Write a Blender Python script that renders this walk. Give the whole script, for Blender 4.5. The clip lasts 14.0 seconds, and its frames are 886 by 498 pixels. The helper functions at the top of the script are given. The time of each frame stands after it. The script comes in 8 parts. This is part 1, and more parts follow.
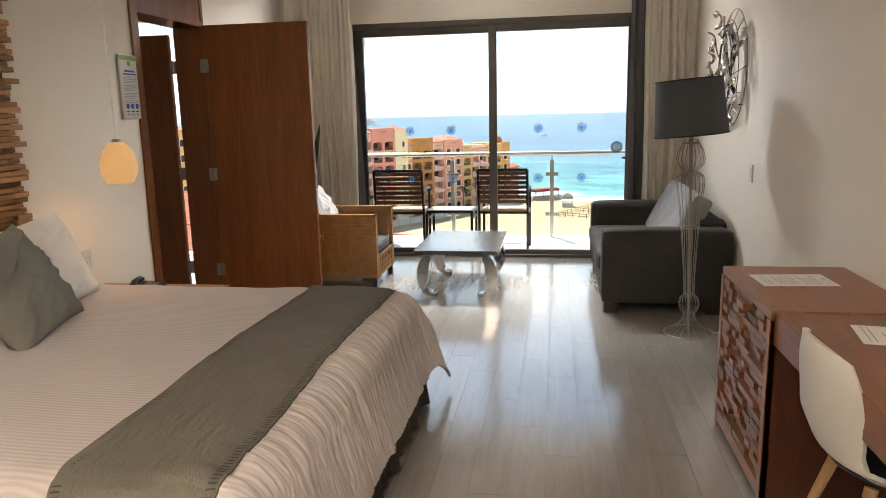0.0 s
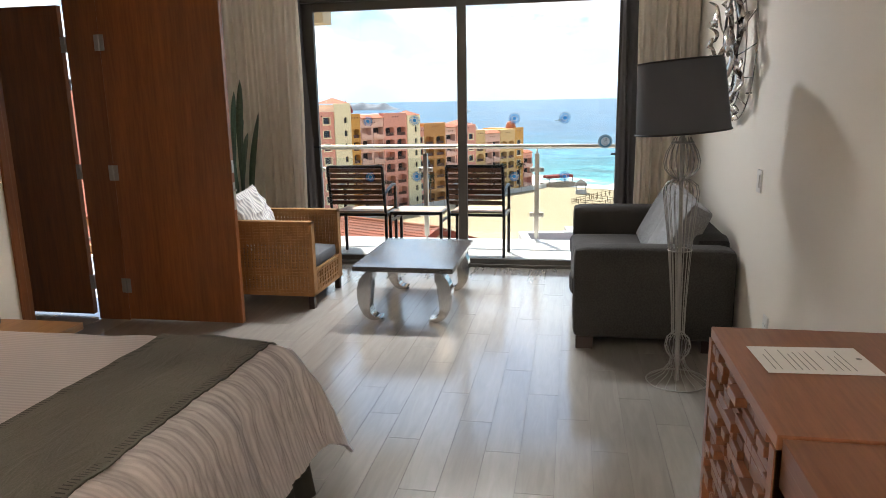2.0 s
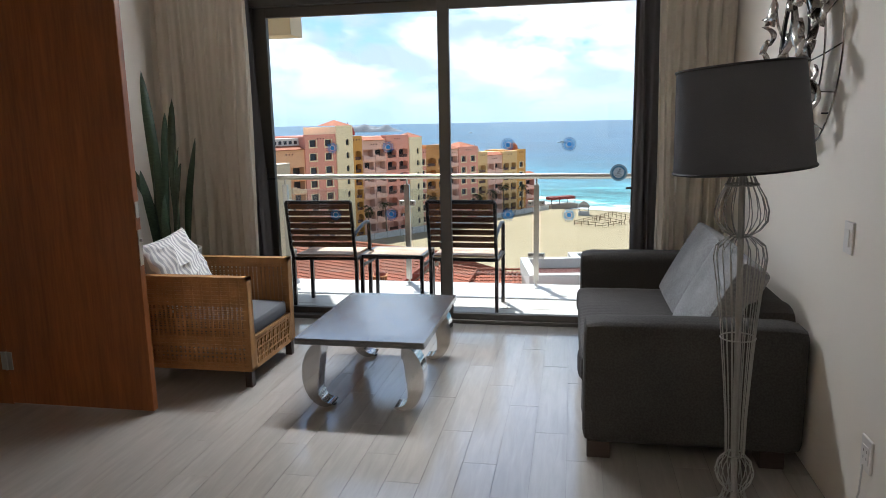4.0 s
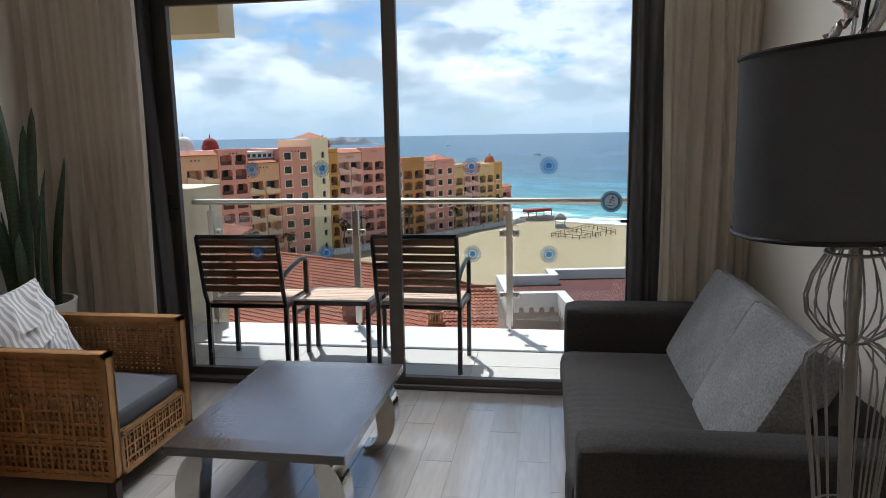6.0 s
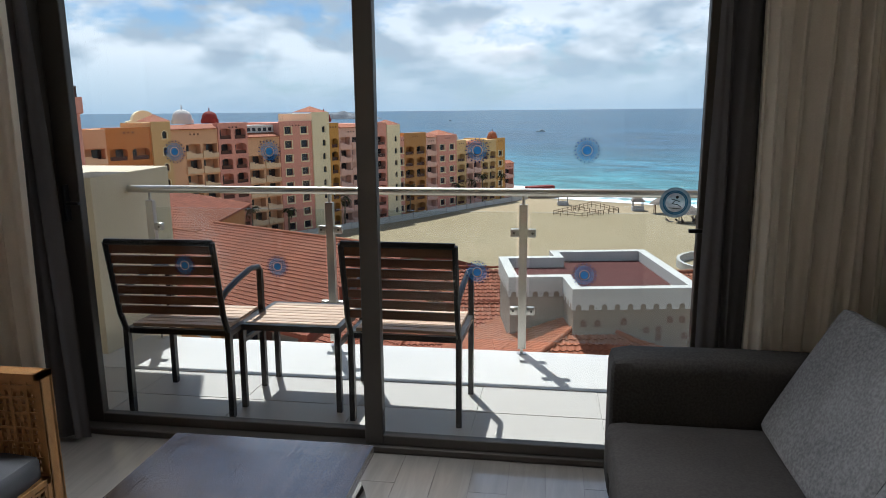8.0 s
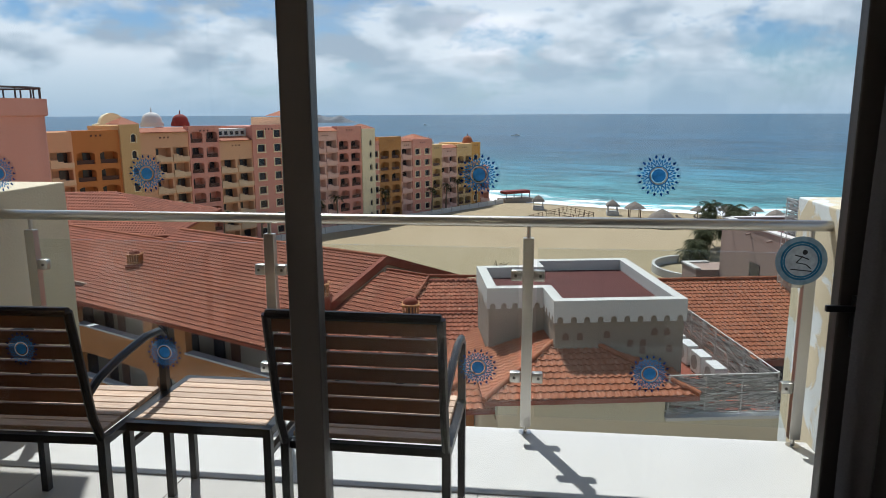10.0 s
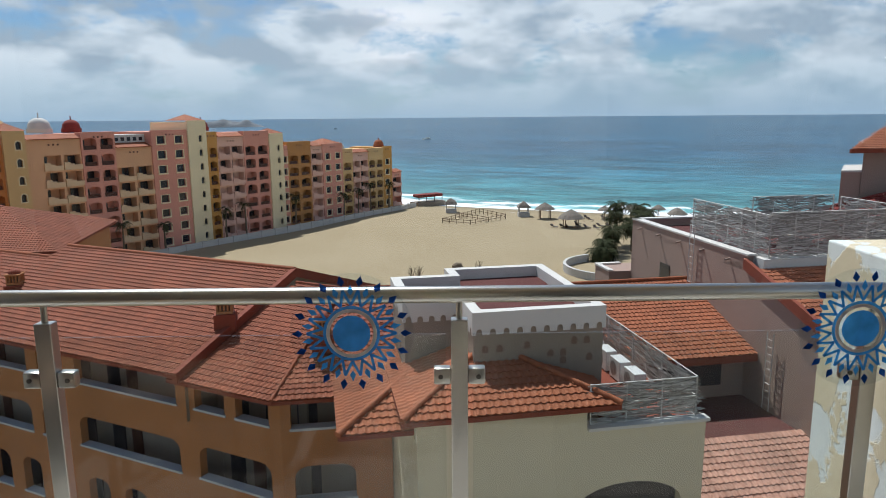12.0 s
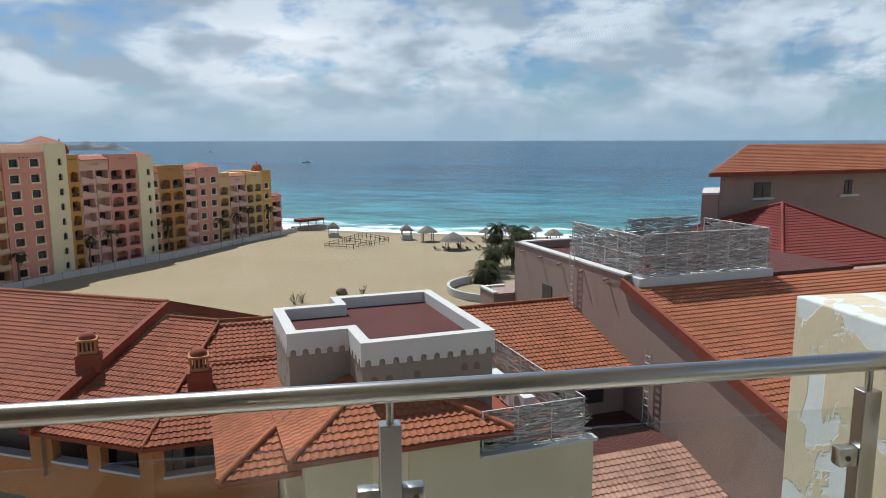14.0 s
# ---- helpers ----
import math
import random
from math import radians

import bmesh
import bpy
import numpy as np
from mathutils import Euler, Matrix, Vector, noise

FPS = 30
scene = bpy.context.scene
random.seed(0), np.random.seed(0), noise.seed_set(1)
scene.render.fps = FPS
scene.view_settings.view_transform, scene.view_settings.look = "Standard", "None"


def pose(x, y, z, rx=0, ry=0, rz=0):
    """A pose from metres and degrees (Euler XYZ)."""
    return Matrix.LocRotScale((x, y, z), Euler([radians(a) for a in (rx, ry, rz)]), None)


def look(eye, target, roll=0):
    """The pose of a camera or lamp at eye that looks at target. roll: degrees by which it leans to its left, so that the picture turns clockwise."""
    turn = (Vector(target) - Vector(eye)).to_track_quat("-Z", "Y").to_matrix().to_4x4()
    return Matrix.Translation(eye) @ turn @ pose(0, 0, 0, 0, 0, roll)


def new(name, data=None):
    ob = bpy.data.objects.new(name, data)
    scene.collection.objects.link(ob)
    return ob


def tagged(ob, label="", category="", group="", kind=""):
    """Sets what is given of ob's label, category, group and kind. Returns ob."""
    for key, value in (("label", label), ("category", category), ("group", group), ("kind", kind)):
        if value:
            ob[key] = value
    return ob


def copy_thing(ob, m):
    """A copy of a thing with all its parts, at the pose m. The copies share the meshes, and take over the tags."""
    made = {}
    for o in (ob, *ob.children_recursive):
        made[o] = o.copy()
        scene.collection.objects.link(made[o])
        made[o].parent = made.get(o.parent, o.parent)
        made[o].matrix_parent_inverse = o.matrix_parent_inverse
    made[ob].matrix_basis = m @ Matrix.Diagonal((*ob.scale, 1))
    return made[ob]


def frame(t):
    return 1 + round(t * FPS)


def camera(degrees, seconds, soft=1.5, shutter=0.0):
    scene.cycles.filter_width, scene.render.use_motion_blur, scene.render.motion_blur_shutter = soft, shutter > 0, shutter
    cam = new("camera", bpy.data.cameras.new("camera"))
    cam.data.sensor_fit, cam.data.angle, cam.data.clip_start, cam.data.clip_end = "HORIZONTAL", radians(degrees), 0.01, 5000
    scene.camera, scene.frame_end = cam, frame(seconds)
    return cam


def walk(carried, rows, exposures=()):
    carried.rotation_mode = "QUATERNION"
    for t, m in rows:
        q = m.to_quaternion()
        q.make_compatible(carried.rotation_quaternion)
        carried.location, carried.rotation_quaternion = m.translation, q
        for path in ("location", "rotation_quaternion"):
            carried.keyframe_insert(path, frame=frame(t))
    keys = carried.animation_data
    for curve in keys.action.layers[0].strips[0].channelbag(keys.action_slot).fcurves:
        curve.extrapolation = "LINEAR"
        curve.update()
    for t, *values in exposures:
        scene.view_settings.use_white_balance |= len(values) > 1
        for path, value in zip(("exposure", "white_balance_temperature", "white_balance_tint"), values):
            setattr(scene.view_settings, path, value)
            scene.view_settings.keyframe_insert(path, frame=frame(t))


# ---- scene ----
cam = camera(64.4, 14.0, soft=0.8)
PATH = [
    (0, (-0.023, 1.105, 1.45), (-0.339, 3.044, 1.072), -1.3),
    (0.5, (0.08, 1.321, 1.456), (-0.27, 3.247, 1.048), -1.5),
    (1, (0.128, 1.624, 1.449), (-0.171, 3.554, 1.021), -1.7),
    (1.5, (0.158, 1.859, 1.443), (-0.144, 3.786, 1.001), -1.5),
    (2, (0.277, 2.13, 1.464), (-0.076, 4.054, 1.046), -1.0),
    (2.5, (0.295, 2.374, 1.448), (-0.072, 4.3, 1.055), -0.9),
    (2.7, (0.277, 2.508, 1.437), (-0.101, 4.434, 1.055), -0.9),
    (4.8, (0.226, 3.659, 1.479), (-0.107, 5.6, 1.132), -1.1),
    (5, (0.204, 3.779, 1.48), (-0.118, 5.724, 1.14), -1.0),
    (5.5, (0.249, 4.053, 1.491), (-0.063, 6.003, 1.172), -1.2),
    (6, (0.226, 4.305, 1.475), (-0.073, 6.255, 1.149), -1.0),
    (6.5, (0.152, 4.614, 1.465), (-0.147, 6.563, 1.127), -1.0),
    (7, (0.169, 4.903, 1.45), (-0.127, 6.848, 1.088), -0.9),
    (7.5, (0.188, 5.172, 1.453), (-0.11, 7.113, 1.072), -0.7),
    (8, (0.09, 5.421, 1.453), (-0.212, 7.359, 1.06), -0.5),
    (8.2, (0.054, 5.536, 1.453), (-0.249, 7.473, 1.059), -0.4),
    (10.3, (-0.088, 6.667, 1.437), (-0.296, 8.62, 1.059), -0.6),
    (10.5, (-0.056, 6.799, 1.445), (-0.244, 8.754, 1.069), -0.9),
    (11, (-0.036, 7.087, 1.456), (-0.157, 9.047, 1.075), -0.5),
    (11.5, (-0.09, 7.38, 1.461), (-0.143, 9.343, 1.08), -0.4),
    (12, (-0.127, 7.617, 1.466), (-0.117, 9.581, 1.092), -0.5),
    (12.5, (-0.095, 7.843, 1.474), (-0.02, 9.81, 1.119), -0.5),
    (13, (-0.097, 7.965, 1.488), (0.054, 9.93, 1.147), -0.5),
    (13.5, (-0.139, 8.048, 1.511), (0.083, 10.008, 1.185), -0.6),
    (14, (-0.209, 8.107, 1.507), (0.132, 10.053, 1.196), -0.1),
]
EXPO = [(0.0, 1.8, 6500, 10), (1.0, 1.72, 6380, 10), (2.7, 1.58, 6050, 10), (5.0, 0.93, 5820, 10), (6.5, 0.66, 5850, 10), (8.0, 0.52, 5900, 10), (10.5, 0.28, 5950, 10), (14.0, 0.22, 5950, 10)]
walk(cam, [(t, look(eye, target, roll)) for t, eye, target, roll in PATH], EXPO)

# ---------------------------------------------------------------- light
SUN_DIR = Vector((-0.235, 0.49, 0.839)).normalized()
world = bpy.data.worlds.new("world")
scene.world = world
world.use_nodes = True
wn, wl = world.node_tree.nodes, world.node_tree.links
bg = wn["Background"]
sky = wn.new("ShaderNodeTexSky")
sky.sky_type, sky.sun_disc = "NISHITA", False
sky.sun_elevation = math.asin(SUN_DIR.z)
sky.sun_rotation = math.atan2(SUN_DIR.x, SUN_DIR.y)
sky.dust_density, sky.ozone_density = 0.3, 3.0
# a broken layer of cloud: the direction is projected on a flat sheet high above
wc = wn.new("ShaderNodeTexCoord")
sep = wn.new("ShaderNodeSeparateXYZ")
wl.new(wc.outputs["Generated"], sep.inputs[0])


def wmath(op, a, b=None):
    n = wn.new("ShaderNodeMath")
    n.operation = op
    for i, v in enumerate((a, b)):
        if v is None:
            continue
        if isinstance(v, (int, float)):
            n.inputs[i].default_value = v
        else:
            wl.new(v, n.inputs[i])
    return n.outputs[0]


comb = wn.new("ShaderNodeMapping")
comb.inputs["Scale"].default_value = (1.0, 1.0, 2.3)
comb.inputs["Location"].default_value = (0.35, 0.1, 0.0)
wl.new(wc.outputs["Generated"], comb.inputs[0])
n1 = wn.new("ShaderNodeTexNoise")
n1.inputs["Scale"].default_value, n1.inputs["Detail"].default_value, n1.inputs["Roughness"].default_value = 6.6, 13, 0.66
n1.inputs["Distortion"].default_value = 0.15
wl.new(comb.outputs[0], n1.inputs["Vector"])
ramp = wn.new("ShaderNodeValToRGB")
ramp.color_ramp.elements[0].position, ramp.color_ramp.elements[1].position = 0.35, 0.49
wl.new(n1.outputs["Fac"], ramp.inputs[0])
n2 = wn.new("ShaderNodeTexNoise")
n2.inputs["Scale"].default_value, n2.inputs["Detail"].default_value = 8.5, 12
off = wn.new("ShaderNodeVectorMath")
off.operation, off.inputs[1].default_value = "ADD", (0.03, 0.03, 0.09)
wl.new(comb.outputs[0], off.inputs[0])
wl.new(off.outputs[0], n2.inputs["Vector"])
shade = wn.new("ShaderNodeValToRGB")
shade.color_ramp.elements[0].position, shade.color_ramp.elements[1].position = 0.42, 0.58
shade.color_ramp.elements[0].color, shade.color_ramp.elements[1].color = (5.2, 6.1, 7.0, 1), (9.7, 10.2, 10.6, 1)
wl.new(n2.outputs["Fac"], shade.inputs[0])
mixc = wn.new("ShaderNodeMixRGB")
haze = wmath("MINIMUM", wmath("MULTIPLY", wmath("MAXIMUM", sep.outputs[2], 0.0), 14.0), 1.0)
thin = wmath("SUBTRACT", 1.0, wmath("MULTIPLY", wmath("MINIMUM", wmath("MAXIMUM", wmath("SUBTRACT", sep.outputs[2], 0.2), 0.0), 0.3), 2.4))
wl.new(wmath("MULTIPLY", wmath("MULTIPLY", ramp.outputs[0], thin), wmath("ADD", 0.55, wmath("MULTIPLY", haze, 0.4))), mixc.inputs[0])
tint = wn.new("ShaderNodeMixRGB")
tint.blend_type, tint.inputs[0].default_value, tint.inputs[2].default_value = "MULTIPLY", 1.0, (0.74, 0.87, 1.0, 1)
wl.new(sky.outputs[0], tint.inputs[1])
wl.new(tint.outputs[0], mixc.inputs[1])
wl.new(shade.outputs[0], mixc.inputs[2])
low = wn.new("ShaderNodeMixRGB")
low.inputs[2].default_value = (5.0, 6.6, 8.2, 1)
wl.new(wmath("MULTIPLY", wmath("SUBTRACT", 1.0, haze), 0.85), low.inputs[0])
wl.new(mixc.outputs[0], low.inputs[1])
wl.new(low.outputs[0], bg.inputs[0])
bg.inputs[1].default_value = 0.07

sun_data = bpy.data.lights.new("sun", "SUN")
sun_data.energy, sun_data.angle, sun_data.color = 5.0, radians(0.6), (1.0, 0.96, 0.9)
sun = new("sun", sun_data)
sun.matrix_world = look(SUN_DIR * 50, (0, 0, 0))

# fill lamps hidden in the curtain pocket: straight in, and slantwise to either side wall


# added to brighten the room in place of the sky's light
def pocket_fill(x, width, spread, target, energy):
    d = bpy.data.lights.new("pocket_fill_lamp", "AREA")
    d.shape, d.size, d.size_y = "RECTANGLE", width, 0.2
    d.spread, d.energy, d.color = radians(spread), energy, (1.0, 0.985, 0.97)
    new("pocket_fill_lamp", d).matrix_world = look((x, 8.0, 2.775), target)


pocket_fill(-0.66, 1.9, 66, (-0.66, 7.57, 1.8), 14.0)
pocket_fill(-0.9, 1.9, 72, (1.23, 6.0, 1.7), 15.0)
pocket_fill(-0.4, 1.9, 72, (-2.72, 6.2, 1.65), 22.0)

# unseen fill lamp added near the entrance, which throws its light up to the ceiling
room_fill = bpy.data.lights.new("unseen_room_fill", "AREA")
room_fill.shape, room_fill.size = "DISK", 0.3
room_fill.energy, room_fill.color = 42.0, (1.0, 0.87, 0.74)
hlo = new("unseen_room_fill", room_fill)
hlo.matrix_world = look((-0.6, 0.2, 1.9), (-0.6, 0.2001, 2.62))

# ---------------------------------------------------------------- materials


class Nodes:
    """A small wrapper to write node materials shortly."""

    def __init__(self, name):
        self.m = bpy.data.materials.new(name)
        self.m.use_nodes = True
        self.t = self.m.node_tree
        self.b = self.t.nodes["Principled BSDF"]

    def n(self, kind, **props):
        node = self.t.nodes.new(kind)
        for k, v in props.items():
            if k in node.inputs:
                node.inputs[k].default_value = v
        return node

    def to(self, a, b):
        self.t.links.new(a, b)

    def coord(self, which="Object", scale=(1, 1, 1)):
        c = self.n("ShaderNodeTexCoord")
        mp = self.n("ShaderNodeMapping")
        mp.inputs["Scale"].default_value = scale
        self.to(c.outputs[which], mp.inputs[0])
        return mp.outputs[0]

    def noise(self, vec, scale, detail=4, rough=0.55, distort=0.0):
        nn = self.n("ShaderNodeTexNoise", Scale=scale, Detail=detail, Roughness=rough, Distortion=distort)
        self.to(vec, nn.inputs["Vector"])
        return nn.outputs["Fac"]

    def ramp(self, fac, stops):
        r = self.n("ShaderNodeValToRGB")
        e = r.color_ramp.elements
        while len(e) < len(stops):
            e.new(0.5)
        for el, (p, c) in zip(e, stops):
            el.position, el.color = p, (*c, 1)
        self.to(fac, r.inputs[0])
        return r.outputs[0]

    def mix(self, fac, a, b, mode="MIX"):
        mx = self.n("ShaderNodeMixRGB")
        mx.blend_type = mode
        for i, v in enumerate((fac, a, b)):
            if isinstance(v, (int, float)):
                mx.inputs[i].default_value = v
            elif isinstance(v, tuple):
                mx.inputs[i].default_value = (*v, 1)
            else:
                self.to(v, mx.inputs[i])
        return mx.outputs[0]

    def bump(self, height, strength=0.3, dist=0.01):
        bp = self.n("ShaderNodeBump", Strength=strength, Distance=dist)
        self.to(height, bp.inputs["Height"])
        self.to(bp.outputs[0], self.b.inputs["Normal"])

    def set(self, rough=0.5, metal=0.0, spec=0.5):
        self.b.inputs["Roughness"].default_value = rough
        self.b.inputs["Metallic"].default_value = metal
        self.b.inputs["Specular IOR Level"].default_value = spec
        return self.m


def mottled(name, c, rough=0.6, metal=0.0, vary=0.12, big=1.2, fine=60.0, bump=0.15, dist=0.004, spec=0.4, rand=0.0, stretch=(1, 1, 1)):
    """Colour with stains at a large and a fine scale, and a fine relief."""
    k = Nodes(name)
    v = k.coord("Object", stretch)
    a, b = k.noise(v, big, 5), k.noise(v, fine, 3)
    lo = tuple(x * (1 - vary) for x in c)
    hi = tuple(min(1, x * (1 + vary)) for x in c)
    col = k.ramp(a, [(0.3, lo), (0.7, hi)])
    col = k.mix(0.25, col, k.ramp(b, [(0.3, lo), (0.7, hi)]))
    if rand:
        oi = k.n("ShaderNodeObjectInfo")
        r = k.ramp(oi.outputs["Random"], [(0, (1 - rand,) * 3), (1, (1 + rand * 0.4,) * 3)])
        col = k.mix(1.0, col, r, "MULTIPLY")
    k.to(col, k.b.inputs["Base Color"])
    if bump:
        k.bump(b, bump, dist)
    return k.set(rough, metal, spec)


def wood(name, dark, light, axis=0, rough=0.4, scale=7.0, rand=0.15, bump=0.08, spec=0.4):
    """Wood with its grain along one axis of the object."""
    k = Nodes(name)
    st = [1.0, 1.0, 1.0]
    for i in range(3):
        st[i] = 0.07 if i == axis else 1.0
    v = k.coord("Object", tuple(st))
    g = k.noise(v, scale * 4, 8, 0.65, 0.6)
    g2 = k.noise(v, scale * 22, 4, 0.6)
    big = k.noise(k.coord("Object"), 1.3, 3)
    col = k.ramp(g, [(0.3, dark), (0.7, light)])
    col = k.mix(0.35, col, k.ramp(g2, [(0.35, dark), (0.6, light)]))
    col = k.mix(1.0, col, k.ramp(big, [(0.3, (0.86,) * 3), (0.7, (1.06,) * 3)]), "MULTIPLY")
    if rand:
        oi = k.n("ShaderNodeObjectInfo")
        col = k.mix(1.0, col, k.ramp(oi.outputs["Random"], [(0, (1 - rand,) * 3), (1, (1 + rand * 0.4,) * 3)]), "MULTIPLY")
    k.to(col, k.b.inputs["Base Color"])
    k.bump(g2, bump, 0.002)
    return k.set(rough, 0, spec)


def cloth(name, c, weave=900.0, vary=0.1, rough=0.9, folds=0.0, stripe=0.0):
    k = Nodes(name)
    v = k.coord("Object")
    big, fine = k.noise(v, 3.0, 4), k.noise(v, weave * 0.4, 2)
    lo, hi = tuple(x * (1 - vary) for x in c), tuple(min(1, x * (1 + vary)) for x in c)
    col = k.mix(0.5, k.ramp(big, [(0.3, lo), (0.7, hi)]), k.ramp(fine, [(0.35, lo), (0.65, hi)]))
    h = fine
    if stripe:
        w = k.n("ShaderNodeTexWave", Scale=stripe, Distortion=0.0)
        w.bands_direction = "Y"
        k.to(v, w.inputs["Vector"])
        col = k.mix(0.3, col, k.ramp(w.outputs["Fac"], [(0.2, tuple(x * 0.55 for x in c)), (0.8, hi)]))
        h = k.mix(0.5, fine, w.outputs["Fac"])
    if folds:
        f = k.noise(k.coord("Object", (1, 0.35, 1)), 16.0, 4, 0.6, 1.5)
        h = k.mix(0.85, h, f)
    k.to(col, k.b.inputs["Base Color"])
    k.bump(h, 0.35 if not folds else 0.6, 0.002 if not folds else folds)
    k.b.inputs["Sheen Weight"].default_value = 0.15 if max(c) > 0.3 else 0.02
    return k.set(rough, 0, 0.2)


M = {}
M["wall"] = mottled("wall_paint", (0.74, 0.69, 0.61), 0.62, vary=0.025, big=0.7, fine=140, bump=0.06, dist=0.002)
M["ceiling"] = mottled("ceiling_paint", (0.8, 0.78, 0.74), 0.8, vary=0.02, bump=0.04)
M["grout"] = mottled("floor_grout", (0.17, 0.158, 0.14), 0.8)
M["door"] = wood("door_wood", (0.115, 0.035, 0.01), (0.24, 0.082, 0.022), 2, 0.33, 3.0, 0.1, 0.03)
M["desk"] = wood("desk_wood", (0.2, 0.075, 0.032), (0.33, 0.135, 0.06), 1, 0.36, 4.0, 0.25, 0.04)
# darker copy of the desk wood, for side, inner and backing panels
M["desk_dark"] = wood("darker_desk_wood", (0.05, 0.015, 0.008), (0.1, 0.03, 0.013), 2, 0.45, 4.0, 0.1, 0.04)
M["block"] = wood("headboard_wood", (0.26, 0.12, 0.045), (0.58, 0.33, 0.15), 1, 0.6, 6.0, 0.4, 0.1)
M["oak"] = wood("nightstand_wood", (0.26, 0.13, 0.05), (0.4, 0.22, 0.09), 1, 0.4, 5.0, 0.1)
M["leg_wood"] = wood("chair_leg_wood", (0.36, 0.22, 0.1), (0.52, 0.34, 0.17), 2, 0.5, 6.0, 0.1)
M["dark_leg"] = mottled("dark_leg_wood", (0.03, 0.016, 0.012), 0.45)
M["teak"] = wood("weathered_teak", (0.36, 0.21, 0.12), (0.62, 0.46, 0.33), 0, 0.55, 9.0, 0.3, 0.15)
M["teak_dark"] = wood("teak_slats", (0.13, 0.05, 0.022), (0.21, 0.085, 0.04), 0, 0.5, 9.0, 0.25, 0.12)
M["sheet"] = cloth("white_bed_linen", (0.56, 0.51, 0.505), 700, 0.05, 0.85, 0.0, 17.0)
M["runner"] = cloth("grey_bed_runner", (0.15, 0.142, 0.118), 500, 0.16, 0.7, 0.012)
M["pillow"] = cloth("white_pillow_linen", (0.8, 0.77, 0.74), 700, 0.03)
M["grey_pillow"] = cloth("grey_pillow_cloth", (0.19, 0.19, 0.165), 600, 0.1, 0.6)
M["skirt"] = cloth("dark_bed_skirt", (0.06, 0.056, 0.048), 600, 0.12, 0.7)
M["sofa"] = cloth("grey_sofa_cloth", (0.042, 0.039, 0.036), 300, 0.38)
M["hinge_steel"] = mottled("dull_steel", (0.3, 0.29, 0.27), 0.4, 0.9, vary=0.1)
M["sofa_seat"] = cloth("brown_grey_seat_cloth", (0.04, 0.036, 0.033), 300, 0.3, 0.85, 0.008)
M["cushion"] = cloth("light_grey_cushion_cloth", (0.21, 0.21, 0.212), 260, 0.42)
M["chair_cushion"] = cloth("armchair_cushion_cloth", (0.075, 0.078, 0.085), 800, 0.1, 0.75)
M["curtain"] = cloth("beige_curtain_cloth", (0.74, 0.69, 0.6), 500, 0.05)


def sheer(mat, amount):
    """Let some light through a thin cloth."""
    t = mat.node_tree
    b, out = t.nodes["Principled BSDF"], t.nodes["Material Output"]
    tl, mx = t.nodes.new("ShaderNodeBsdfTranslucent"), t.nodes.new("ShaderNodeMixShader")
    t.links.new(b.inputs["Base Color"].links[0].from_socket, tl.inputs[0])
    mx.inputs[0].default_value = amount
    t.links.new(b.outputs[0], mx.inputs[1])
    t.links.new(tl.outputs[0], mx.inputs[2])
    t.links.new(mx.outputs[0], out.inputs[0])


sheer(M["curtain"], 0.35)
M["drape"] = cloth("dark_grey_blackout_cloth", (0.11, 0.108, 0.115), 500, 0.08, 0.8)
M["shade"] = cloth("dark_grey_lampshade_cloth", (0.08, 0.083, 0.092), 900, 0.1)
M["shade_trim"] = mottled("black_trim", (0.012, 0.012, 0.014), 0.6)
M["wire"] = mottled("grey_painted_wire", (0.3, 0.29, 0.27), 0.45, 0.6, vary=0.1)
M["chrome"] = mottled("polished_steel", (0.5, 0.49, 0.48), 0.09, 1.0, vary=0.03, bump=0.0)
M["steel"] = mottled("brushed_steel", (0.5, 0.48, 0.44), 0.28, 1.0, vary=0.06, fine=200, bump=0.03, dist=0.001, stretch=(0.05, 1, 1))
M["art_steel"] = mottled("hammered_steel", (0.42, 0.39, 0.36), 0.2, 1.0, vary=0.12, fine=30, bump=0.5, dist=0.006)
M["alu"] = mottled("bronze_aluminium", (0.085, 0.078, 0.07), 0.45, 0.3, vary=0.04, bump=0.02)
M["black_metal"] = mottled("black_powder_coat", (0.014, 0.014, 0.016), 0.35, 0.2, vary=0.1, bump=0.03)
M["plastic"] = mottled("white_plastic", (0.62, 0.6, 0.57), 0.35, vary=0.02, bump=0)
M["black_plastic"] = mottled("black_plastic", (0.015, 0.015, 0.017), 0.3, bump=0)
M["paper"] = mottled("white_paper", (0.8, 0.79, 0.77), 0.7, vary=0.02, bump=0)
M["grey_paper"] = mottled("laminated_grey_paper", (0.5, 0.48, 0.46), 0.35, vary=0.03, bump=0)
M["ink"] = mottled("grey_ink", (0.3, 0.3, 0.3), 0.8, bump=0)
M["green_ink"] = mottled("green_ink", (0.15, 0.26, 0.08), 0.8, bump=0)
M["blue_ink"] = mottled("blue_ink", (0.05, 0.09, 0.3), 0.8, bump=0)
M["table"] = wood("dark_stained_rustic_wood", (0.009, 0.007, 0.006), (0.06, 0.044, 0.038), 1, 0.2, 5.0, 0, 0.35, 0.8)
M["table"].node_tree.nodes["Principled BSDF"].inputs["Coat Weight"].default_value = 1.0
M["table"].node_tree.nodes["Principled BSDF"].inputs["Coat Roughness"].default_value = 0.1
M["table"].node_tree.nodes["Principled BSDF"].inputs["Coat IOR"].default_value = 1.7


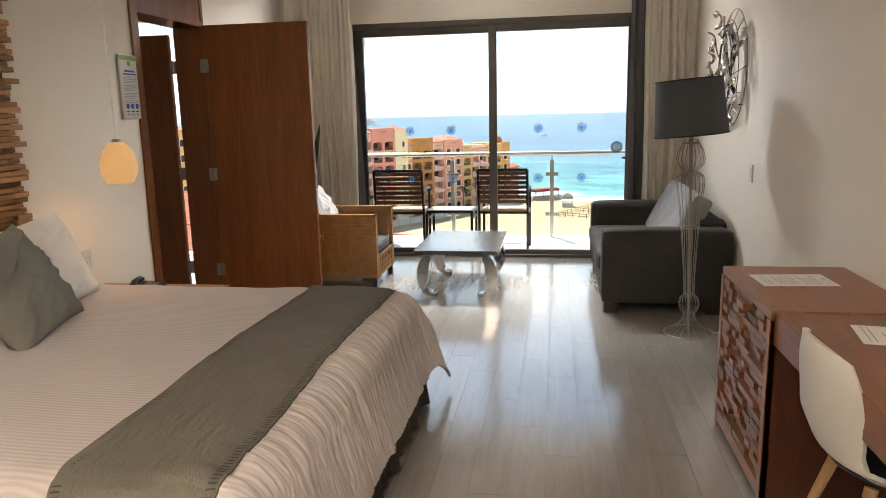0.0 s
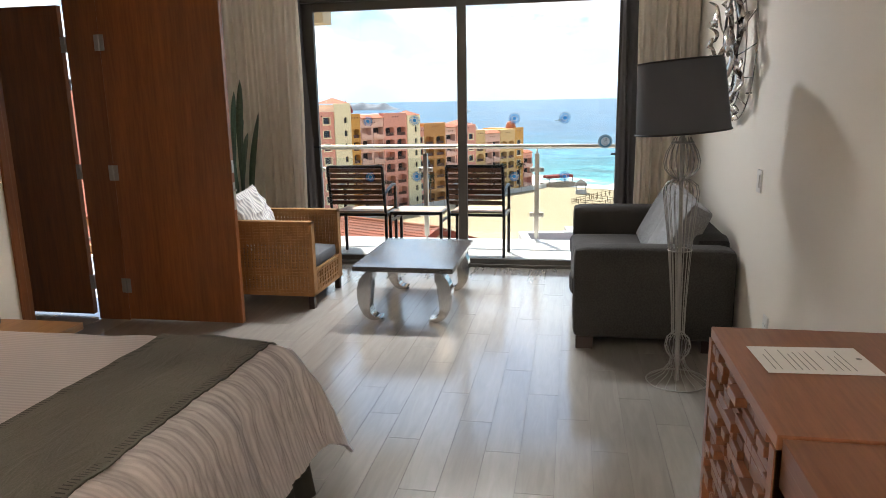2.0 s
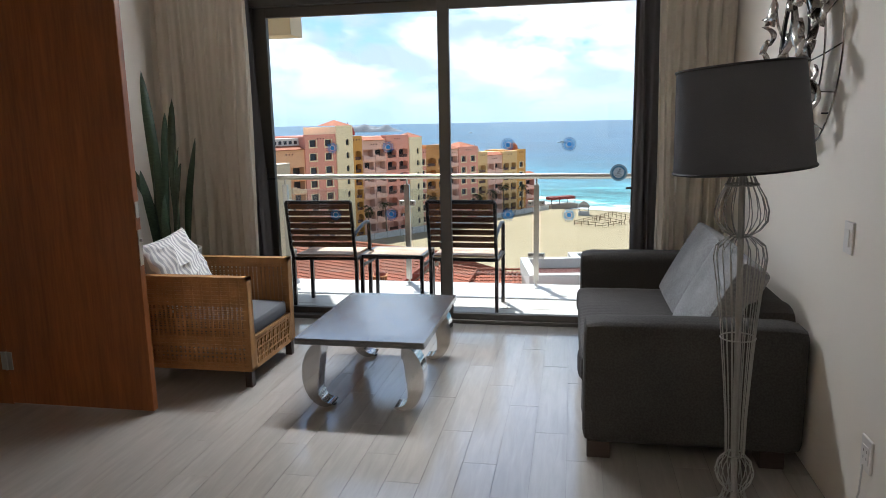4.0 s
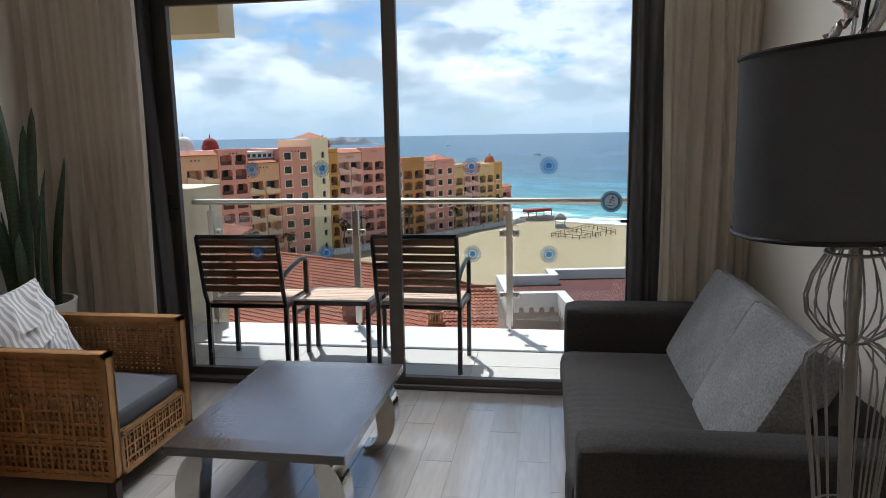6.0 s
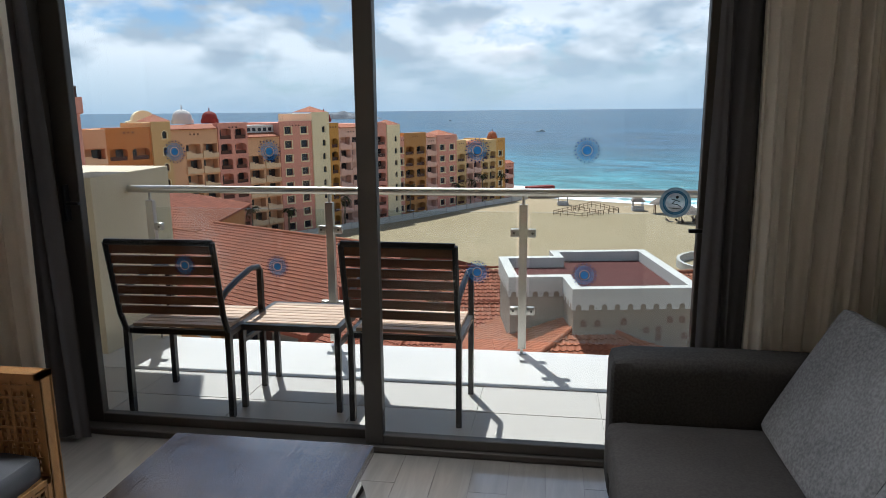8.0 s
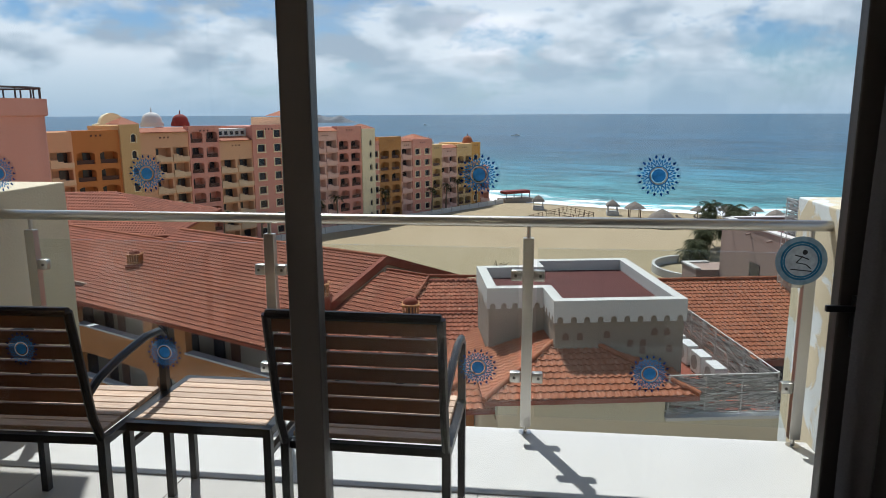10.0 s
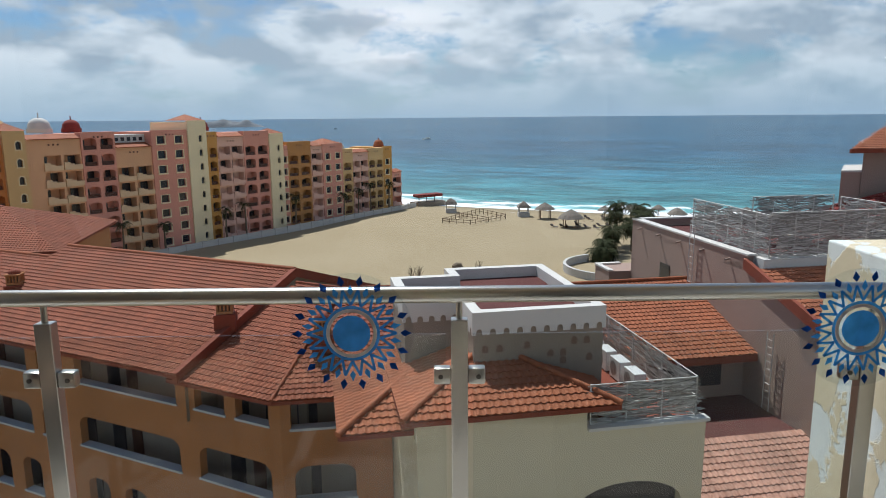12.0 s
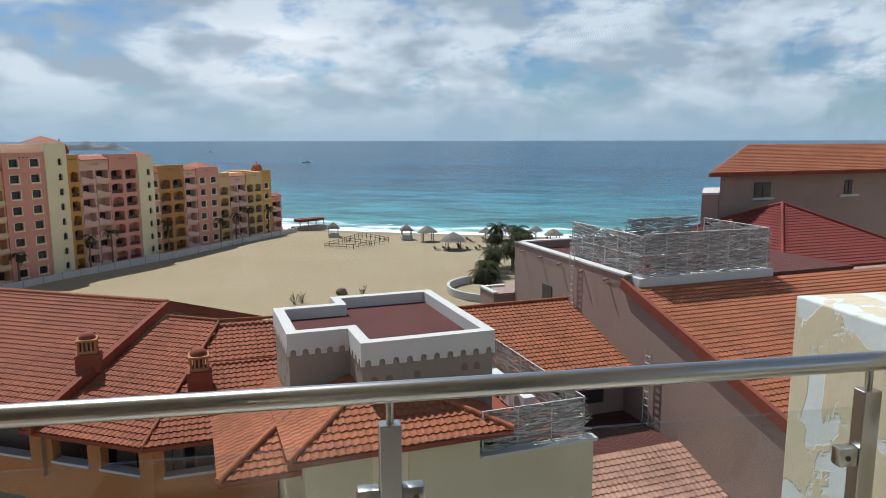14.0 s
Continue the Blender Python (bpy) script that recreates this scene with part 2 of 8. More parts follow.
def grain_in_coat(mat, strength, dist):
    """Let the grain show as fine ridges in the lacquer too."""
    t = mat.node_tree
    b = t.nodes["Principled BSDF"]
    old = b.inputs["Normal"].links[0].from_node
    old.inputs["Strength"].default_value, old.inputs["Distance"].default_value = strength, dist
    t.links.new(old.outputs[0], b.inputs["Coat Normal"])


grain_in_coat(M["table"], 0.6, 0.004)
M["rattan"] = mottled("woven_rattan", (0.3, 0.15, 0.05), 0.55, vary=0.3, big=14, fine=180, bump=0.3, rand=0.2)
M["pot"] = mottled("white_ceramic", (0.7, 0.68, 0.64), 0.3, vary=0.03, bump=0)
M["soil"] = mottled("potting_soil", (0.05, 0.035, 0.025), 0.95, vary=0.4, fine=90, bump=0.8, dist=0.02)
M["balcony"] = mottled("balcony_tile", (0.41, 0.385, 0.344), 0.4, vary=0.06, big=1.5, fine=20, bump=0.04, rand=0.06)
M["stucco"] = mottled("cream_stucco", (0.58, 0.5, 0.36), 0.9, vary=0.05, big=0.8, fine=70, bump=0.5, dist=0.006)
M["white_stucco"] = mottled("white_stucco", (0.492, 0.476, 0.443), 0.9, vary=0.06, big=0.4, fine=40, bump=0.3, dist=0.006)
M["kerb"] = mottled("white_marble_kerb", (0.508, 0.492, 0.459), 0.35, vary=0.06, big=3, bump=0)


def print_film(name, c, clear=0.3, vary=0.2):
    """Ink on clear film: it lets light through from behind."""
    k = Nodes(name)
    v = k.coord("Object")
    col = k.ramp(k.noise(v, 60, 3), [(0.3, tuple(x * (1 - vary) for x in c)), (0.7, tuple(min(1, x * (1 + vary)) for x in c))])
    tl, df, tr = k.n("ShaderNodeBsdfTranslucent"), k.n("ShaderNodeBsdfDiffuse"), k.n("ShaderNodeBsdfTransparent")
    for nd in (tl, df, tr):
        k.to(col, nd.inputs[0])
    a, b = k.n("ShaderNodeMixShader"), k.n("ShaderNodeMixShader")
    a.inputs[0].default_value, b.inputs[0].default_value = 0.3, clear
    k.to(tl.outputs[0], a.inputs[1])
    k.to(df.outputs[0], a.inputs[2])
    k.to(a.outputs[0], b.inputs[1])
    k.to(tr.outputs[0], b.inputs[2])
    k.to(b.outputs[0], k.t.nodes["Material Output"].inputs[0])
    return k.m


M["sticker_blue"] = print_film("blue_print", (0.08, 0.36, 0.8), 0.25)
M["sticker_dark"] = print_film("dark_blue_print", (0.015, 0.06, 0.25), 0.25, 0.6)
M["sign_rim"] = print_film("sign_blue_print", (0.04, 0.14, 0.22), 0.12)
M["sign_edge"] = print_film("sign_grey_blue_print", (0.25, 0.33, 0.37), 0.15)
M["sign_grey"] = print_film("sign_grey_print", (0.42, 0.45, 0.46), 0.2)


def glass(name, tint=(1, 1, 1), gloss=1.0):
    k = Nodes(name)
    t = k.n("ShaderNodeBsdfTransparent")
    t.inputs[0].default_value = (*tint, 1)
    g = k.n("ShaderNodeBsdfGlossy", Roughness=0.02)
    f = k.n("ShaderNodeLayerWeight", Blend=0.5)
    pw = k.n("ShaderNodeMath")
    pw.operation, pw.inputs[1].default_value = "POWER", 5.0
    k.to(f.outputs["Facing"], pw.inputs[0])
    mth = k.n("ShaderNodeMath")
    mth.operation = "MULTIPLY_ADD"
    k.to(pw.outputs[0], mth.inputs[0])
    mth.inputs[1].default_value, mth.inputs[2].default_value = 0.9 * gloss, 0.035 * gloss
    mx = k.n("ShaderNodeMixShader")
    k.to(mth.outputs[0], mx.inputs[0])
    k.to(t.outputs[0], mx.inputs[1])
    k.to(g.outputs[0], mx.inputs[2])
    k.to(mx.outputs[0], k.t.nodes["Material Output"].inputs[0])
    return k.m


M["glass"] = glass("window_glass", (0.95, 0.965, 0.96), 0.8)
M["rail_glass"] = glass("balustrade_glass", (0.93, 0.95, 0.94), 0.8)
M["film"] = glass("clear_film", (0.86, 0.9, 0.92), 0.5)


def floor_plank_mat():
    """Pale greige wood-look planks with a soft sheen, each plank a little different."""
    k = Nodes("wood_look_plank")
    v = k.coord("Object", (1, 0.1, 1))
    oi = k.n("ShaderNodeObjectInfo")
    shift = k.n("ShaderNodeVectorMath")
    shift.operation = "ADD"
    k.to(v, shift.inputs[0])
    k.to(oi.outputs["Random"], shift.inputs[1])
    g = k.noise(shift.outputs[0], 26, 7, 0.6, 0.8)
    kn = k.noise(k.coord("Object", (1, 0.5, 1)), 5, 4, 0.6)
    col = k.ramp(g, [(0.3, (0.275, 0.255, 0.227)), (0.7, (0.33, 0.308, 0.276))])
    col = k.mix(1.0, col, k.ramp(kn, [(0.28, (0.94,) * 3), (0.5, (1.0,) * 3)]), "MULTIPLY")
    col = k.mix(1.0, col, k.ramp(oi.outputs["Random"], [(0, (0.95,) * 3), (1, (1.03,) * 3)]), "MULTIPLY")
    k.to(col, k.b.inputs["Base Color"])
    r = k.ramp(oi.outputs["Random"], [(0.0, (0.15,) * 3), (1.0, (0.2,) * 3)])
    k.to(r, k.b.inputs["Roughness"])
    k.b.inputs["Specular IOR Level"].default_value = 1.0
    k.b.inputs["Coat Weight"].default_value = 0.7
    k.b.inputs["Coat Roughness"].default_value = 0.14
    k.b.inputs["Coat IOR"].default_value = 1.6
    return k.m


M["plank"] = floor_plank_mat()


def zebra_mat():
    k = Nodes("zebra_print_cloth")
    w = k.n("ShaderNodeTexWave", Scale=11.0, Distortion=5.0, Detail=1.5)
    w.inputs["Detail Scale"].default_value = 0.8
    k.to(k.coord("Object"), w.inputs["Vector"])
    k.to(k.ramp(w.outputs["Fac"], [(0.4, (0.36, 0.36, 0.36)), (0.6, (0.62, 0.61, 0.58))]), k.b.inputs["Base Color"])
    return k.set(0.9, 0, 0.2)


M["zebra"] = zebra_mat()


def leaf_mat(name, a, b, band=40.0, rough=0.4, spec=0.5):
    k = Nodes(name)
    v = k.coord("Object")
    nz = k.noise(k.coord("Object", (1, 1, 3)), band, 4, 0.6, 1.0)
    k.to(k.ramp(nz, [(0.35, a), (0.65, b)]), k.b.inputs["Base Color"])
    return k.set(rough, 0, spec)


M["snake_leaf"] = leaf_mat("snake_plant_leaf", (0.015, 0.035, 0.018), (0.05, 0.085, 0.04))
M["palm"] = leaf_mat("palm_leaf", (0.016, 0.022, 0.008), (0.055, 0.06, 0.024), 6, 0.85, 0.1)
M["trunk"] = mottled("palm_trunk", (0.16, 0.12, 0.08), 0.95, vary=0.3, big=3, fine=14, bump=0.5, dist=0.03)

# ---------------------------------------------------------------- mesh helpers


def box(bm, x0, y0, z0, x1, y1, z1, bevel=0.0, seg=2):
    r = bmesh.ops.create_cube(bm, size=1.0, matrix=Matrix.LocRotScale(((x0 + x1) / 2, (y0 + y1) / 2, (z0 + z1) / 2), None, (abs(x1 - x0), abs(y1 - y0), abs(z1 - z0))))
    if bevel:
        es = list({e for v in r["verts"] for e in v.link_edges})
        bmesh.ops.bevel(bm, geom=es, offset=bevel, segments=seg, affect="EDGES", profile=0.5)
    return r


def bx(*args, **kw):
    bm = bmesh.new()
    box(bm, *args, **kw)
    return bm


def cyl(bm, p, q, r, r2=None, n=12, caps=True):
    """A round bar from p to q."""
    p, q = Vector(p), Vector(q)
    d = q - p
    m = Matrix.Translation((p + q) / 2) @ d.to_track_quat("Z", "Y").to_matrix().to_4x4()
    return bmesh.ops.create_cone(bm, cap_ends=caps, segments=n, radius1=r, radius2=r if r2 is None else r2, depth=d.length, matrix=m)


def cy(*args, **kw):
    bm = bmesh.new()
    cyl(bm, *args, **kw)
    return bm


def tube(bm, pts, r, n=6, closed=False):
    """A bent round bar along points."""
    pts = [Vector(p) for p in pts]
    rings = []
    m = len(pts)
    up = Vector((0.123, 0.31, 0.94))
    for i, p in enumerate(pts):
        a = pts[(i - 1) % m] if (closed or i > 0) else p
        b = pts[(i + 1) % m] if (closed or i < m - 1) else p
        t = (b - a).normalized()
        s = t.cross(up)
        if s.length < 1e-4:
            s = t.cross(Vector((1, 0, 0)))
        s.normalize()
        w = s.cross(t)
        rings.append([bm.verts.new(p + s * (r * math.cos(2 * math.pi * j / n)) + w * (r * math.sin(2 * math.pi * j / n))) for j in range(n)])
    for i in range(m if closed else m - 1):
        a, b = rings[i], rings[(i + 1) % m]
        for j in range(n):
            bm.faces.new((a[j], a[(j + 1) % n], b[(j + 1) % n], b[j]))
    if not closed:
        bm.faces.new(rings[0][::-1])
        bm.faces.new(rings[-1])


def lathe(bm, prof, n=32, c=(0, 0, 0)):
    """A turned body from (radius, height) pairs."""
    rings = [[bm.verts.new((c[0] + r * math.cos(2 * math.pi * j / n), c[1] + r * math.sin(2 * math.pi * j / n), c[2] + z)) for j in range(n)] for r, z in prof]
    for a, b in zip(rings, rings[1:]):
        for j in range(n):
            bm.faces.new((a[j], a[(j + 1) % n], b[(j + 1) % n], b[j]))
    bm.faces.new(rings[0][::-1])
    bm.faces.new(rings[-1])


def sheet(bm, fn, nu, nv):
    """A grid of points fn(u, v), u and v from 0 to 1."""
    g = [[bm.verts.new(fn(i / nu, j / nv)) for j in range(nv + 1)] for i in range(nu + 1)]
    for i in range(nu):
        for j in range(nv):
            bm.faces.new((g[i][j], g[i + 1][j], g[i + 1][j + 1], g[i][j + 1]))
    return g


def prism(bm, poly, z0, z1):
    """An upright prism over a plan polygon."""
    a = [bm.verts.new((x, y, z0)) for x, y in poly]
    b = [bm.verts.new((x, y, z1)) for x, y in poly]
    n = len(poly)
    bm.faces.new(a[::-1])
    bm.faces.new(b)
    for i in range(n):
        bm.faces.new((a[i], a[(i + 1) % n], b[(i + 1) % n], b[i]))


def finish(bm, name, material, smooth=False, solid=0.0):
    if solid:
        bmesh.ops.recalc_face_normals(bm, faces=bm.faces)
        bmesh.ops.solidify(bm, geom=bm.faces[:], thickness=solid)
    bmesh.ops.recalc_face_normals(bm, faces=bm.faces)
    me = bpy.data.meshes.new(name)
    bm.to_mesh(me)
    bm.free()
    me.materials.append(material)
    if smooth:
        me.shade_smooth()
        me.set_sharp_from_angle(angle=radians(40))
    return me


def part(name, bm, material, parent, label="", smooth=False, solid=0.0):
    ob = new(name, finish(bm, name, material, smooth, solid))
    ob.parent = parent
    if label:
        ob["label"] = label
    return ob


def share(name, me, parent, m):
    """One more object on an existing mesh, at the pose m in its parent's frame."""
    ob = new(name, me)
    ob.parent = parent
    ob.matrix_basis = m
    return ob


def thing(name, label, category, m=None, group="", kind=""):
    ob = new(name)
    ob.empty_display_size = 0.1
    if m is not None:
        ob.matrix_basis = m
    return tagged(ob, label, category, group, kind)


def structure(name, bm, material, label, category, smooth=False):
    return tagged(new(name, finish(bm, name, material, smooth)), label, category, kind="structure")


def wall_holes(bm, w, h, holes, thick):
    """A wall in the plane y = 0 from (0, 0) to (w, h), thick to +y, with holes (x0, z0, x1, z1) through it."""
    xs = sorted({0.0, w, *[v for q in holes for v in (q[0], q[2])]})
    zs = sorted({0.0, h, *[v for q in holes for v in (q[1], q[3])]})
    nx, nz = len(xs) - 1, len(zs) - 1

    def solid_cell(i, j):
        if i < 0 or j < 0 or i >= nx or j >= nz:
            return False
        cx, cz = (xs[i] + xs[i + 1]) / 2, (zs[j] + zs[j + 1]) / 2
        return not any(q[0] < cx < q[2] and q[1] < cz < q[3] for q in holes)

    cache = {}

    def vt(i, j, k):
        key = (i, j, k)
        if key not in cache:
            cache[key] = bm.verts.new((xs[i], k * thick, zs[j]))
        return cache[key]

    for i in range(nx):
        for j in range(nz):
            if not solid_cell(i, j):
                continue
            bm.faces.new((vt(i, j, 0), vt(i + 1, j, 0), vt(i + 1, j + 1, 0), vt(i, j + 1, 0)))
            bm.faces.new((vt(i, j, 1), vt(i, j + 1, 1), vt(i + 1, j + 1, 1), vt(i + 1, j, 1)))
            for di, dj, a, b in ((-1, 0, (i, j), (i, j + 1)), (1, 0, (i + 1, j), (i + 1, j + 1)), (0, -1, (i, j), (i + 1, j)), (0, 1, (i, j + 1), (i + 1, j + 1))):
                if not solid_cell(i + di, j + dj):
                    bm.faces.new((vt(*a, 0), vt(*a, 1), vt(*b, 1), vt(*b, 0)))


def placed(bm, m):
    bmesh.ops.transform(bm, matrix=m, verts=bm.verts)
    return bm

# ---------------------------------------------------------------- the suite: shell
XL, XR, YB, YW, ZC = -2.72, 1.23, -0.6, 8.15, 2.62
base = bx(XL - 0.22, YB, -0.14, XR, 8.28, -0.008)
floor = structure("floor", base, M["grout"], "pale greige wood-look plank floor with a soft sheen", "floor")

bm = bmesh.new()
box(bm, XR, YB - 0.2, -0.14, XR + 0.2, 8.28, ZC)
structure("wall_east", bm, M["wall"], "plain warm white painted wall beside the sofa", "wall")
DY0, DY1, DZ = 5.46, 6.38, 2.14
bm = bmesh.new()
wall_holes(bm, 8.28 - YB, ZC + 0.14, [(DY0 - YB, 0.0, DY1 - YB, ZC + 0.12)], 0.22)
placed(bm, Matrix.Translation((XL, YB, -0.14)) @ Matrix.Rotation(radians(90), 4, "Z"))
structure("wall_west", bm, M["wall"], "plain warm white wall with a connecting doorway", "wall")
bm = bmesh.new()
box(bm, XL - 0.22, YB - 0.2, -0.14, XR, YB, ZC)
structure("wall_south", bm, M["wall"], "plain warm white wall behind the bed area", "wall")
# the window wall: reveals beside the sliding door, lintel above
WX0, WX1, WZ1 = -2.10, 0.80, 2.335
bm = bmesh.new()
wall_holes(bm, XR - XL, 2.95, [(WX0 - XL, 0.0, WX1 - XL, WZ1 + 0.14)], 0.13)
placed(bm, Matrix.Translation((XL, YW, -0.14)))
structure("wall_north", bm, M["wall"], "warm white window wall around the sliding door", "wall")
bm = bmesh.new()
box(bm, XL - 0.22, YB - 0.2, ZC, XR + 0.2, 7.62, ZC + 0.15)
box(bm, XL - 0.22, 7.62, ZC + 0.2, XR + 0.2, 8.28, ZC + 0.35)
box(bm, XL - 0.22, 7.54, ZC, XR + 0.2, 7.62, ZC + 0.35)
structure("ceiling", bm, M["ceiling"], "plain white ceiling with a curtain pocket", "ceiling")

# the connecting doorway's lining, transom and two open leaves
lining = thing("door_1", "dark red-brown wooden doorway lining with open connecting doors", "door", kind="structure")
part("jamb", bx(XL - 0.225, DY0, 0, XL + 0.012, DY0 + 0.035, ZC - 0.01), M["door"], lining)
part("jamb", bx(XL - 0.225, DY1 - 0.035, 0, XL + 0.012, DY1, ZC - 0.01), M["door"], lining)
part("transom_panel", bx(XL - 0.05, DY0 + 0.035, DZ + 0.04, XL + 0.004, DY1 - 0.035, ZC - 0.01), M["door"], lining)
part("head", bx(XL - 0.225, DY0 + 0.035, DZ, XL + 0.012, DY1 - 0.035, DZ + 0.04), M["door"], lining)
part("casing", bx(XL, DY0 - 0.05, 0, XL + 0.018, DY0, ZC - 0.01, bevel=0.004), M["door"], lining)


def hinge(parent, x, y, z):
    bm = bmesh.new()
    box(bm, x - 0.035, y - 0.004, z - 0.05, x + 0.035, y, z + 0.05, bevel=0.002, seg=1)
    cyl(bm, (x, y - 0.006, z - 0.05), (x, y - 0.006, z + 0.05), 0.007, n=8)
    part("hinge", bm, M["hinge_steel"], parent, "brushed steel hinge")


leaf1 = thing("connecting_door", "dark red-brown wooden door standing open into the room", "door")
part("leaf", bx(-2.70, 6.33, 0.012, -1.865, 6.372, 2.15, bevel=0.003, seg=1), M["door"], leaf1)
part("latch_plate", bx(-1.866, 6.338, 1.02, -1.862, 6.364, 1.10), M["steel"], leaf1, "small steel latch plate")
lp = part("lock_plate", bx(-1.866, 6.338, 0.78, -1.862, 6.364, 0.96), M["steel"], leaf1, "steel mortise lock plate")
part("bolt", bx(-1.862, 6.345, 0.90, -1.85, 6.357, 0.915), M["steel"], lp)
for hz in (0.25, 1.02, 1.85):
    hinge(leaf1, -2.70, 6.33, hz)
leaf2 = thing("connecting_door", "dark red-brown wooden door opening into the next suite", "door")
part("leaf", bx(-3.89, 6.40, 0.012, -3.03, 6.442, 2.10, bevel=0.003, seg=1), M["door"], leaf2)
for hz in (0.25, 1.02, 1.85):
    hinge(leaf2, -2.995, 6.40, hz)

# the next suite, seen through the slit between the leaves
bm = bmesh.new()
box(bm, -6.6, 3.0, -0.14, XL - 0.22, 8.28, -0.004)
structure("floor_next_suite", bm, M["plank"], "pale floor of the next suite", "floor")
bm = bmesh.new()
wall_holes(bm, 3.66, 2.95, [(0.9, 0.14, 3.56, 2.6)], 0.13)
placed(bm, Matrix.Translation((-6.6, YW, -0.14)))
structure("wall_next_suite_north", bm, M["wall"], "window wall of the next suite", "wall")
bm = bmesh.new()
box(bm, -6.8, 2.8, -0.14, -6.6, 8.28, 2.95)
box(bm, -6.6, 2.8, -0.14, XL - 0.22, 3.0, 2.95)
structure("wall_next_suite", bm, M["wall"], "plain white walls of the next suite", "wall")
bm = bmesh.new()
box(bm, -6.8, 2.8, ZC, XL - 0.22, 8.28, ZC + 0.15)
structure("ceiling_next_suite", bm, M["ceiling"], "plain white ceiling of the next suite", "ceiling")

# ---------------------------------------------------------------- the sliding glass door
win = thing("window_1", "bronze aluminium sliding glass door to the balcony", "window", kind="structure")


def frame_bar(x0, y0, z0, x1, y1, z1, name="frame_bar"):
    part(name, bx(x0, y0, z0, x1, y1, z1, bevel=0.004, seg=1), M["alu"], win)


frame_bar(WX0, 8.14, 0, WX0 + 0.05, 8.27, WZ1)
frame_bar(WX1 - 0.05, 8.14, 0, WX1, 8.27, WZ1)
frame_bar(WX0 + 0.05, 8.14, WZ1 - 0.05, WX1 - 0.05, 8.27, WZ1)
frame_bar(WX0 + 0.05, 8.14, 0.0, WX1 - 0.05, 8.27, 0.03, "track")


def sash(x0, x1, y, name, wl3, wr):
    s = part(name, bx(x0, y - 0.022, 0.03, x0 + wl3, y + 0.022, WZ1 - 0.05, bevel=0.003, seg=1), M["alu"], win)
    part("stile", bx(x1 - wr, y - 0.022, 0.03, x1, y + 0.022, WZ1 - 0.05, bevel=0.003, seg=1), M["alu"], s)
    part("bottom_rail", bx(x0 + wl3, y - 0.022, 0.03, x1 - wr, y + 0.022, 0.075, bevel=0.003, seg=1), M["alu"], s)
    part("top_rail", bx(x0 + wl3, y - 0.022, WZ1 - 0.12, x1 - wr, y + 0.022, WZ1 - 0.05, bevel=0.003, seg=1), M["alu"], s)
    pane = part("pane", bx(x0 + wl3 - 0.01, y - 0.003, 0.07, x1 - wr + 0.01, y + 0.003, WZ1 - 0.115), M["glass"], s)
    pane.visible_shadow = False
    return s


sl = sash(-2.05, -0.615, 8.225, "fixed_sash", 0.10, 0.066)
sr = sash(-0.683, 0.738, 8.178, "sliding_sash", 0.078, 0.10)
bm = bmesh.new()
box(bm, -2.012, 8.17, 0.98, -1.996, 8.205, 1.14, bevel=0.004)
box(bm, -1.996, 8.16, 1.055, -1.93, 8.175, 1.068, bevel=0.003)
part("handle", bm, M["black_metal"], sl, "black lever handle")
bm = bmesh.new()
box(bm, 0.665, 8.13, 0.92, 0.68, 8.157, 1.02, bevel=0.004)
box(bm, 0.60, 8.125, 0.985, 0.675, 8.138, 1.0, bevel=0.003)
part("handle", bm, M["black_metal"], sr, "black lever handle")


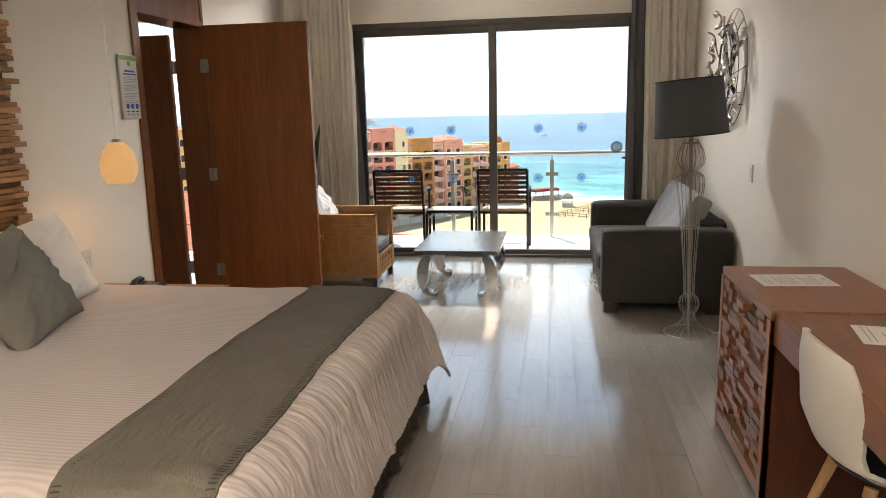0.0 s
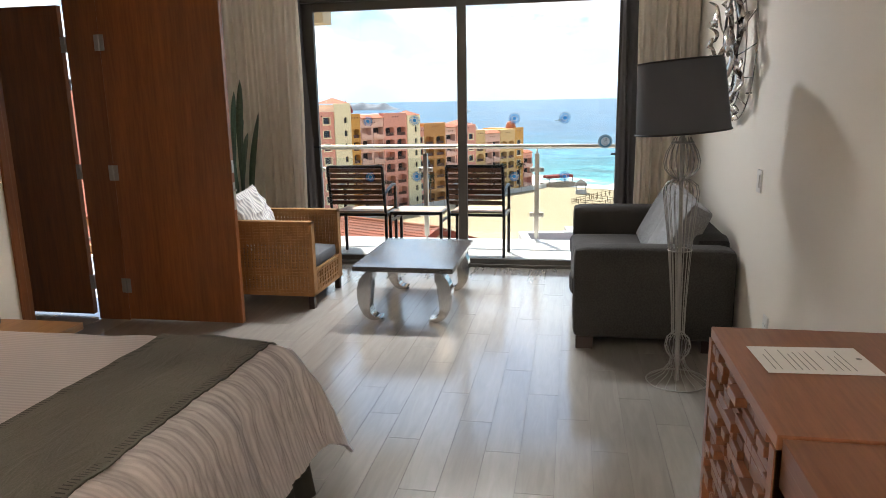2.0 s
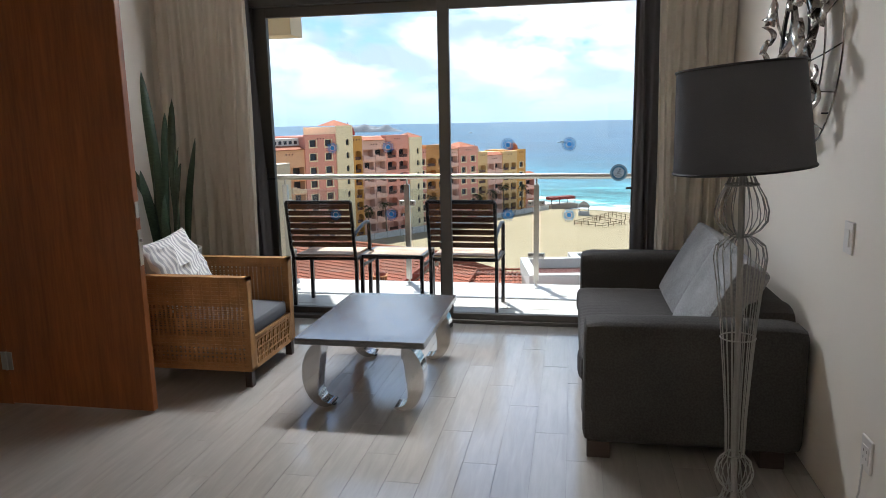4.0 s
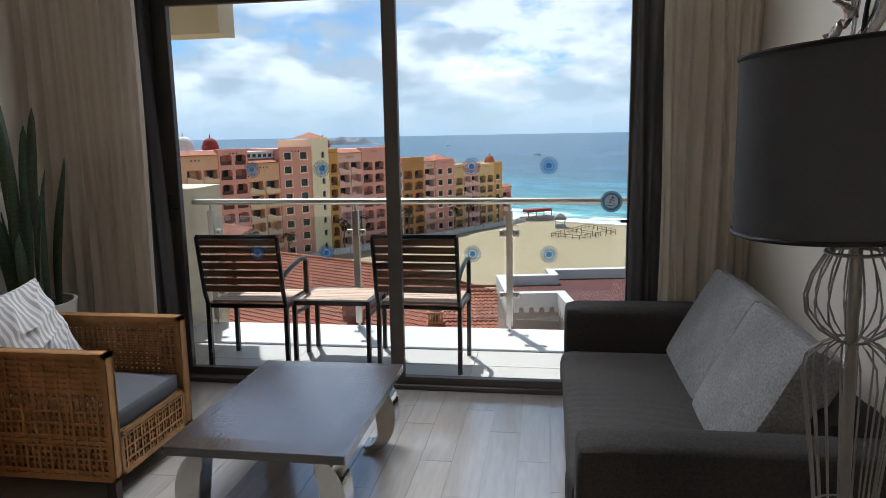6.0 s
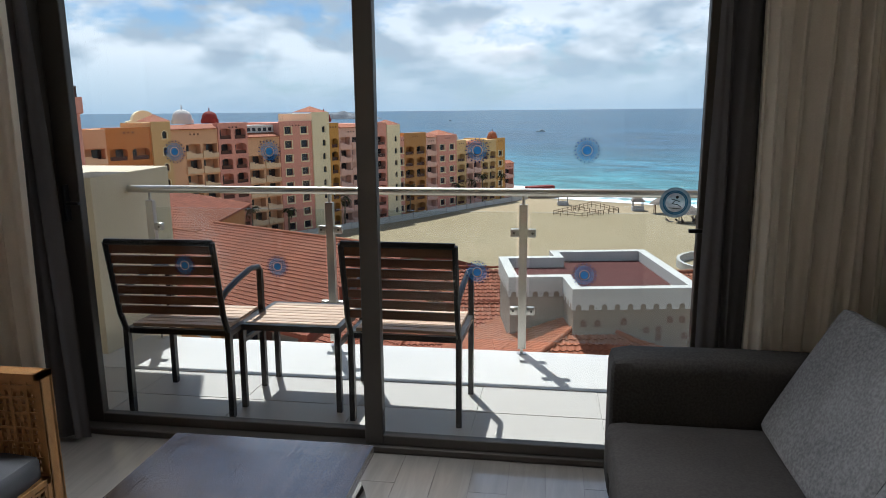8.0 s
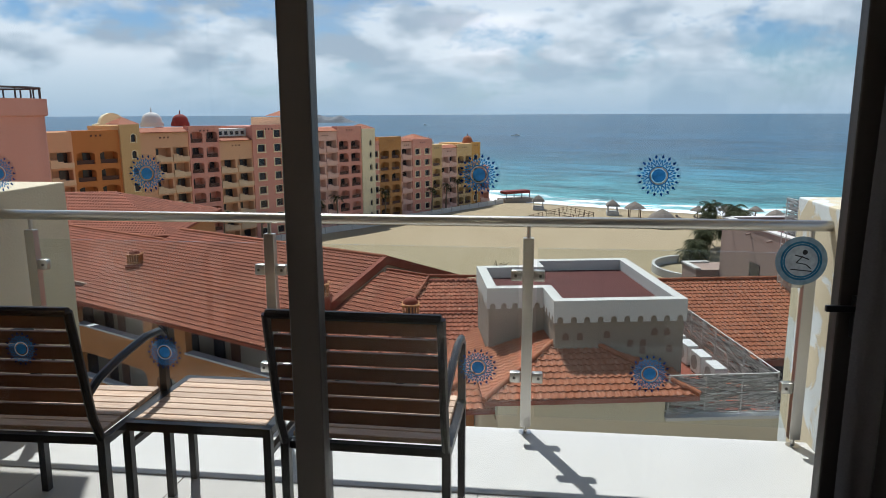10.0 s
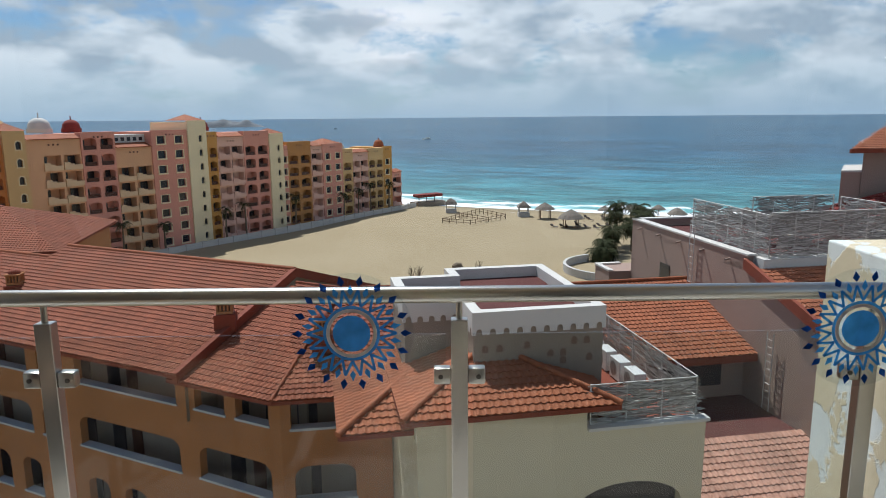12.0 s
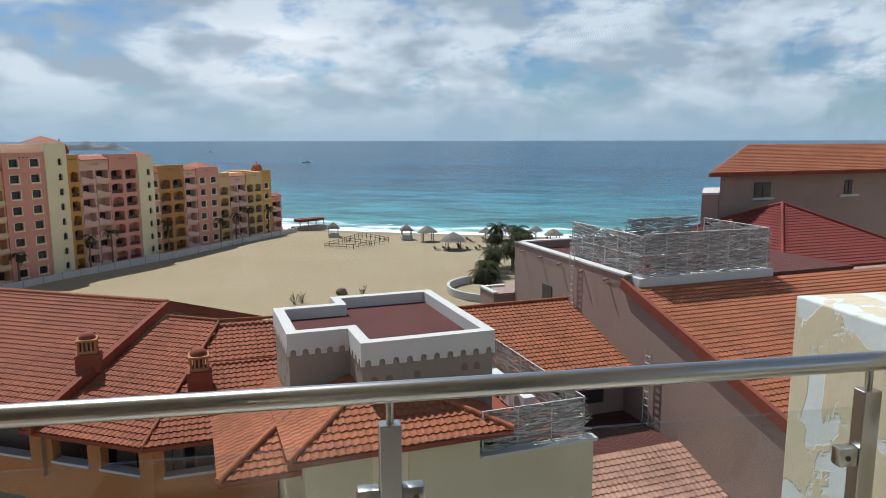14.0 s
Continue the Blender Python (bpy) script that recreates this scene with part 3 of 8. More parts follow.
def medallion(x, y, z, r=0.05):
    """A round mandala print on a clear disc."""
    s = thing("window_sticker", "round blue mandala sticker on the glass door", "sticker", pose(x, y, z, 90, 0, 0), "mandala stickers on the glass")
    bm = bmesh.new()
    bmesh.ops.create_circle(bm, cap_ends=True, segments=40, radius=r * 1.02)
    part("film", placed(bm, Matrix.Translation((0, 0, 0.0005))), M["film"], s).visible_shadow = False
    bm = bmesh.new()
    bmesh.ops.create_circle(bm, cap_ends=True, segments=32, radius=r * 0.31, matrix=Matrix.Translation((0, 0, 0.0016)))
    part("centre", bm, M["sticker_blue"], s)

    def ring(ra, rb, z2, n=40):
        b2 = bmesh.new()
        a = [b2.verts.new((ra * math.cos(2 * math.pi * j / n), ra * math.sin(2 * math.pi * j / n), z2)) for j in range(n)]
        c = [b2.verts.new((rb * math.cos(2 * math.pi * j / n), rb * math.sin(2 * math.pi * j / n), z2)) for j in range(n)]
        for j in range(n):
            b2.faces.new((a[j], a[(j + 1) % n], c[(j + 1) % n], c[j]))
        return b2

    part("ring", ring(r * 0.36, r * 0.42, 0.0014), M["paper"], s)
    part("ring", ring(r * 0.42, r * 0.47, 0.0012), M["sticker_blue"], s)
    bm = bmesh.new()
    n = 18
    for j in range(n):
        a = 2 * math.pi * j / n
        d, e = Vector((math.cos(a), math.sin(a), 0)), Vector((-math.sin(a), math.cos(a), 0))
        tip, l, q = d * r * 0.74, d * r * 0.47 - e * r * 0.085, d * r * 0.47 + e * r * 0.085
        for p1, p2 in ((l, tip), (q, tip)):
            w = (p2 - p1).cross(Vector((0, 0, 1))).normalized() * r * 0.022
            bm.faces.new([bm.verts.new(v + Vector((0, 0, 0.0011))) for v in (p1 - w, p1 + w, p2 + w, p2 - w)])
    part("star", bm, M["sticker_blue"], s)["kind"] = "stuff"
    for mat_key, r0, r1, hw, ph in (("sticker_dark", 0.8, 0.99, 0.06, 0.0), ("sticker_blue", 0.64, 0.83, 0.05, 0.5)):
        bm = bmesh.new()
        for j in range(n):
            a = 2 * math.pi * (j + ph) / n
            d, e = Vector((math.cos(a), math.sin(a), 0)), Vector((-math.sin(a), math.cos(a), 0))
            mid = d * r * (r0 * 0.6 + r1 * 0.4)
            bm.faces.new([bm.verts.new(v + Vector((0, 0, 0.0013))) for v in (d * r * r0, mid - e * r * hw, d * r * r1, mid + e * r * hw)])
        part("petals", bm, M[mat_key], s)["kind"] = "stuff"
    return s


for x, z in ((-0.2, 1.29), (0.22, 1.29), (-0.2, 0.802), (0.224, 0.802)):
    medallion(x, 8.1745, z)
for x, z in ((-1.495, 1.281), (-1.073, 1.283), (-1.492, 0.787), (-1.065, 0.793)):
    medallion(x, 8.2215, z)

# the round warning sign
s = thing("warning_sign", "round grey and blue slip-hazard pictogram sticker on the glass", "sticker", pose(0.554, 8.1745, 1.094, 90, 0, 0))
for nm, r0, r1, mk in (("rim", 0.0465, 0.058, "sign_edge"), ("band", 0.0365, 0.0465, "sign_rim"), ("plate", 0.0004, 0.0365, "sign_grey"), ("thin_line", 0.0405, 0.0415, "sign_grey")):
    bm = bmesh.new()
    zz = 0.0012 if nm == "thin_line" else 0.0006
    ra, rb = [[bm.verts.new((r * math.cos(2 * math.pi * j / 48), r * math.sin(2 * math.pi * j / 48), zz)) for j in range(48)] for r in (r0, r1)]
    for j in range(48):
        bm.faces.new((ra[j], ra[(j + 1) % 48], rb[(j + 1) % 48], rb[j]))
    part(nm, bm, M[mk], s)
bm = bmesh.new()
bmesh.ops.create_circle(bm, cap_ends=True, segments=12, radius=0.006, matrix=Matrix.Translation((0.006, 0.021, 0.003)))
for p, q in (((0.002, 0.012), (-0.012, -0.004)), ((-0.012, -0.004), (0.01, -0.008)), ((0.01, -0.008), (0.022, -0.018)), ((0.0, 0.01), (0.016, 0.004)), ((0.0, 0.01), (-0.016, 0.014)), ((-0.024, -0.02), (0.024, -0.024))):
    p, q = Vector((*p, 0.003)), Vector((*q, 0.003))
    w = (q - p).cross(Vector((0, 0, 1))).normalized() * 0.0013
    bm.faces.new([bm.verts.new(v) for v in (p - w, p + w, q + w, q - w)])
part("pictogram", bm, M["shade_trim"], s)


# curtains
def curtain(name, label, x0, x1, y, z0, z1, waves, amp, mat, lean=0.0, thick=0.0, gather=0.0):
    bm = bmesh.new()
    rnd = random.Random(len(name) + int(waves))
    ph = [rnd.uniform(0, 6.28) for _ in range(4)]

    def fn(u, v):
        z = z0 + (z1 - z0) * v
        g = 1 + gather * (1 - v)
        xx = x0 + (x1 - x0) * u + lean * (1 - v) * u
        w = math.sin(2 * math.pi * waves * u + ph[0] + 0.5 * math.sin(5 * u + ph[1])) * 0.7 + 0.35 * math.sin(2 * math.pi * waves * 1.9 * u + ph[2] + v * 1.2)
        return Vector((xx + 0.008 * math.sin(7 * v + ph[3] + 9 * u), y + amp * w * (0.55 + 0.45 * (1 - v)) * g, z))

    sheet(bm, fn, int(waves * 14), 18)
    c = tagged(new(name, finish(bm, name, mat, True)), label, "curtain")
    return c


curtain("curtain", "floor-length beige linen-look curtain hanging in folds", -2.69, -1.97, 7.93, 0.015, ZC + 0.18, 8, 0.035, M["curtain"], 0.0)
curtain("curtain", "floor-length beige curtain gathered beside the sofa", 0.77, 1.215, 7.93, 0.015, ZC + 0.18, 6, 0.035, M["curtain"], 0.0)
curtain("blackout_drape", "narrow dark grey blackout drape behind the curtain", -2.11, -2.02, 8.06, 0.02, ZC + 0.18, 2, 0.022, M["drape"], 0.10)
curtain("blackout_drape", "narrow dark grey blackout drape gathered at the door edge", 0.645, 0.80, 8.06, 0.02, ZC + 0.18, 2, 0.026, M["drape"], 0.0)

# ---------------------------------------------------------------- materials of the outside


def tile_mat(name, a, b):
    k = Nodes(name)
    v = k.coord("Object")
    gi = k.n("ShaderNodeNewGeometry")
    oi = k.n("ShaderNodeObjectInfo")
    big, fine = k.noise(v, 0.5, 5), k.noise(v, 9.0, 4)
    col = k.ramp(fine, [(0.3, a), (0.7, b)])
    col = k.mix(1.0, col, k.ramp(big, [(0.3, (0.8,) * 3), (0.7, (1.12,) * 3)]), "MULTIPLY")
    col = k.mix(1.0, col, k.ramp(gi.outputs["Random Per Island"], [(0, (0.84,) * 3), (1, (1.08,) * 3)]), "MULTIPLY")
    col = k.mix(1.0, col, k.ramp(oi.outputs["Random"], [(0, (0.9,) * 3), (1, (1.06,) * 3)]), "MULTIPLY")
    k.to(col, k.b.inputs["Base Color"])
    return k.set(0.8, 0, 0.25)


M["tile"] = tile_mat("terracotta_tile", (0.27, 0.08, 0.033), (0.385, 0.128, 0.056))
# paler tile colour, with sunlight and rail-glass haze put into it
M["tile_pale"] = tile_mat("pale_hazed_tile", (0.45, 0.22, 0.15), (0.58, 0.32, 0.23))
# a darker, redder tile for the roofs of the left wings
M["tile_darker"] = tile_mat("darker_terracotta_tile", (0.23, 0.062, 0.029), (0.325, 0.1, 0.047))
M["tile_red"] = tile_mat("red_terracotta_tile", (0.182, 0.027, 0.021), (0.251, 0.046, 0.034))
M["tile_trim"] = mottled("red_roof_trim", (0.213, 0.046, 0.021), 0.85, vary=0.12, big=2, fine=20, bump=0.2, dist=0.01)
M["orange_wall"] = mottled("orange_stucco", (0.35, 0.15, 0.055), 0.9, vary=0.1, big=0.5, fine=30, bump=0.4, dist=0.01)
M["cream_wall"] = mottled("cream_wall_stucco", (0.57, 0.5, 0.35), 0.9, vary=0.07, big=0.3, fine=30, bump=0.4, dist=0.01)
M["tower_wall"] = mottled("beige_stucco", (0.274, 0.22, 0.167), 0.9, vary=0.06, big=0.5, fine=30, bump=0.4, dist=0.01)
M["pink_wall"] = mottled("rose_grey_stucco", (0.315, 0.22, 0.176), 0.9, vary=0.08, big=0.35, fine=30, bump=0.4, dist=0.01)
M["roof_red"] = mottled("maroon_roof_coating", (0.085, 0.022, 0.017), 0.95, vary=0.14, big=0.6, fine=8, bump=0.1)
M["cap"] = mottled("white_parapet_paint", (0.544, 0.518, 0.476), 0.8, vary=0.05, big=0.6, fine=20, bump=0.2)


def branch_mat():
    """Bleached branches; random greys put lit and shaded sticks into the colour."""
    k = Nodes("bleached_branches")
    gi = k.n("ShaderNodeNewGeometry")
    col = k.ramp(gi.outputs["Random Per Island"], [(0.0, (0.09, 0.08, 0.07)), (0.45, (0.26, 0.245, 0.22)), (1.0, (0.68, 0.66, 0.62))])
    k.to(k.mix(0.3, col, k.ramp(k.noise(k.coord("Object"), 20, 4), [(0.3, (0.2, 0.19, 0.17)), (0.7, (0.55, 0.53, 0.5))])), k.b.inputs["Base Color"])
    return k.set(0.9, 0, 0.2)


M["stick"] = branch_mat()
M["pane_dark"] = mottled("dark_window_glass", (0.03, 0.03, 0.035), 0.15, vary=0.2, bump=0)
# dark tone of the tower's niches: their shade is put into the colour
M["recess"] = mottled("painted_niche_shade", (0.2, 0.13, 0.09), 0.9, vary=0.15, big=0.3, bump=0)
M["sill"] = mottled("pale_blue_sill", (0.42, 0.44, 0.46), 0.7, bump=0)
M["thatch"] = mottled("grey_thatch", (0.2, 0.17, 0.14), 1.0, vary=0.35, big=3, fine=12, bump=0.8, dist=0.05)
M["fence_wood"] = mottled("weathered_fence_wood", (0.22, 0.15, 0.1), 0.9, vary=0.3, big=2)


def peeled_mat():
    """Cream paint that has flaked off in ragged white patches."""
    k = Nodes("peeling_cream_paint")
    v = k.coord("Object")
    n = k.noise(v, 3.4, 7, 0.6, 0.6)
    n3 = k.noise(v, 40, 3)
    col = k.ramp(n, [(0.52, (0.6, 0.515, 0.36)), (0.545, (0.64, 0.68, 0.68))])
    k.to(k.mix(0.1, col, k.ramp(n3, [(0.3, (0.3, 0.25, 0.16)), (0.7, (0.8, 0.75, 0.62))])), k.b.inputs["Base Color"])
    k.bump(k.mix(0.4, k.ramp(n, [(0.52, (1,) * 3), (0.545, (0,) * 3)]), n3), 0.5, 0.006)
    return k.set(0.9, 0, 0.2)


M["peeled"] = peeled_mat()

# ---------------------------------------------------------------- balcony


def falls(bm):
    """Tilt a level slab so that it drains outwards."""
    for v in bm.verts:
        v.co.z -= 0.028 * max(0.0, v.co.y - 8.28)
    return bm


bm = bmesh.new()
box(bm, -3.3, 8.28, -0.22, 1.75, 9.6, -0.006)
bal = structure("balcony_floor", falls(bm), M["white_stucco"], "pale stone tiled balcony floor in the sun", "balcony floor")
kb = bmesh.new()
box(kb, -3.2, 8.985, -0.006, 1.7, 9.61, 0.002, bevel=0.002, seg=1)
part("kerb", falls(kb), M["kerb"], bal, "white marble edge slab")
bm = bmesh.new()
box(bm, -3.3, 8.28, 2.68, 1.75, 9.9, 2.9)
structure("balcony_soffit", bm, M["stucco"], "cream slab of the balcony above", "ceiling")
bm = bmesh.new()
box(bm, -3.2, 10.0, 2.32, -2.49, 10.3, 2.9)
box(bm, -3.2, 9.9, 2.68, -2.49, 10.0, 2.9)
structure("trim_beam", bm, M["stucco"], "cream beam under the balcony above", "beam")
bm = bmesh.new()
box(bm, 1.19, 9.45, -0.2, 1.62, 9.955, 1.04, bevel=0.006)
box(bm, 1.62, 8.28, -0.2, 1.75, 9.6, 1.04)
structure("wall_balcony_east", bm, M["peeled"], "cream balcony end wall with peeling paint", "wall")
bm = bmesh.new()
box(bm, -3.15, 9.2, -0.2, -2.6, 10.06, 1.07, bevel=0.006)
box(bm, -3.3, 8.28, -0.2, -3.15, 10.06, 1.07)
structure("wall_balcony_west", bm, M["stucco"], "cream stucco balcony end wall", "wall")

rail = thing("balustrade", "stainless steel and glass balcony balustrade", "railing")
POSTS = (-2.456, -1.262, -0.072, 1.118)
part("handrail", cy((-2.62, 9.57, 0.962), (1.19, 9.57, 0.962), 0.024, n=20), M["steel"], rail, smooth=True)
for px in POSTS:
    post = part("post", bx(px - 0.024, 9.55, 0.0, px + 0.024, 9.59, 0.89, bevel=0.002, seg=1), M["steel"], rail)
    part("pin", cy((px, 9.57, 0.88), (px, 9.57, 0.945), 0.009), M["steel"], post, smooth=True)
    part("pin", cy((px, 9.57, -0.036), (px, 9.57, 0.002), 0.009), M["steel"], post, smooth=True)
    part("foot", cy((px, 9.57, -0.037), (px, 9.57, -0.031), 0.03), M["steel"], post)
    for cz in (0.24, 0.72):
        for sgn in (-1, 1):
            if (px < -2.4 and sgn < 0) or (px > 1.1 and sgn > 0):
                continue
            c = part("clamp", bx(px + sgn * 0.025, 9.552, cz - 0.025, px + sgn * 0.075, 9.588, cz + 0.025, bevel=0.006), M["steel"], post, smooth=True)
            part("screw", cy((px + sgn * 0.055, 9.549, cz), (px + sgn * 0.055, 9.553, cz), 0.007), M["alu"], c)
for a, b in zip(POSTS, POSTS[1:]):
    g = part("glass_panel", bx(a + 0.04, 9.565, 0.05, b - 0.04, 9.575, 0.845), M["rail_glass"], rail)
    g.visible_shadow = False


def balcony_chair(m, label):
    c = thing("balcony_chair", label, "chair", m @ Matrix.Diagonal((1, 1, 1.04, 1)), "chairs on the balcony")
    w, r = 0.255, 0.013
    for sx in (-1, 1):
        x = sx * w
        bm = bmesh.new()
        box(bm, x - r, -0.015, 0.0, x + r, 0.015, 0.42)
        part("back_leg", bm, M["black_metal"], c)
        part("front_leg", bx(x - r, 0.41, 0.0, x + r, 0.44, 0.62), M["black_metal"], c)
        bm = bmesh.new()
        tube(bm, [(x, 0.425, 0.615), (x, 0.40, 0.64), (x, 0.30, 0.648), (x, 0.12, 0.625), (x, 0.0, 0.60), (x, -0.055, 0.575)], 0.014, 8)
        part("armrest", bm, M["black_metal"], c, smooth=True)
        bm = bmesh.new()
        tube(bm, [(x, 0.04, 0.40), (x, -0.01, 0.42), (x, -0.045, 0.5), (x, -0.12, 0.84)], 0.014, 8)
        part("back_post", bm, M["black_metal"], c, smooth=True)
        part("seat_rail", bx(x - r, 0.0, 0.39, x + r, 0.43, 0.415), M["black_metal"], c)
    part("seat_rail", bx(-w, 0.40, 0.39, w, 0.425, 0.415), M["black_metal"], c)
    part("seat_rail", bx(-w, 0.0, 0.39, w, 0.025, 0.415), M["black_metal"], c)
    bm = bmesh.new()
    tube(bm, [(-w, -0.12, 0.84), (w, -0.12, 0.84)], 0.014, 8)
    part("top_rail", bm, M["black_metal"], c, smooth=True)
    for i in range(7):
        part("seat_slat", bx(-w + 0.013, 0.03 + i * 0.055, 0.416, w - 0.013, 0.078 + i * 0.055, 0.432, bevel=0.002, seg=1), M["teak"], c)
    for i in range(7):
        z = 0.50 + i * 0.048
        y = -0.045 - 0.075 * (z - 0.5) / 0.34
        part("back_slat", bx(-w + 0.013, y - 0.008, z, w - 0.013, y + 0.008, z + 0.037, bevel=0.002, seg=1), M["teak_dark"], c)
    return c


ch = balcony_chair(pose(-1.665, 8.40, -0.006, -1.6, 0, 2), "black metal and teak slat armchair on the balcony")
copy_thing(ch, pose(-0.568, 8.45, -0.006, -1.6, 0, -1))

tb = thing("side_table", "low black metal side table with weathered teak slats", "table", pose(-1.16, 8.76, -0.0135, -1.6, 0, 0))
for sx in (-1, 1):
    for sy in (-1, 1):
        part("leg", bx(sx * 0.245 - 0.013, sy * 0.22 - 0.013, 0, sx * 0.245 + 0.013, sy * 0.22 + 0.013, 0.415), M["black_metal"], tb)
    part("apron", bx(sx * 0.245 - 0.013, -0.22, 0.40, sx * 0.245 + 0.013, 0.22, 0.43), M["black_metal"], tb)
    part("apron", bx(-0.257, sx * 0.22 - 0.013, 0.40, 0.257, sx * 0.22 + 0.013, 0.43), M["black_metal"], tb)
    part("stretcher", bx(sx * 0.245 - 0.01, -0.22, 0.33, sx * 0.245 + 0.01, 0.22, 0.35), M["black_metal"], tb)
for i in range(8):
    part("slat", bx(-0.23, -0.203 + i * 0.0515, 0.414, 0.23, -0.158 + i * 0.0515, 0.432, bevel=0.002, seg=1), M["teak"], tb)

# ---------------------------------------------------------------- sea, beach and ground
SHORE = pose(40, 199, 0, 0, 0, -23.5)


def sand_mat():
    k = Nodes("beach_sand")
    v = k.coord("Object")
    sp = k.n("ShaderNodeSeparateXYZ")
    k.to(v, sp.inputs[0])
    a, b = k.noise(v, 0.05, 6, 0.6), k.noise(v, 1.2, 5, 0.65)
    col = k.ramp(a, [(0.35, (0.281, 0.217, 0.125)), (0.65, (0.342, 0.274, 0.171))])
    col = k.mix(0.5, col, k.ramp(b, [(0.3, (0.258, 0.198, 0.114)), (0.65, (0.365, 0.296, 0.19))]))
    wet = k.ramp(sp.outputs[1], [(0.0, (1.0,) * 3), (1.0, (0.72,) * 3)])
    mr = k.n("ShaderNodeMapRange")
    mr.inputs["From Min"].default_value, mr.inputs["From Max"].default_value = -6.0, 1.0
    k.to(sp.outputs[1], mr.inputs["Value"])
    k.to(mr.outputs[0], wet.node.inputs[0])
    k.to(k.mix(1.0, col, wet, "MULTIPLY"), k.b.inputs["Base Color"])
    k.bump(k.mix(0.5, a, b), 0.7, 0.4)
    return k.set(0.95, 0, 0.15)


def sea_mat():
    k = Nodes("sea_water")
    v = k.coord("Object")
    sp = k.n("ShaderNodeSeparateXYZ")
    k.to(v, sp.inputs[0])

    def rng(lo, hi, src=None):
        mr = k.n("ShaderNodeMapRange")
        mr.inputs["From Min"].default_value, mr.inputs["From Max"].default_value = lo, hi
        k.to(src or sp.outputs[1], mr.inputs["Value"])
        return mr.outputs[0]

    swell = k.noise(k.coord("Object", (0.2, 1, 1)), 0.03, 4, 0.5, 0.4)
    streak = k.noise(k.coord("Object", (0.12, 1, 1)), 0.012, 4, 0.6)
    wob = k.noise(k.coord("Object", (1, 0.4, 1)), 0.028, 4, 0.55)
    add = k.n("ShaderNodeMath")
    add.operation = "MULTIPLY_ADD"
    k.to(wob, add.inputs[0])
    add.inputs[1].default_value = 40.0
    k.to(sp.outputs[1], add.inputs[2])
    d = add.outputs[0]
    col = k.ramp(rng(10, 330, d), [(0.0, (0.144, 0.302, 0.274)), (0.13, (0.075, 0.262, 0.275)), (0.4, (0.036, 0.15, 0.2)), (1.0, (0.02, 0.082, 0.138))])
    # the waves' light and shade is mixed into the colour as noise
    chop = k.noise(k.coord("Object", (0.3, 1, 1)), 0.09, 6, 0.7, 0.5)
    col = k.mix(1.0, col, k.ramp(chop, [(0.38, (0.5,) * 3), (0.6, (1.35,) * 3)]), "MULTIPLY")
    crest = k.noise(k.coord("Object", (0.22, 1, 1)), 0.3, 5, 0.7, 0.6)
    col = k.mix(1.0, col, k.ramp(crest, [(0.4, (0.7,) * 3), (0.62, (1.35,) * 3)]), "MULTIPLY")
    col = k.mix(1.0, col, k.ramp(streak, [(0.35, (0.78,) * 3), (0.65, (1.15,) * 3)]), "MULTIPLY")
    col = k.mix(1.0, col, k.ramp(swell, [(0.35, (0.84,) * 3), (0.65, (1.12,) * 3)]), "MULTIPLY")
    fn = k.noise(k.coord("Object", (0.4, 1, 1)), 0.16, 8, 0.7, 0.8)
    near = k.ramp(rng(8, 52, d), [(0.0, (0.75,) * 3), (0.3, (0.5,) * 3), (0.42, (0.62,) * 3), (0.6, (0.38,) * 3), (0.78, (0.5,) * 3), (1.0, (0.0,) * 3)])
    sm = k.n("ShaderNodeMath")
    sm.operation = "ADD"
    k.to(near, sm.inputs[0])
    k.to(fn, sm.inputs[1])
    foam = k.ramp(sm.outputs[0], [(0.9, (0,) * 3), (1.04, (1,) * 3)])
    k.to(k.mix(foam, col, (0.82, 0.85, 0.86)), k.b.inputs["Base Color"])
    h = k.noise(k.coord("Object", (0.45, 1, 1)), 0.35, 6, 0.65, 0.3)
    k.bump(k.mix(0.5, h, swell), 0.7, 2.0)
    k.to(k.ramp(foam, [(0, (0.28,) * 3), (1, (0.9,) * 3)]), k.b.inputs["Roughness"])
    k.b.inputs["IOR"].default_value = 1.33
    k.b.inputs["Specular IOR Level"].default_value = 0.16
    return k.m


bm = bmesh.new()


def sand_fn(u, v):
    x, y = -950 + 1900 * u, -330 + 420 * v
    z = -25.0 + 0.5 * (noise.noise(Vector((x * 0.03, y * 0.03, 0))) if -200 < y < -3 else 0)
    if y > -8:
        z -= 0.045 * (y + 8)
    return Vector((x, y, z))


sheet(bm, sand_fn, 190, 120)
ground = structure("ground", bm, sand_mat(), "wide pale yellow sand beach", "beach", True)
ground.matrix_basis = SHORE
bm = bmesh.new()
ys = [-40, 0, 60, 200, 600, 1500, 3200, 4900]
rows = [[bm.verts.new((x, y, -25.45 if y < 300 else -25.45 + 9.0 * (y - 300) / 4600)) for x in (-7000, -1500, 0, 1500, 7000)] for y in ys]
for a, b in zip(rows, rows[1:]):
    for i in range(4):
        bm.faces.new((a[i], a[i + 1], b[i + 1], b[i]))
water = structure("water", bm, sea_mat(), "blue-green sea with white surf along the beach", "sea")
water.matrix_basis = SHORE

bm = bmesh.new()
sheet(bm, lambda u, v: Vector(((u - 0.5) * 190, (v - 0.5) * 90, 30 * math.sin(math.pi * u) ** 0.7 * math.sin(math.pi * v) * (0.72 + 0.5 * noise.noise(Vector((u * 6, v * 3, 2)))) - 1.5)), 48, 20)
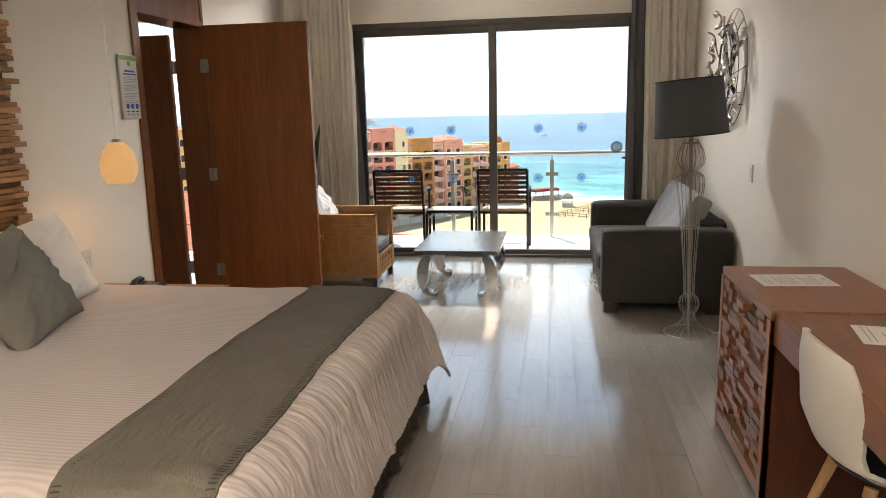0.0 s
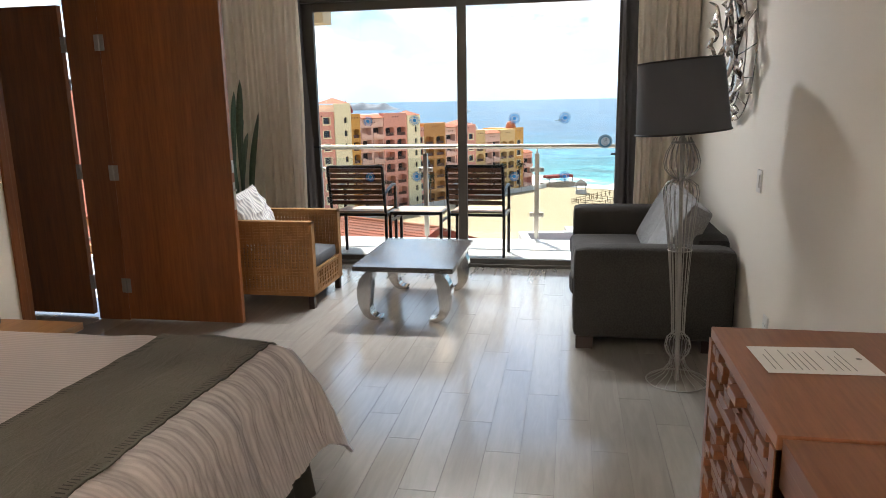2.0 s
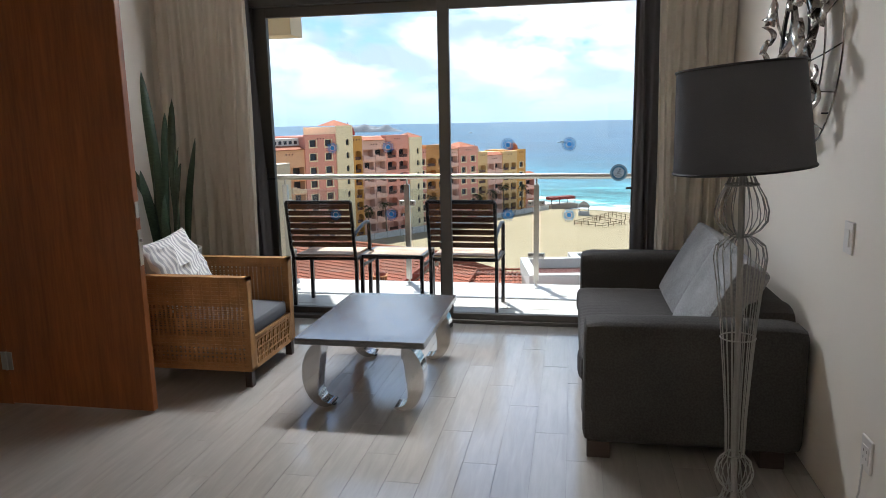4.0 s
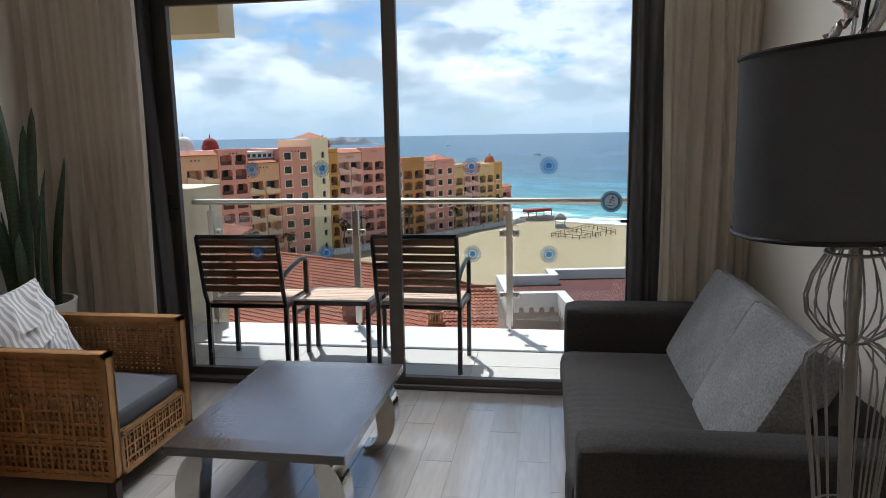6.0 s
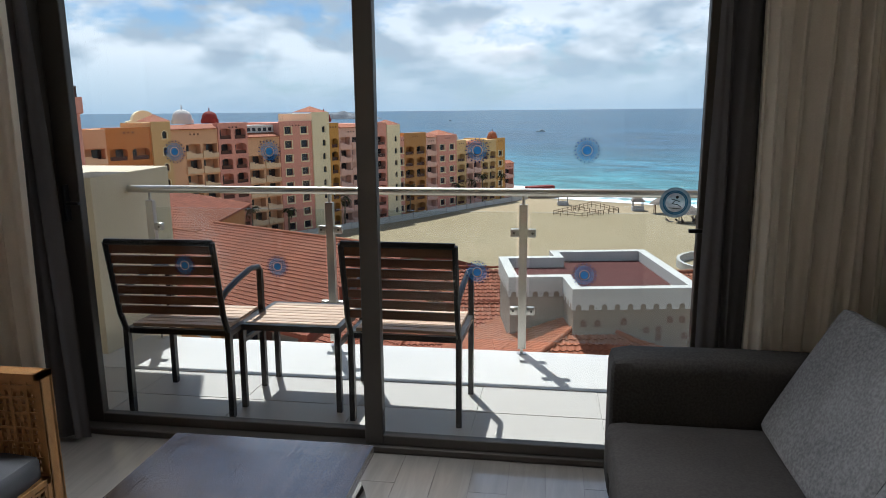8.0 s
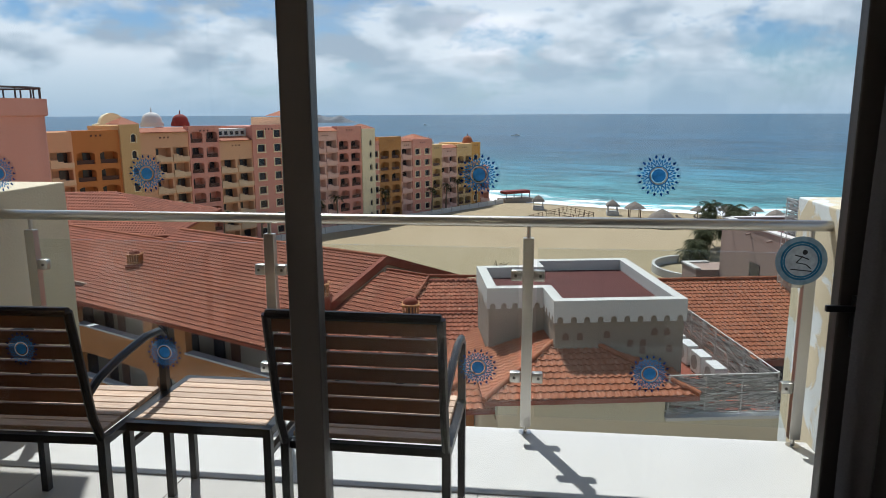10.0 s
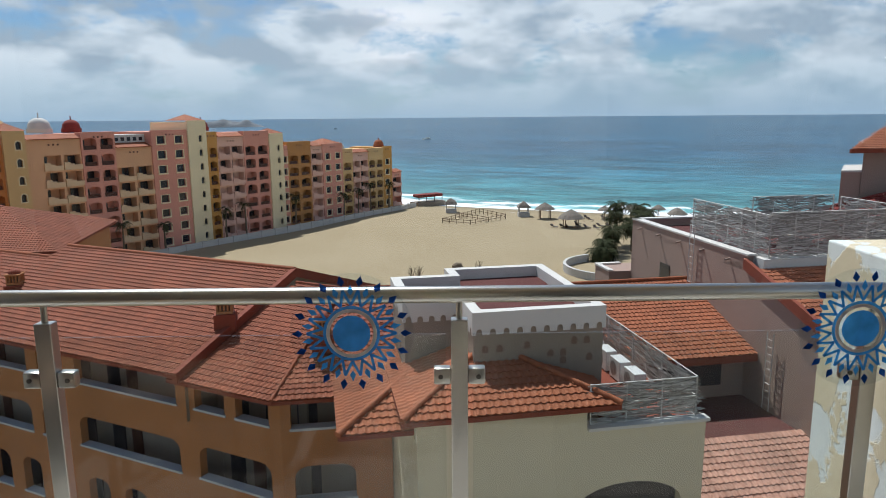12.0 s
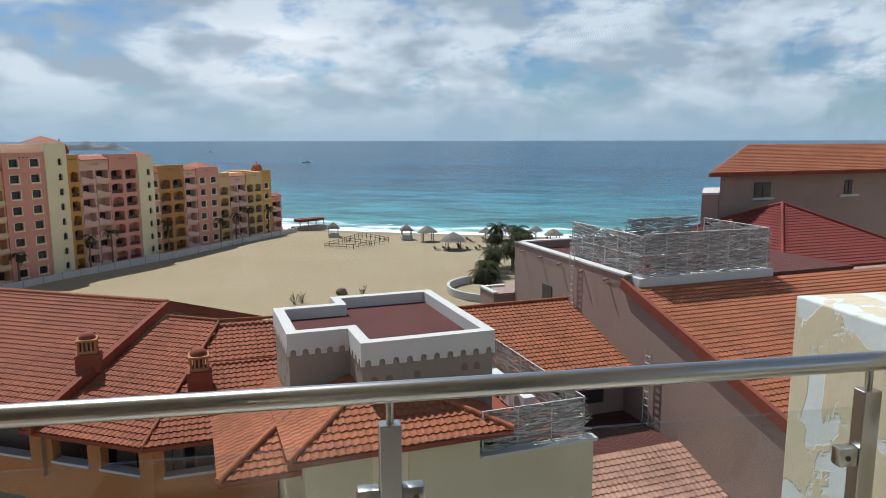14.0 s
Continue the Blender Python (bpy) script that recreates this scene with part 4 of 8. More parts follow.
hl = tagged(new("headland", finish(bm, "headland", mottled("bluish_far_rock", (0.16, 0.17, 0.18), 0.95, vary=0.3, big=0.05, fine=0.4, bump=0), True)), "low bare headland far out on the coast", "hill", kind="structure")
hl.matrix_basis = Matrix.Translation((-520, 1780, -25.4)) @ Matrix.Rotation(radians(15), 4, "Z")


def motor_boat(m):
    b = thing("motor_boat", "small white motor boat far out on the sea", "boat", m, "boats on the sea")
    bm = bmesh.new()
    prism(bm, [(-1.6, -5), (1.6, -5), (1.7, 1), (0, 6), (-1.7, 1)], -0.5, 1.3)
    part("hull", bm, M["plastic"], b)
    part("cabin", bx(-1.1, -3, 1.3, 1.1, 1, 2.7, bevel=0.15), M["plastic"], b)
    part("windscreen", bx(-1.0, 1.0, 1.5, 1.0, 1.1, 2.5), M["pane_dark"], b)
    return b


# ---------------------------------------------------------------- tiled roofs
EXT = pose(0, 0, 0, 0, 0, 10)
TW, TL = 0.225, 0.29


def roof_frame(p, along, up, tan):
    """A frame on a roof slope: x along the eave, y up the slope, z out of it."""
    a = Vector((*along, 0)).normalized()
    b = Vector((*up, 0))
    b = (b - a * b.dot(a)).normalized()
    s = (b + Vector((0, 0, tan))).normalized()
    n = a.cross(s)
    if n.z < 0:
        a, n = -a, -n
    m = Matrix((a, s, n)).transposed().to_4x4()
    m.translation = p
    return m


def inside(poly, x, y):
    hit = False
    for i in range(len(poly)):
        (x1, y1), (x2, y2) = poly[i - 1], poly[i]
        if (y1 > y) != (y2 > y) and x < (x2 - x1) * (y - y1) / (y2 - y1) + x1:
            hit = not hit
    return hit


def wave(f):
    """The height of an S-shaped tile across its width, f from 0 to 1."""
    return 0.031 * math.sin(math.pi * min(1, f / 0.62)) if f < 0.62 else -0.01 * math.sin(math.pi * (f - 0.62) / 0.38)


FR = (0, 0.1, 0.22, 0.32, 0.44, 0.54, 0.62, 0.81, 1.0)


def tile_piece(bm, x, y, lift=0.042):
    """One tile as an open shell with its front edge."""
    lo = [bm.verts.new((x + f * TW, y, wave(f) + lift)) for f in FR]
    hi = [bm.verts.new((x + f * TW, y + TL * 1.12, wave(f) + 0.004)) for f in FR]
    ed = [bm.verts.new((x + f * TW, y + 0.004, wave(f) + lift - 0.032)) for f in FR]
    for i in range(len(FR) - 1):
        bm.faces.new((lo[i], lo[i + 1], hi[i + 1], hi[i]))
        bm.faces.new((ed[i], ed[i + 1], lo[i + 1], lo[i]))


def tiled(parent, corners, up, mat, name="tiles", single=None):
    """Roof tiles over a plane polygon given by its corners; the first two are the eave. single: a stretch of u in which tiles are objects of their own."""
    p = [Vector(c) for c in corners]
    along = (p[1] - p[0]).to_2d()
    n = (p[1] - p[0]).cross(p[2] - p[0])
    nb = Vector((*up, 0))
    tan = -(n.x * nb.x + n.y * nb.y) / n.z / max(1e-6, nb.length)
    m = roof_frame(p[0], along, up, abs(tan))
    inv = m.inverted()
    q = [inv @ c for c in p]
    poly = [(c.x, c.y) for c in q]
    x0, x1 = min(c[0] for c in poly), max(c[0] for c in poly)
    y0, y1 = min(c[1] for c in poly), max(c[1] for c in poly)
    bm, cells = bmesh.new(), []
    for j in range(int((y1 - y0) / TL) + 1):
        for i in range(int((x1 - x0) / TW) + 1):
            x, y = x0 + i * TW, y0 + j * TL
            if inside(poly, x + TW / 2, y + TL / 2):
                cells.append((x, y))
    verts, faces = [], []
    nf = len(FR)
    keep = []
    for x, y in cells:
        if single:
            w = m @ Vector((x, y, 0))
            if single[0] < w.x < single[1]:
                keep.append((x, y))
                continue
        o = len(verts)
        verts += [(x + f * TW, y, wave(f) + 0.042) for f in FR]
        verts += [(x + f * TW, y + TL * 1.12, wave(f) + 0.004) for f in FR]
        verts += [(x + f * TW, y + 0.004, wave(f) + 0.01) for f in FR]
        for i in range(nf - 1):
            faces.append((o + i, o + i + 1, o + nf + i + 1, o + nf + i))
            faces.append((o + 2 * nf + i, o + 2 * nf + i + 1, o + i + 1, o + i))
    bm.free()
    if verts:
        me = bpy.data.meshes.new(name)
        me.from_pydata(verts, [], faces)
        me.materials.append(mat)
        me.shade_smooth()
        me.set_sharp_from_angle(angle=radians(50))
        ob = share(name, me, parent, m)
        ob["kind"] = "stuff"
    # the deck below, so that no light comes through
    bm = bmesh.new()
    a = [bm.verts.new(c - Vector((0, 0, 0.02))) for c in p]
    b = [bm.verts.new(c - Vector((0, 0, 0.16))) for c in p]
    bm.faces.new(a)
    bm.faces.new(b[::-1])
    for i in range(len(p)):
        bm.faces.new((a[i - 1], a[i], b[i], b[i - 1]))
    part("deck", bm, M["tile_trim"], parent)
    if keep:
        b2 = bmesh.new()
        tile_piece(b2, 0, 0)
        me = finish(b2, "tile", mat, True)
        for x, y in keep:
            share("tile", me, parent, m @ Matrix.Translation((x, y, 0)))
    return m


def ridge(parent, p, q, r=0.1, mat=None):
    """A row of half-round ridge tiles."""
    p, q = Vector(p), Vector(q)
    n = max(1, int((q - p).length / 0.4))
    bm = bmesh.new()
    for i in range(n):
        a, b = p.lerp(q, i / n), p.lerp(q, (i + 1.08) / n)
        cyl(bm, a, b + Vector((0, 0, 0.02)), r * 1.08, r * 0.92, 10)
    part("ridge_tiles", bm, mat or M["tile"], parent, smooth=True)["kind"] = "stuff"


def chimney(parent, u, v, z):
    c = part("chimney", bx(u - 0.42, v - 0.42, z - 0.55, u + 0.42, v + 0.42, z + 0.16, bevel=0.02), M["tile_trim"], parent, "terracotta chimney with a domed cap")
    part("plinth", bx(u - 0.33, v - 0.33, z + 0.16, u + 0.33, v + 0.33, z + 0.28, bevel=0.02), M["orange_wall"], c)
    bm = bmesh.new()
    for i in range(5):
        for sx in (-1, 1):
            t = -0.28 + i * 0.14
            box(bm, u + t - 0.035, v + sx * 0.28 - 0.035, z + 0.28, u + t + 0.035, v + sx * 0.28 + 0.035, z + 0.62)
            if 0 < i < 4:
                box(bm, u + sx * 0.28 - 0.035, v + t - 0.035, z + 0.28, u + sx * 0.28 + 0.035, v + t + 0.035, z + 0.62)
    part("vents", bm, M["orange_wall"], c)
    part("core", bx(u - 0.2, v - 0.2, z + 0.28, u + 0.2, v + 0.2, z + 0.62), M["desk_dark"], c)
    part("cap", bx(u - 0.36, v - 0.36, z + 0.62, u + 0.36, v + 0.36, z + 0.70, bevel=0.015), M["orange_wall"], c)
    bm = bmesh.new()
    lathe(bm, [(0.30, 0), (0.28, 0.09), (0.22, 0.17), (0.12, 0.225), (0.02, 0.24)], 20, (u, v, z + 0.70))
    part("dome", bm, M["tile_trim"], c, smooth=True)


def lattice(parent, p, q, z0, z1, seed=1, step=1.05):
    """A white frame filled with crossed bleached sticks."""
    p, q = Vector((*p, 0)), Vector((*q, 0))
    length = (q - p).length
    d = (q - p).normalized()
    sc = part("screen", placed(bx(-0.02, -0.02, z0, 0.02, 0.02, z1), Matrix.Translation(p)), M["cap"], parent, "white screen of woven bleached branches")
    n = max(1, round(length / step))
    bm = bmesh.new()
    for i in range(1, n + 1):
        c = p + d * (length * i / n)
        box(bm, c.x - 0.02, c.y - 0.02, z0, c.x + 0.02, c.y + 0.02, z1)
    for z in (z0 + 0.02, (z0 + z1) / 2, z1 - 0.02):
        tube(bm, [p + Vector((0, 0, z)), q + Vector((0, 0, z))], 0.02, 4)
    part("frame", bm, M["cap"], sc)
    rnd = random.Random(seed)
    bm = bmesh.new()
    up = Vector((0, 0, 1))
    side = d.cross(up)
    for i in range(int(length * (z1 - z0) * 95)):
        t = rnd.uniform(0.15, length - 0.15)
        z = rnd.uniform(z0 + 0.05, z1 - 0.05)
        a = rnd.gauss(0, 0.16)
        hl = rnd.uniform(0.18, 0.5)
        dv = (d * math.cos(a) + up * math.sin(a)) * hl
        c = p + d * t + up * z + side * rnd.uniform(-0.03, 0.03)
        e1, e2 = c - dv, c + dv
        for e in (e1, e2):
            e.z = min(max(e.z, z0), z1)
        w = up * rnd.uniform(0.009, 0.02)
        bm.faces.new([bm.verts.new(x) for x in (e1 - w, e1 + w, e2 + w, e2 - w)])
    part("branches", bm, M["stick"], sc)["kind"] = "stuff"


# the tower with its sunken red roof, the little hipped roof before it, and the cream block below
tw = thing("tower_block", "beige stair tower with a white parapet and red sunken roof", "building", EXT)
TK = 1.045


def away(q):
    """Set a corner of the tower back along the line of sight from the balcony."""
    return (1.29 + (q[0] - 1.29) * TK, 7.86 + (q[1] - 7.86) * TK)


OUT = [(3.63, 27.8), (5.4, 27.8), (5.4, 26.15), (9.4, 26.15), (9.4, 32.1), (5.7, 32.1), (5.7, 31.1), (3.63, 31.1)]
INN = [(3.95, 28.12), (5.72, 28.12), (5.72, 26.47), (9.08, 26.47), (9.08, 31.78), (6.02, 31.78), (6.02, 30.78), (3.95, 30.78)]
OUT, INN = [away(q) for q in OUT], [away(q) for q in INN]
ZT = -4.25
bm = bmesh.new()
prism(bm, [(x + (0.06 if x < 5.7 else -0.06 if x > 9 else 0), y + (0.06 if y < 29 else -0.06)) for x, y in OUT], -12.0, ZT - 0.44)
part("wall", bm, M["tower_wall"], tw)
bm = bmesh.new()
n = len(OUT)
lo = [bm.verts.new((*p, ZT - 0.44)) for p in OUT]
hi = [bm.verts.new((*p, ZT)) for p in OUT]
ih = [bm.verts.new((*p, ZT)) for p in INN]
il = [bm.verts.new((*p, ZT - 0.6)) for p in INN]
for i in range(n):
    j = (i + 1) % n
    for a, b in ((lo, hi), (hi, ih), (ih, il)):
        bm.faces.new((a[i], a[j], b[j], b[i]))
part("parapet", bm, M["cap"], tw, "white parapet")
bm = bmesh.new()
bm.faces.new([bm.verts.new((*p, ZT - 0.39)) for p in INN])
part("flat_roof", bm, M["roof_red"], tw, "maroon coated flat roof")


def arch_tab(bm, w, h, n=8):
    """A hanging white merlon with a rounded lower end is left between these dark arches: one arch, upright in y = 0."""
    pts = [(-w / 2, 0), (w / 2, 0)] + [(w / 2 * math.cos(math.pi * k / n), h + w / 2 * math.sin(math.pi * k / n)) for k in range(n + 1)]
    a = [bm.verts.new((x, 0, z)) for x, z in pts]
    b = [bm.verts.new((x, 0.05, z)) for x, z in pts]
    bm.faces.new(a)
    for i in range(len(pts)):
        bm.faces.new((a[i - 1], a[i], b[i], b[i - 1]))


# the white band hangs over the wall in little arches
def crenel_band(parent, p, q):
    p, q = Vector((*p, 0)), Vector((*q, 0))
    length = (q - p).length
    d = (q - p).normalized()
    ang = math.degrees(math.atan2(d.y, d.x))
    k = max(1, round(length / 0.4))
    st = length / k
    bm = bmesh.new()
    for i in range(k):
        c = (i + 0.5) * st
        # a solid strip cell with an arch cut out of its lower edge
        r, hh, top = 0.09, 0.1, 0.26
        arc = [(c - r, 0), (c - r, hh)] + [(c - r * math.cos(math.pi * t / 6), hh + r * math.sin(math.pi * t / 6)) for t in range(1, 6)] + [(c + r, hh), (c + r, 0)]
        left, right = i * st, (i + 1) * st
        outline = [(left, 0)] + arc + [(right, 0), (right, top), (left, top)]
        bm.faces.new([bm.verts.new((x, 0, z)) for x, z in outline])
    ob = part("arched_band", placed(bm, Matrix.Translation((p.x, p.y, ZT - 0.70)) @ Matrix.Rotation(radians(ang), 4, "Z")), M["cap"], parent)
    return ob


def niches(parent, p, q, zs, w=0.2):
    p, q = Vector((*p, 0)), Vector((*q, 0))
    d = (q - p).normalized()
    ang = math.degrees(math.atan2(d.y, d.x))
    # a flat arch on the wall; its dark colour stands in for shade
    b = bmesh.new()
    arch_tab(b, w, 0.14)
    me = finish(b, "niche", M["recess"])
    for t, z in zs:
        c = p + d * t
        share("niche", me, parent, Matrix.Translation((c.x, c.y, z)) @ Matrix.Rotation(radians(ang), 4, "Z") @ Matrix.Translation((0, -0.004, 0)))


for a, b in ((2, 3), (0, 1), (7, 0), (1, 2)):
    crenel_band(tw, OUT[a], OUT[b])
FV, LV = OUT[2][1] + 0.06, OUT[0][0] + 0.06
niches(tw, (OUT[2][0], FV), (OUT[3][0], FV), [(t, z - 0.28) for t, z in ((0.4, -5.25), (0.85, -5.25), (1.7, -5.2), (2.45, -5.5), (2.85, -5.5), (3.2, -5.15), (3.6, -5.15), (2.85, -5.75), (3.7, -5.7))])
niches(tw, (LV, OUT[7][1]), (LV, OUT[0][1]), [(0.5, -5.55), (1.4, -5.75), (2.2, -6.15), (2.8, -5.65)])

hr = thing("hipped_porch", "small hipped terracotta roof on a cream stucco block", "building", EXT)
TAN = 0.33
EV, EZ = 24.85, -6.53
tiled(hr, [(3.2, EV, EZ), (9.4, EV, EZ), (6.35, 27.8, EZ + TAN * 2.95), (6.15, 27.8, EZ + TAN * 2.95)], (0, 1), M["tile"], "front_tiles", (3.0, 12.0))
tiled(hr, [(9.4, 27.6, EZ), (9.4, EV, EZ), (6.65, 27.6, EZ + TAN * 2.75), (6.65, 27.62, EZ + TAN * 2.75)], (-1, 0), M["tile"], "side_tiles")
tiled(hr, [(3.2, 28.9, EZ), (3.2, EV, EZ), (6.1, 27.75, EZ + TAN * 2.9), (6.1, 28.9, EZ + TAN * 2.9)], (1, 0), M["tile"], "side_tiles")
ridge(hr, (3.2, EV, EZ + 0.05), (6.1, 27.75, EZ + TAN * 2.9 + 0.05), 0.085)
ridge(hr, (9.4, EV, EZ + 0.05), (6.65, 27.5, EZ + TAN * 2.7 + 0.05), 0.085)
LZ = -7.2
tiled(hr, [(1.52, 30.2, LZ), (1.52, 25.8, LZ), (3.63, 27.9, LZ + 0.7), (3.63, 31.4, LZ + 0.7)], (1, 0), M["tile"], "side_tiles")
tiled(hr, [(1.52, 25.8, LZ), (3.7, 25.8, LZ), (3.7, 27.9, LZ + 0.7), (3.6, 27.9, LZ + 0.7)], (0, 1), M["tile"], "front_tiles")
ridge(hr, (1.52, 25.8, LZ + 0.05), (3.63, 27.9, LZ + 0.77))
bm = bmesh.new()
wall_holes(bm, 8.6, 7.26, [(4.65, 3.2, 7.95, 5.5)], 0.4)
placed(bm, Matrix.Translation((3.65, 25.25, -14.6)))
box(bm, 3.65, 25.65, -14.6, 12.2, 33.0, -7.5)
box(bm, 3.65, 25.25, -7.34, 8.55, 26.2, -6.6)
part("wall", bm, M["cream_wall"], hr, "cream stucco wall")
bm = bmesh.new()
pts = [(8.3, -11.0), (8.3, -9.9)] + [(9.95 - 1.65 * math.cos(math.pi * t / 10), -9.9 + 0.75 * math.sin(math.pi * t / 10)) for t in range(1, 10)] + [(11.6, -9.9), (11.6, -9.05), (8.3, -9.05)]
bm.faces.new([bm.verts.new((x, 25.25 + 0.002, z)) for x, z in pts[1:]])
part("arch_head", bm, M["cream_wall"], hr)
part("arch_glass", bx(8.3, 25.62, -11.4, 11.6, 25.64, -9.0), M["pane_dark"], hr)
part("terrace_floor", bx(9.3, 25.5, -7.5, 12.2, 33.0, -7.32), M["tile_trim"], hr, "terracotta terrace floor")
part("ledge", bx(8.56, 25.12, -7.42, 12.32, 25.5, -7.32, bevel=0.01), M["cap"], hr)
lattice(hr, (8.7, 25.4), (11.98, 25.4), -7.32, -6.1, 3)
lattice(hr, (11.98, 25.4), (11.98, 32.8), -7.32, -6.08, 4)
for i in range(5):
    v = 27.4 + i * 1.1
    ac = thing("air_conditioner", "grey outdoor air conditioning unit on the terrace", "air conditioner", EXT @ Matrix.Translation((11.0, v, -7.32)), "units on the terrace")
    part("housing", bx(-0.2, -0.4, 0.05, 0.2, 0.4, 0.75, bevel=0.02), M["plastic"], ac)
    part("fan_grille", cy((-0.205, 0.1, 0.4), (-0.2, 0.1, 0.4), 0.25, n=20), M["wire"], ac)
    for sy in (-0.3, 0.3):
        part("foot", bx(-0.18, sy - 0.03, 0.0, 0.18, sy + 0.03, 0.05), M["black_metal"], ac)

# ---------------------------------------------------------------- the left wing with its bent front
lw = thing("hotel_wing", "orange stucco hotel wing with loggias under terracotta roofs", "building", EXT)
E1, U1 = Vector((0.81, -0.586)), Vector((0.586, 0.81))
A0 = Vector((-4.21, 33.54))
A1 = A0 - E1 * 15.2
RT = 0.335


def slope_pt(p, up, run, z):
    return (p.x + up.x * run, p.y + up.y * run, z + RT * run)


tiled(lw, [(A1.x, A1.y, -7.86), (A0.x, A0.y, -7.86), slope_pt(A0, U1, 7.41, -7.86), slope_pt(A1, U1, 7.41, -7.86)], U1, M["tile_darker"], "main_tiles")
rt, rb = slope_pt(A0, U1, 7.41, -7.86), slope_pt(A1, U1, 7.41, -7.86)
back = A0 + U1 * 14.82
back1 = A1 + U1 * 14.82
tiled(lw, [(back.x, back.y, -7.86), (back1.x, back1.y, -7.86), rb, rt], -U1, M["tile_darker"], "rear_tiles")
ridge(lw, rb, rt, 0.12)
bm = bmesh.new()
for p, q in (((A0.x, A0.y, -7.88), rt), (rt, (back.x, back.y, -7.88))):
    p, q = Vector(p), Vector(q)
    o = Vector((E1.x, E1.y, 0)) * 0.12
    for dz0, dz1 in ((-0.34, 0.08),):
        vs = [p + Vector((0, 0, dz0)), q + Vector((0, 0, dz0)), q + Vector((0, 0, dz1)), p + Vector((0, 0, dz1))]
        f = [bm.verts.new(v + o) for v in vs]
        g = [bm.verts.new(v - o) for v in vs]
        bm.faces.new(f)
        bm.faces.new(g[::-1])
        for i in range(4):
            bm.faces.new((f[i - 1], f[i], g[i], g[i - 1]))
part("verge", bm, M["tile_trim"], lw)
# gable infill under the verge
bm = bmesh.new()
gp = [A0 + U1 * 0.6 - E1 * 0.15, A0 + U1 * 14.6 - E1 * 0.15]
bm.faces.new([bm.verts.new(v) for v in ((gp[0].x, gp[0].y, -10), (gp[1].x, gp[1].y, -10), (gp[1].x, gp[1].y, -7.86), (rt[0] - E1.x * 0.15, rt[1] - E1.y * 0.15, rt[2] - 0.3), (gp[0].x, gp[0].y, -7.86))])
part("gable", bm, M["tower_wall"], lw)
# lower roof in two planes
B0, B1, B2 = Vector((-4.6, 34.0)), Vector((-0.6, 30.95)), Vector((3.7, 30.85))
BZ = -8.15


def on_slope(x, y, up):
    """A point of the lower roof's slope that rises along up from the bent eave."""
    return (x, y, BZ + 0.33 * ((x - B1.x) * up[0] + (y - B1.y) * up[1]))


hipt = on_slope(2.13, 37.45, (0.606, 0.795))
tiled(lw, [(B0.x, B0.y, BZ), (B1.x, B1.y, BZ), hipt, on_slope(0.2, 38.95, (0.606, 0.795))], (0.606, 0.795), M["tile_darker"], "lower_tiles")
tiled(lw, [(B1.x, B1.y, BZ), (B2.x, B2.y, BZ), on_slope(6.4, 37.2, (0, 1)), on_slope(2.13, 37.5, (0, 1))], (0, 1), M["tile_darker"], "lower_tiles")
ridge(lw, (B1.x, B1.y, BZ + 0.04), (hipt[0], hipt[1], hipt[2] + 0.03), 0.06, M["tile_darker"])
ridge(lw, (0.2, 38.95, hipt[2] + 0.06), (hipt[0], hipt[1], hipt[2] + 0.06), 0.06, M["tile_darker"])
ridge(lw, (hipt[0], hipt[1], hipt[2] + 0.06), (6.4, 37.2, hipt[2] + 0.0), 0.06, M["tile_darker"])
# flashing strip across the tiles, drawn as a thin tube
bm = bmesh.new()
fa, fb = Vector(on_slope(1.55, 34.86, (0, 1))), Vector(on_slope(5.5, 34.68, (0, 1)))
tube(bm, [fa + Vector((0, 0, 0.12)), fb + Vector((0, 0, 0.12))], 0.035, 6)
part("roof_flashing", bm, M["tile_trim"], lw, "thin flashing strip laid across the tiles")
# third roof further along, set lower
D0 = A1 + U1 * 0.3
D1 = D0 - E1 * 15.0
tiled(lw, [(D1.x, D1.y, -8.7), (D0.x, D0.y, -8.7), slope_pt(D0, U1, 7.4, -8.7), slope_pt(D1, U1, 7.4, -8.7)], U1, M["tile_darker"], "far_tiles")
ridge(lw, slope_pt(D1, U1, 7.4, -8.7), slope_pt(D0, U1, 7.4, -8.7), 0.12)


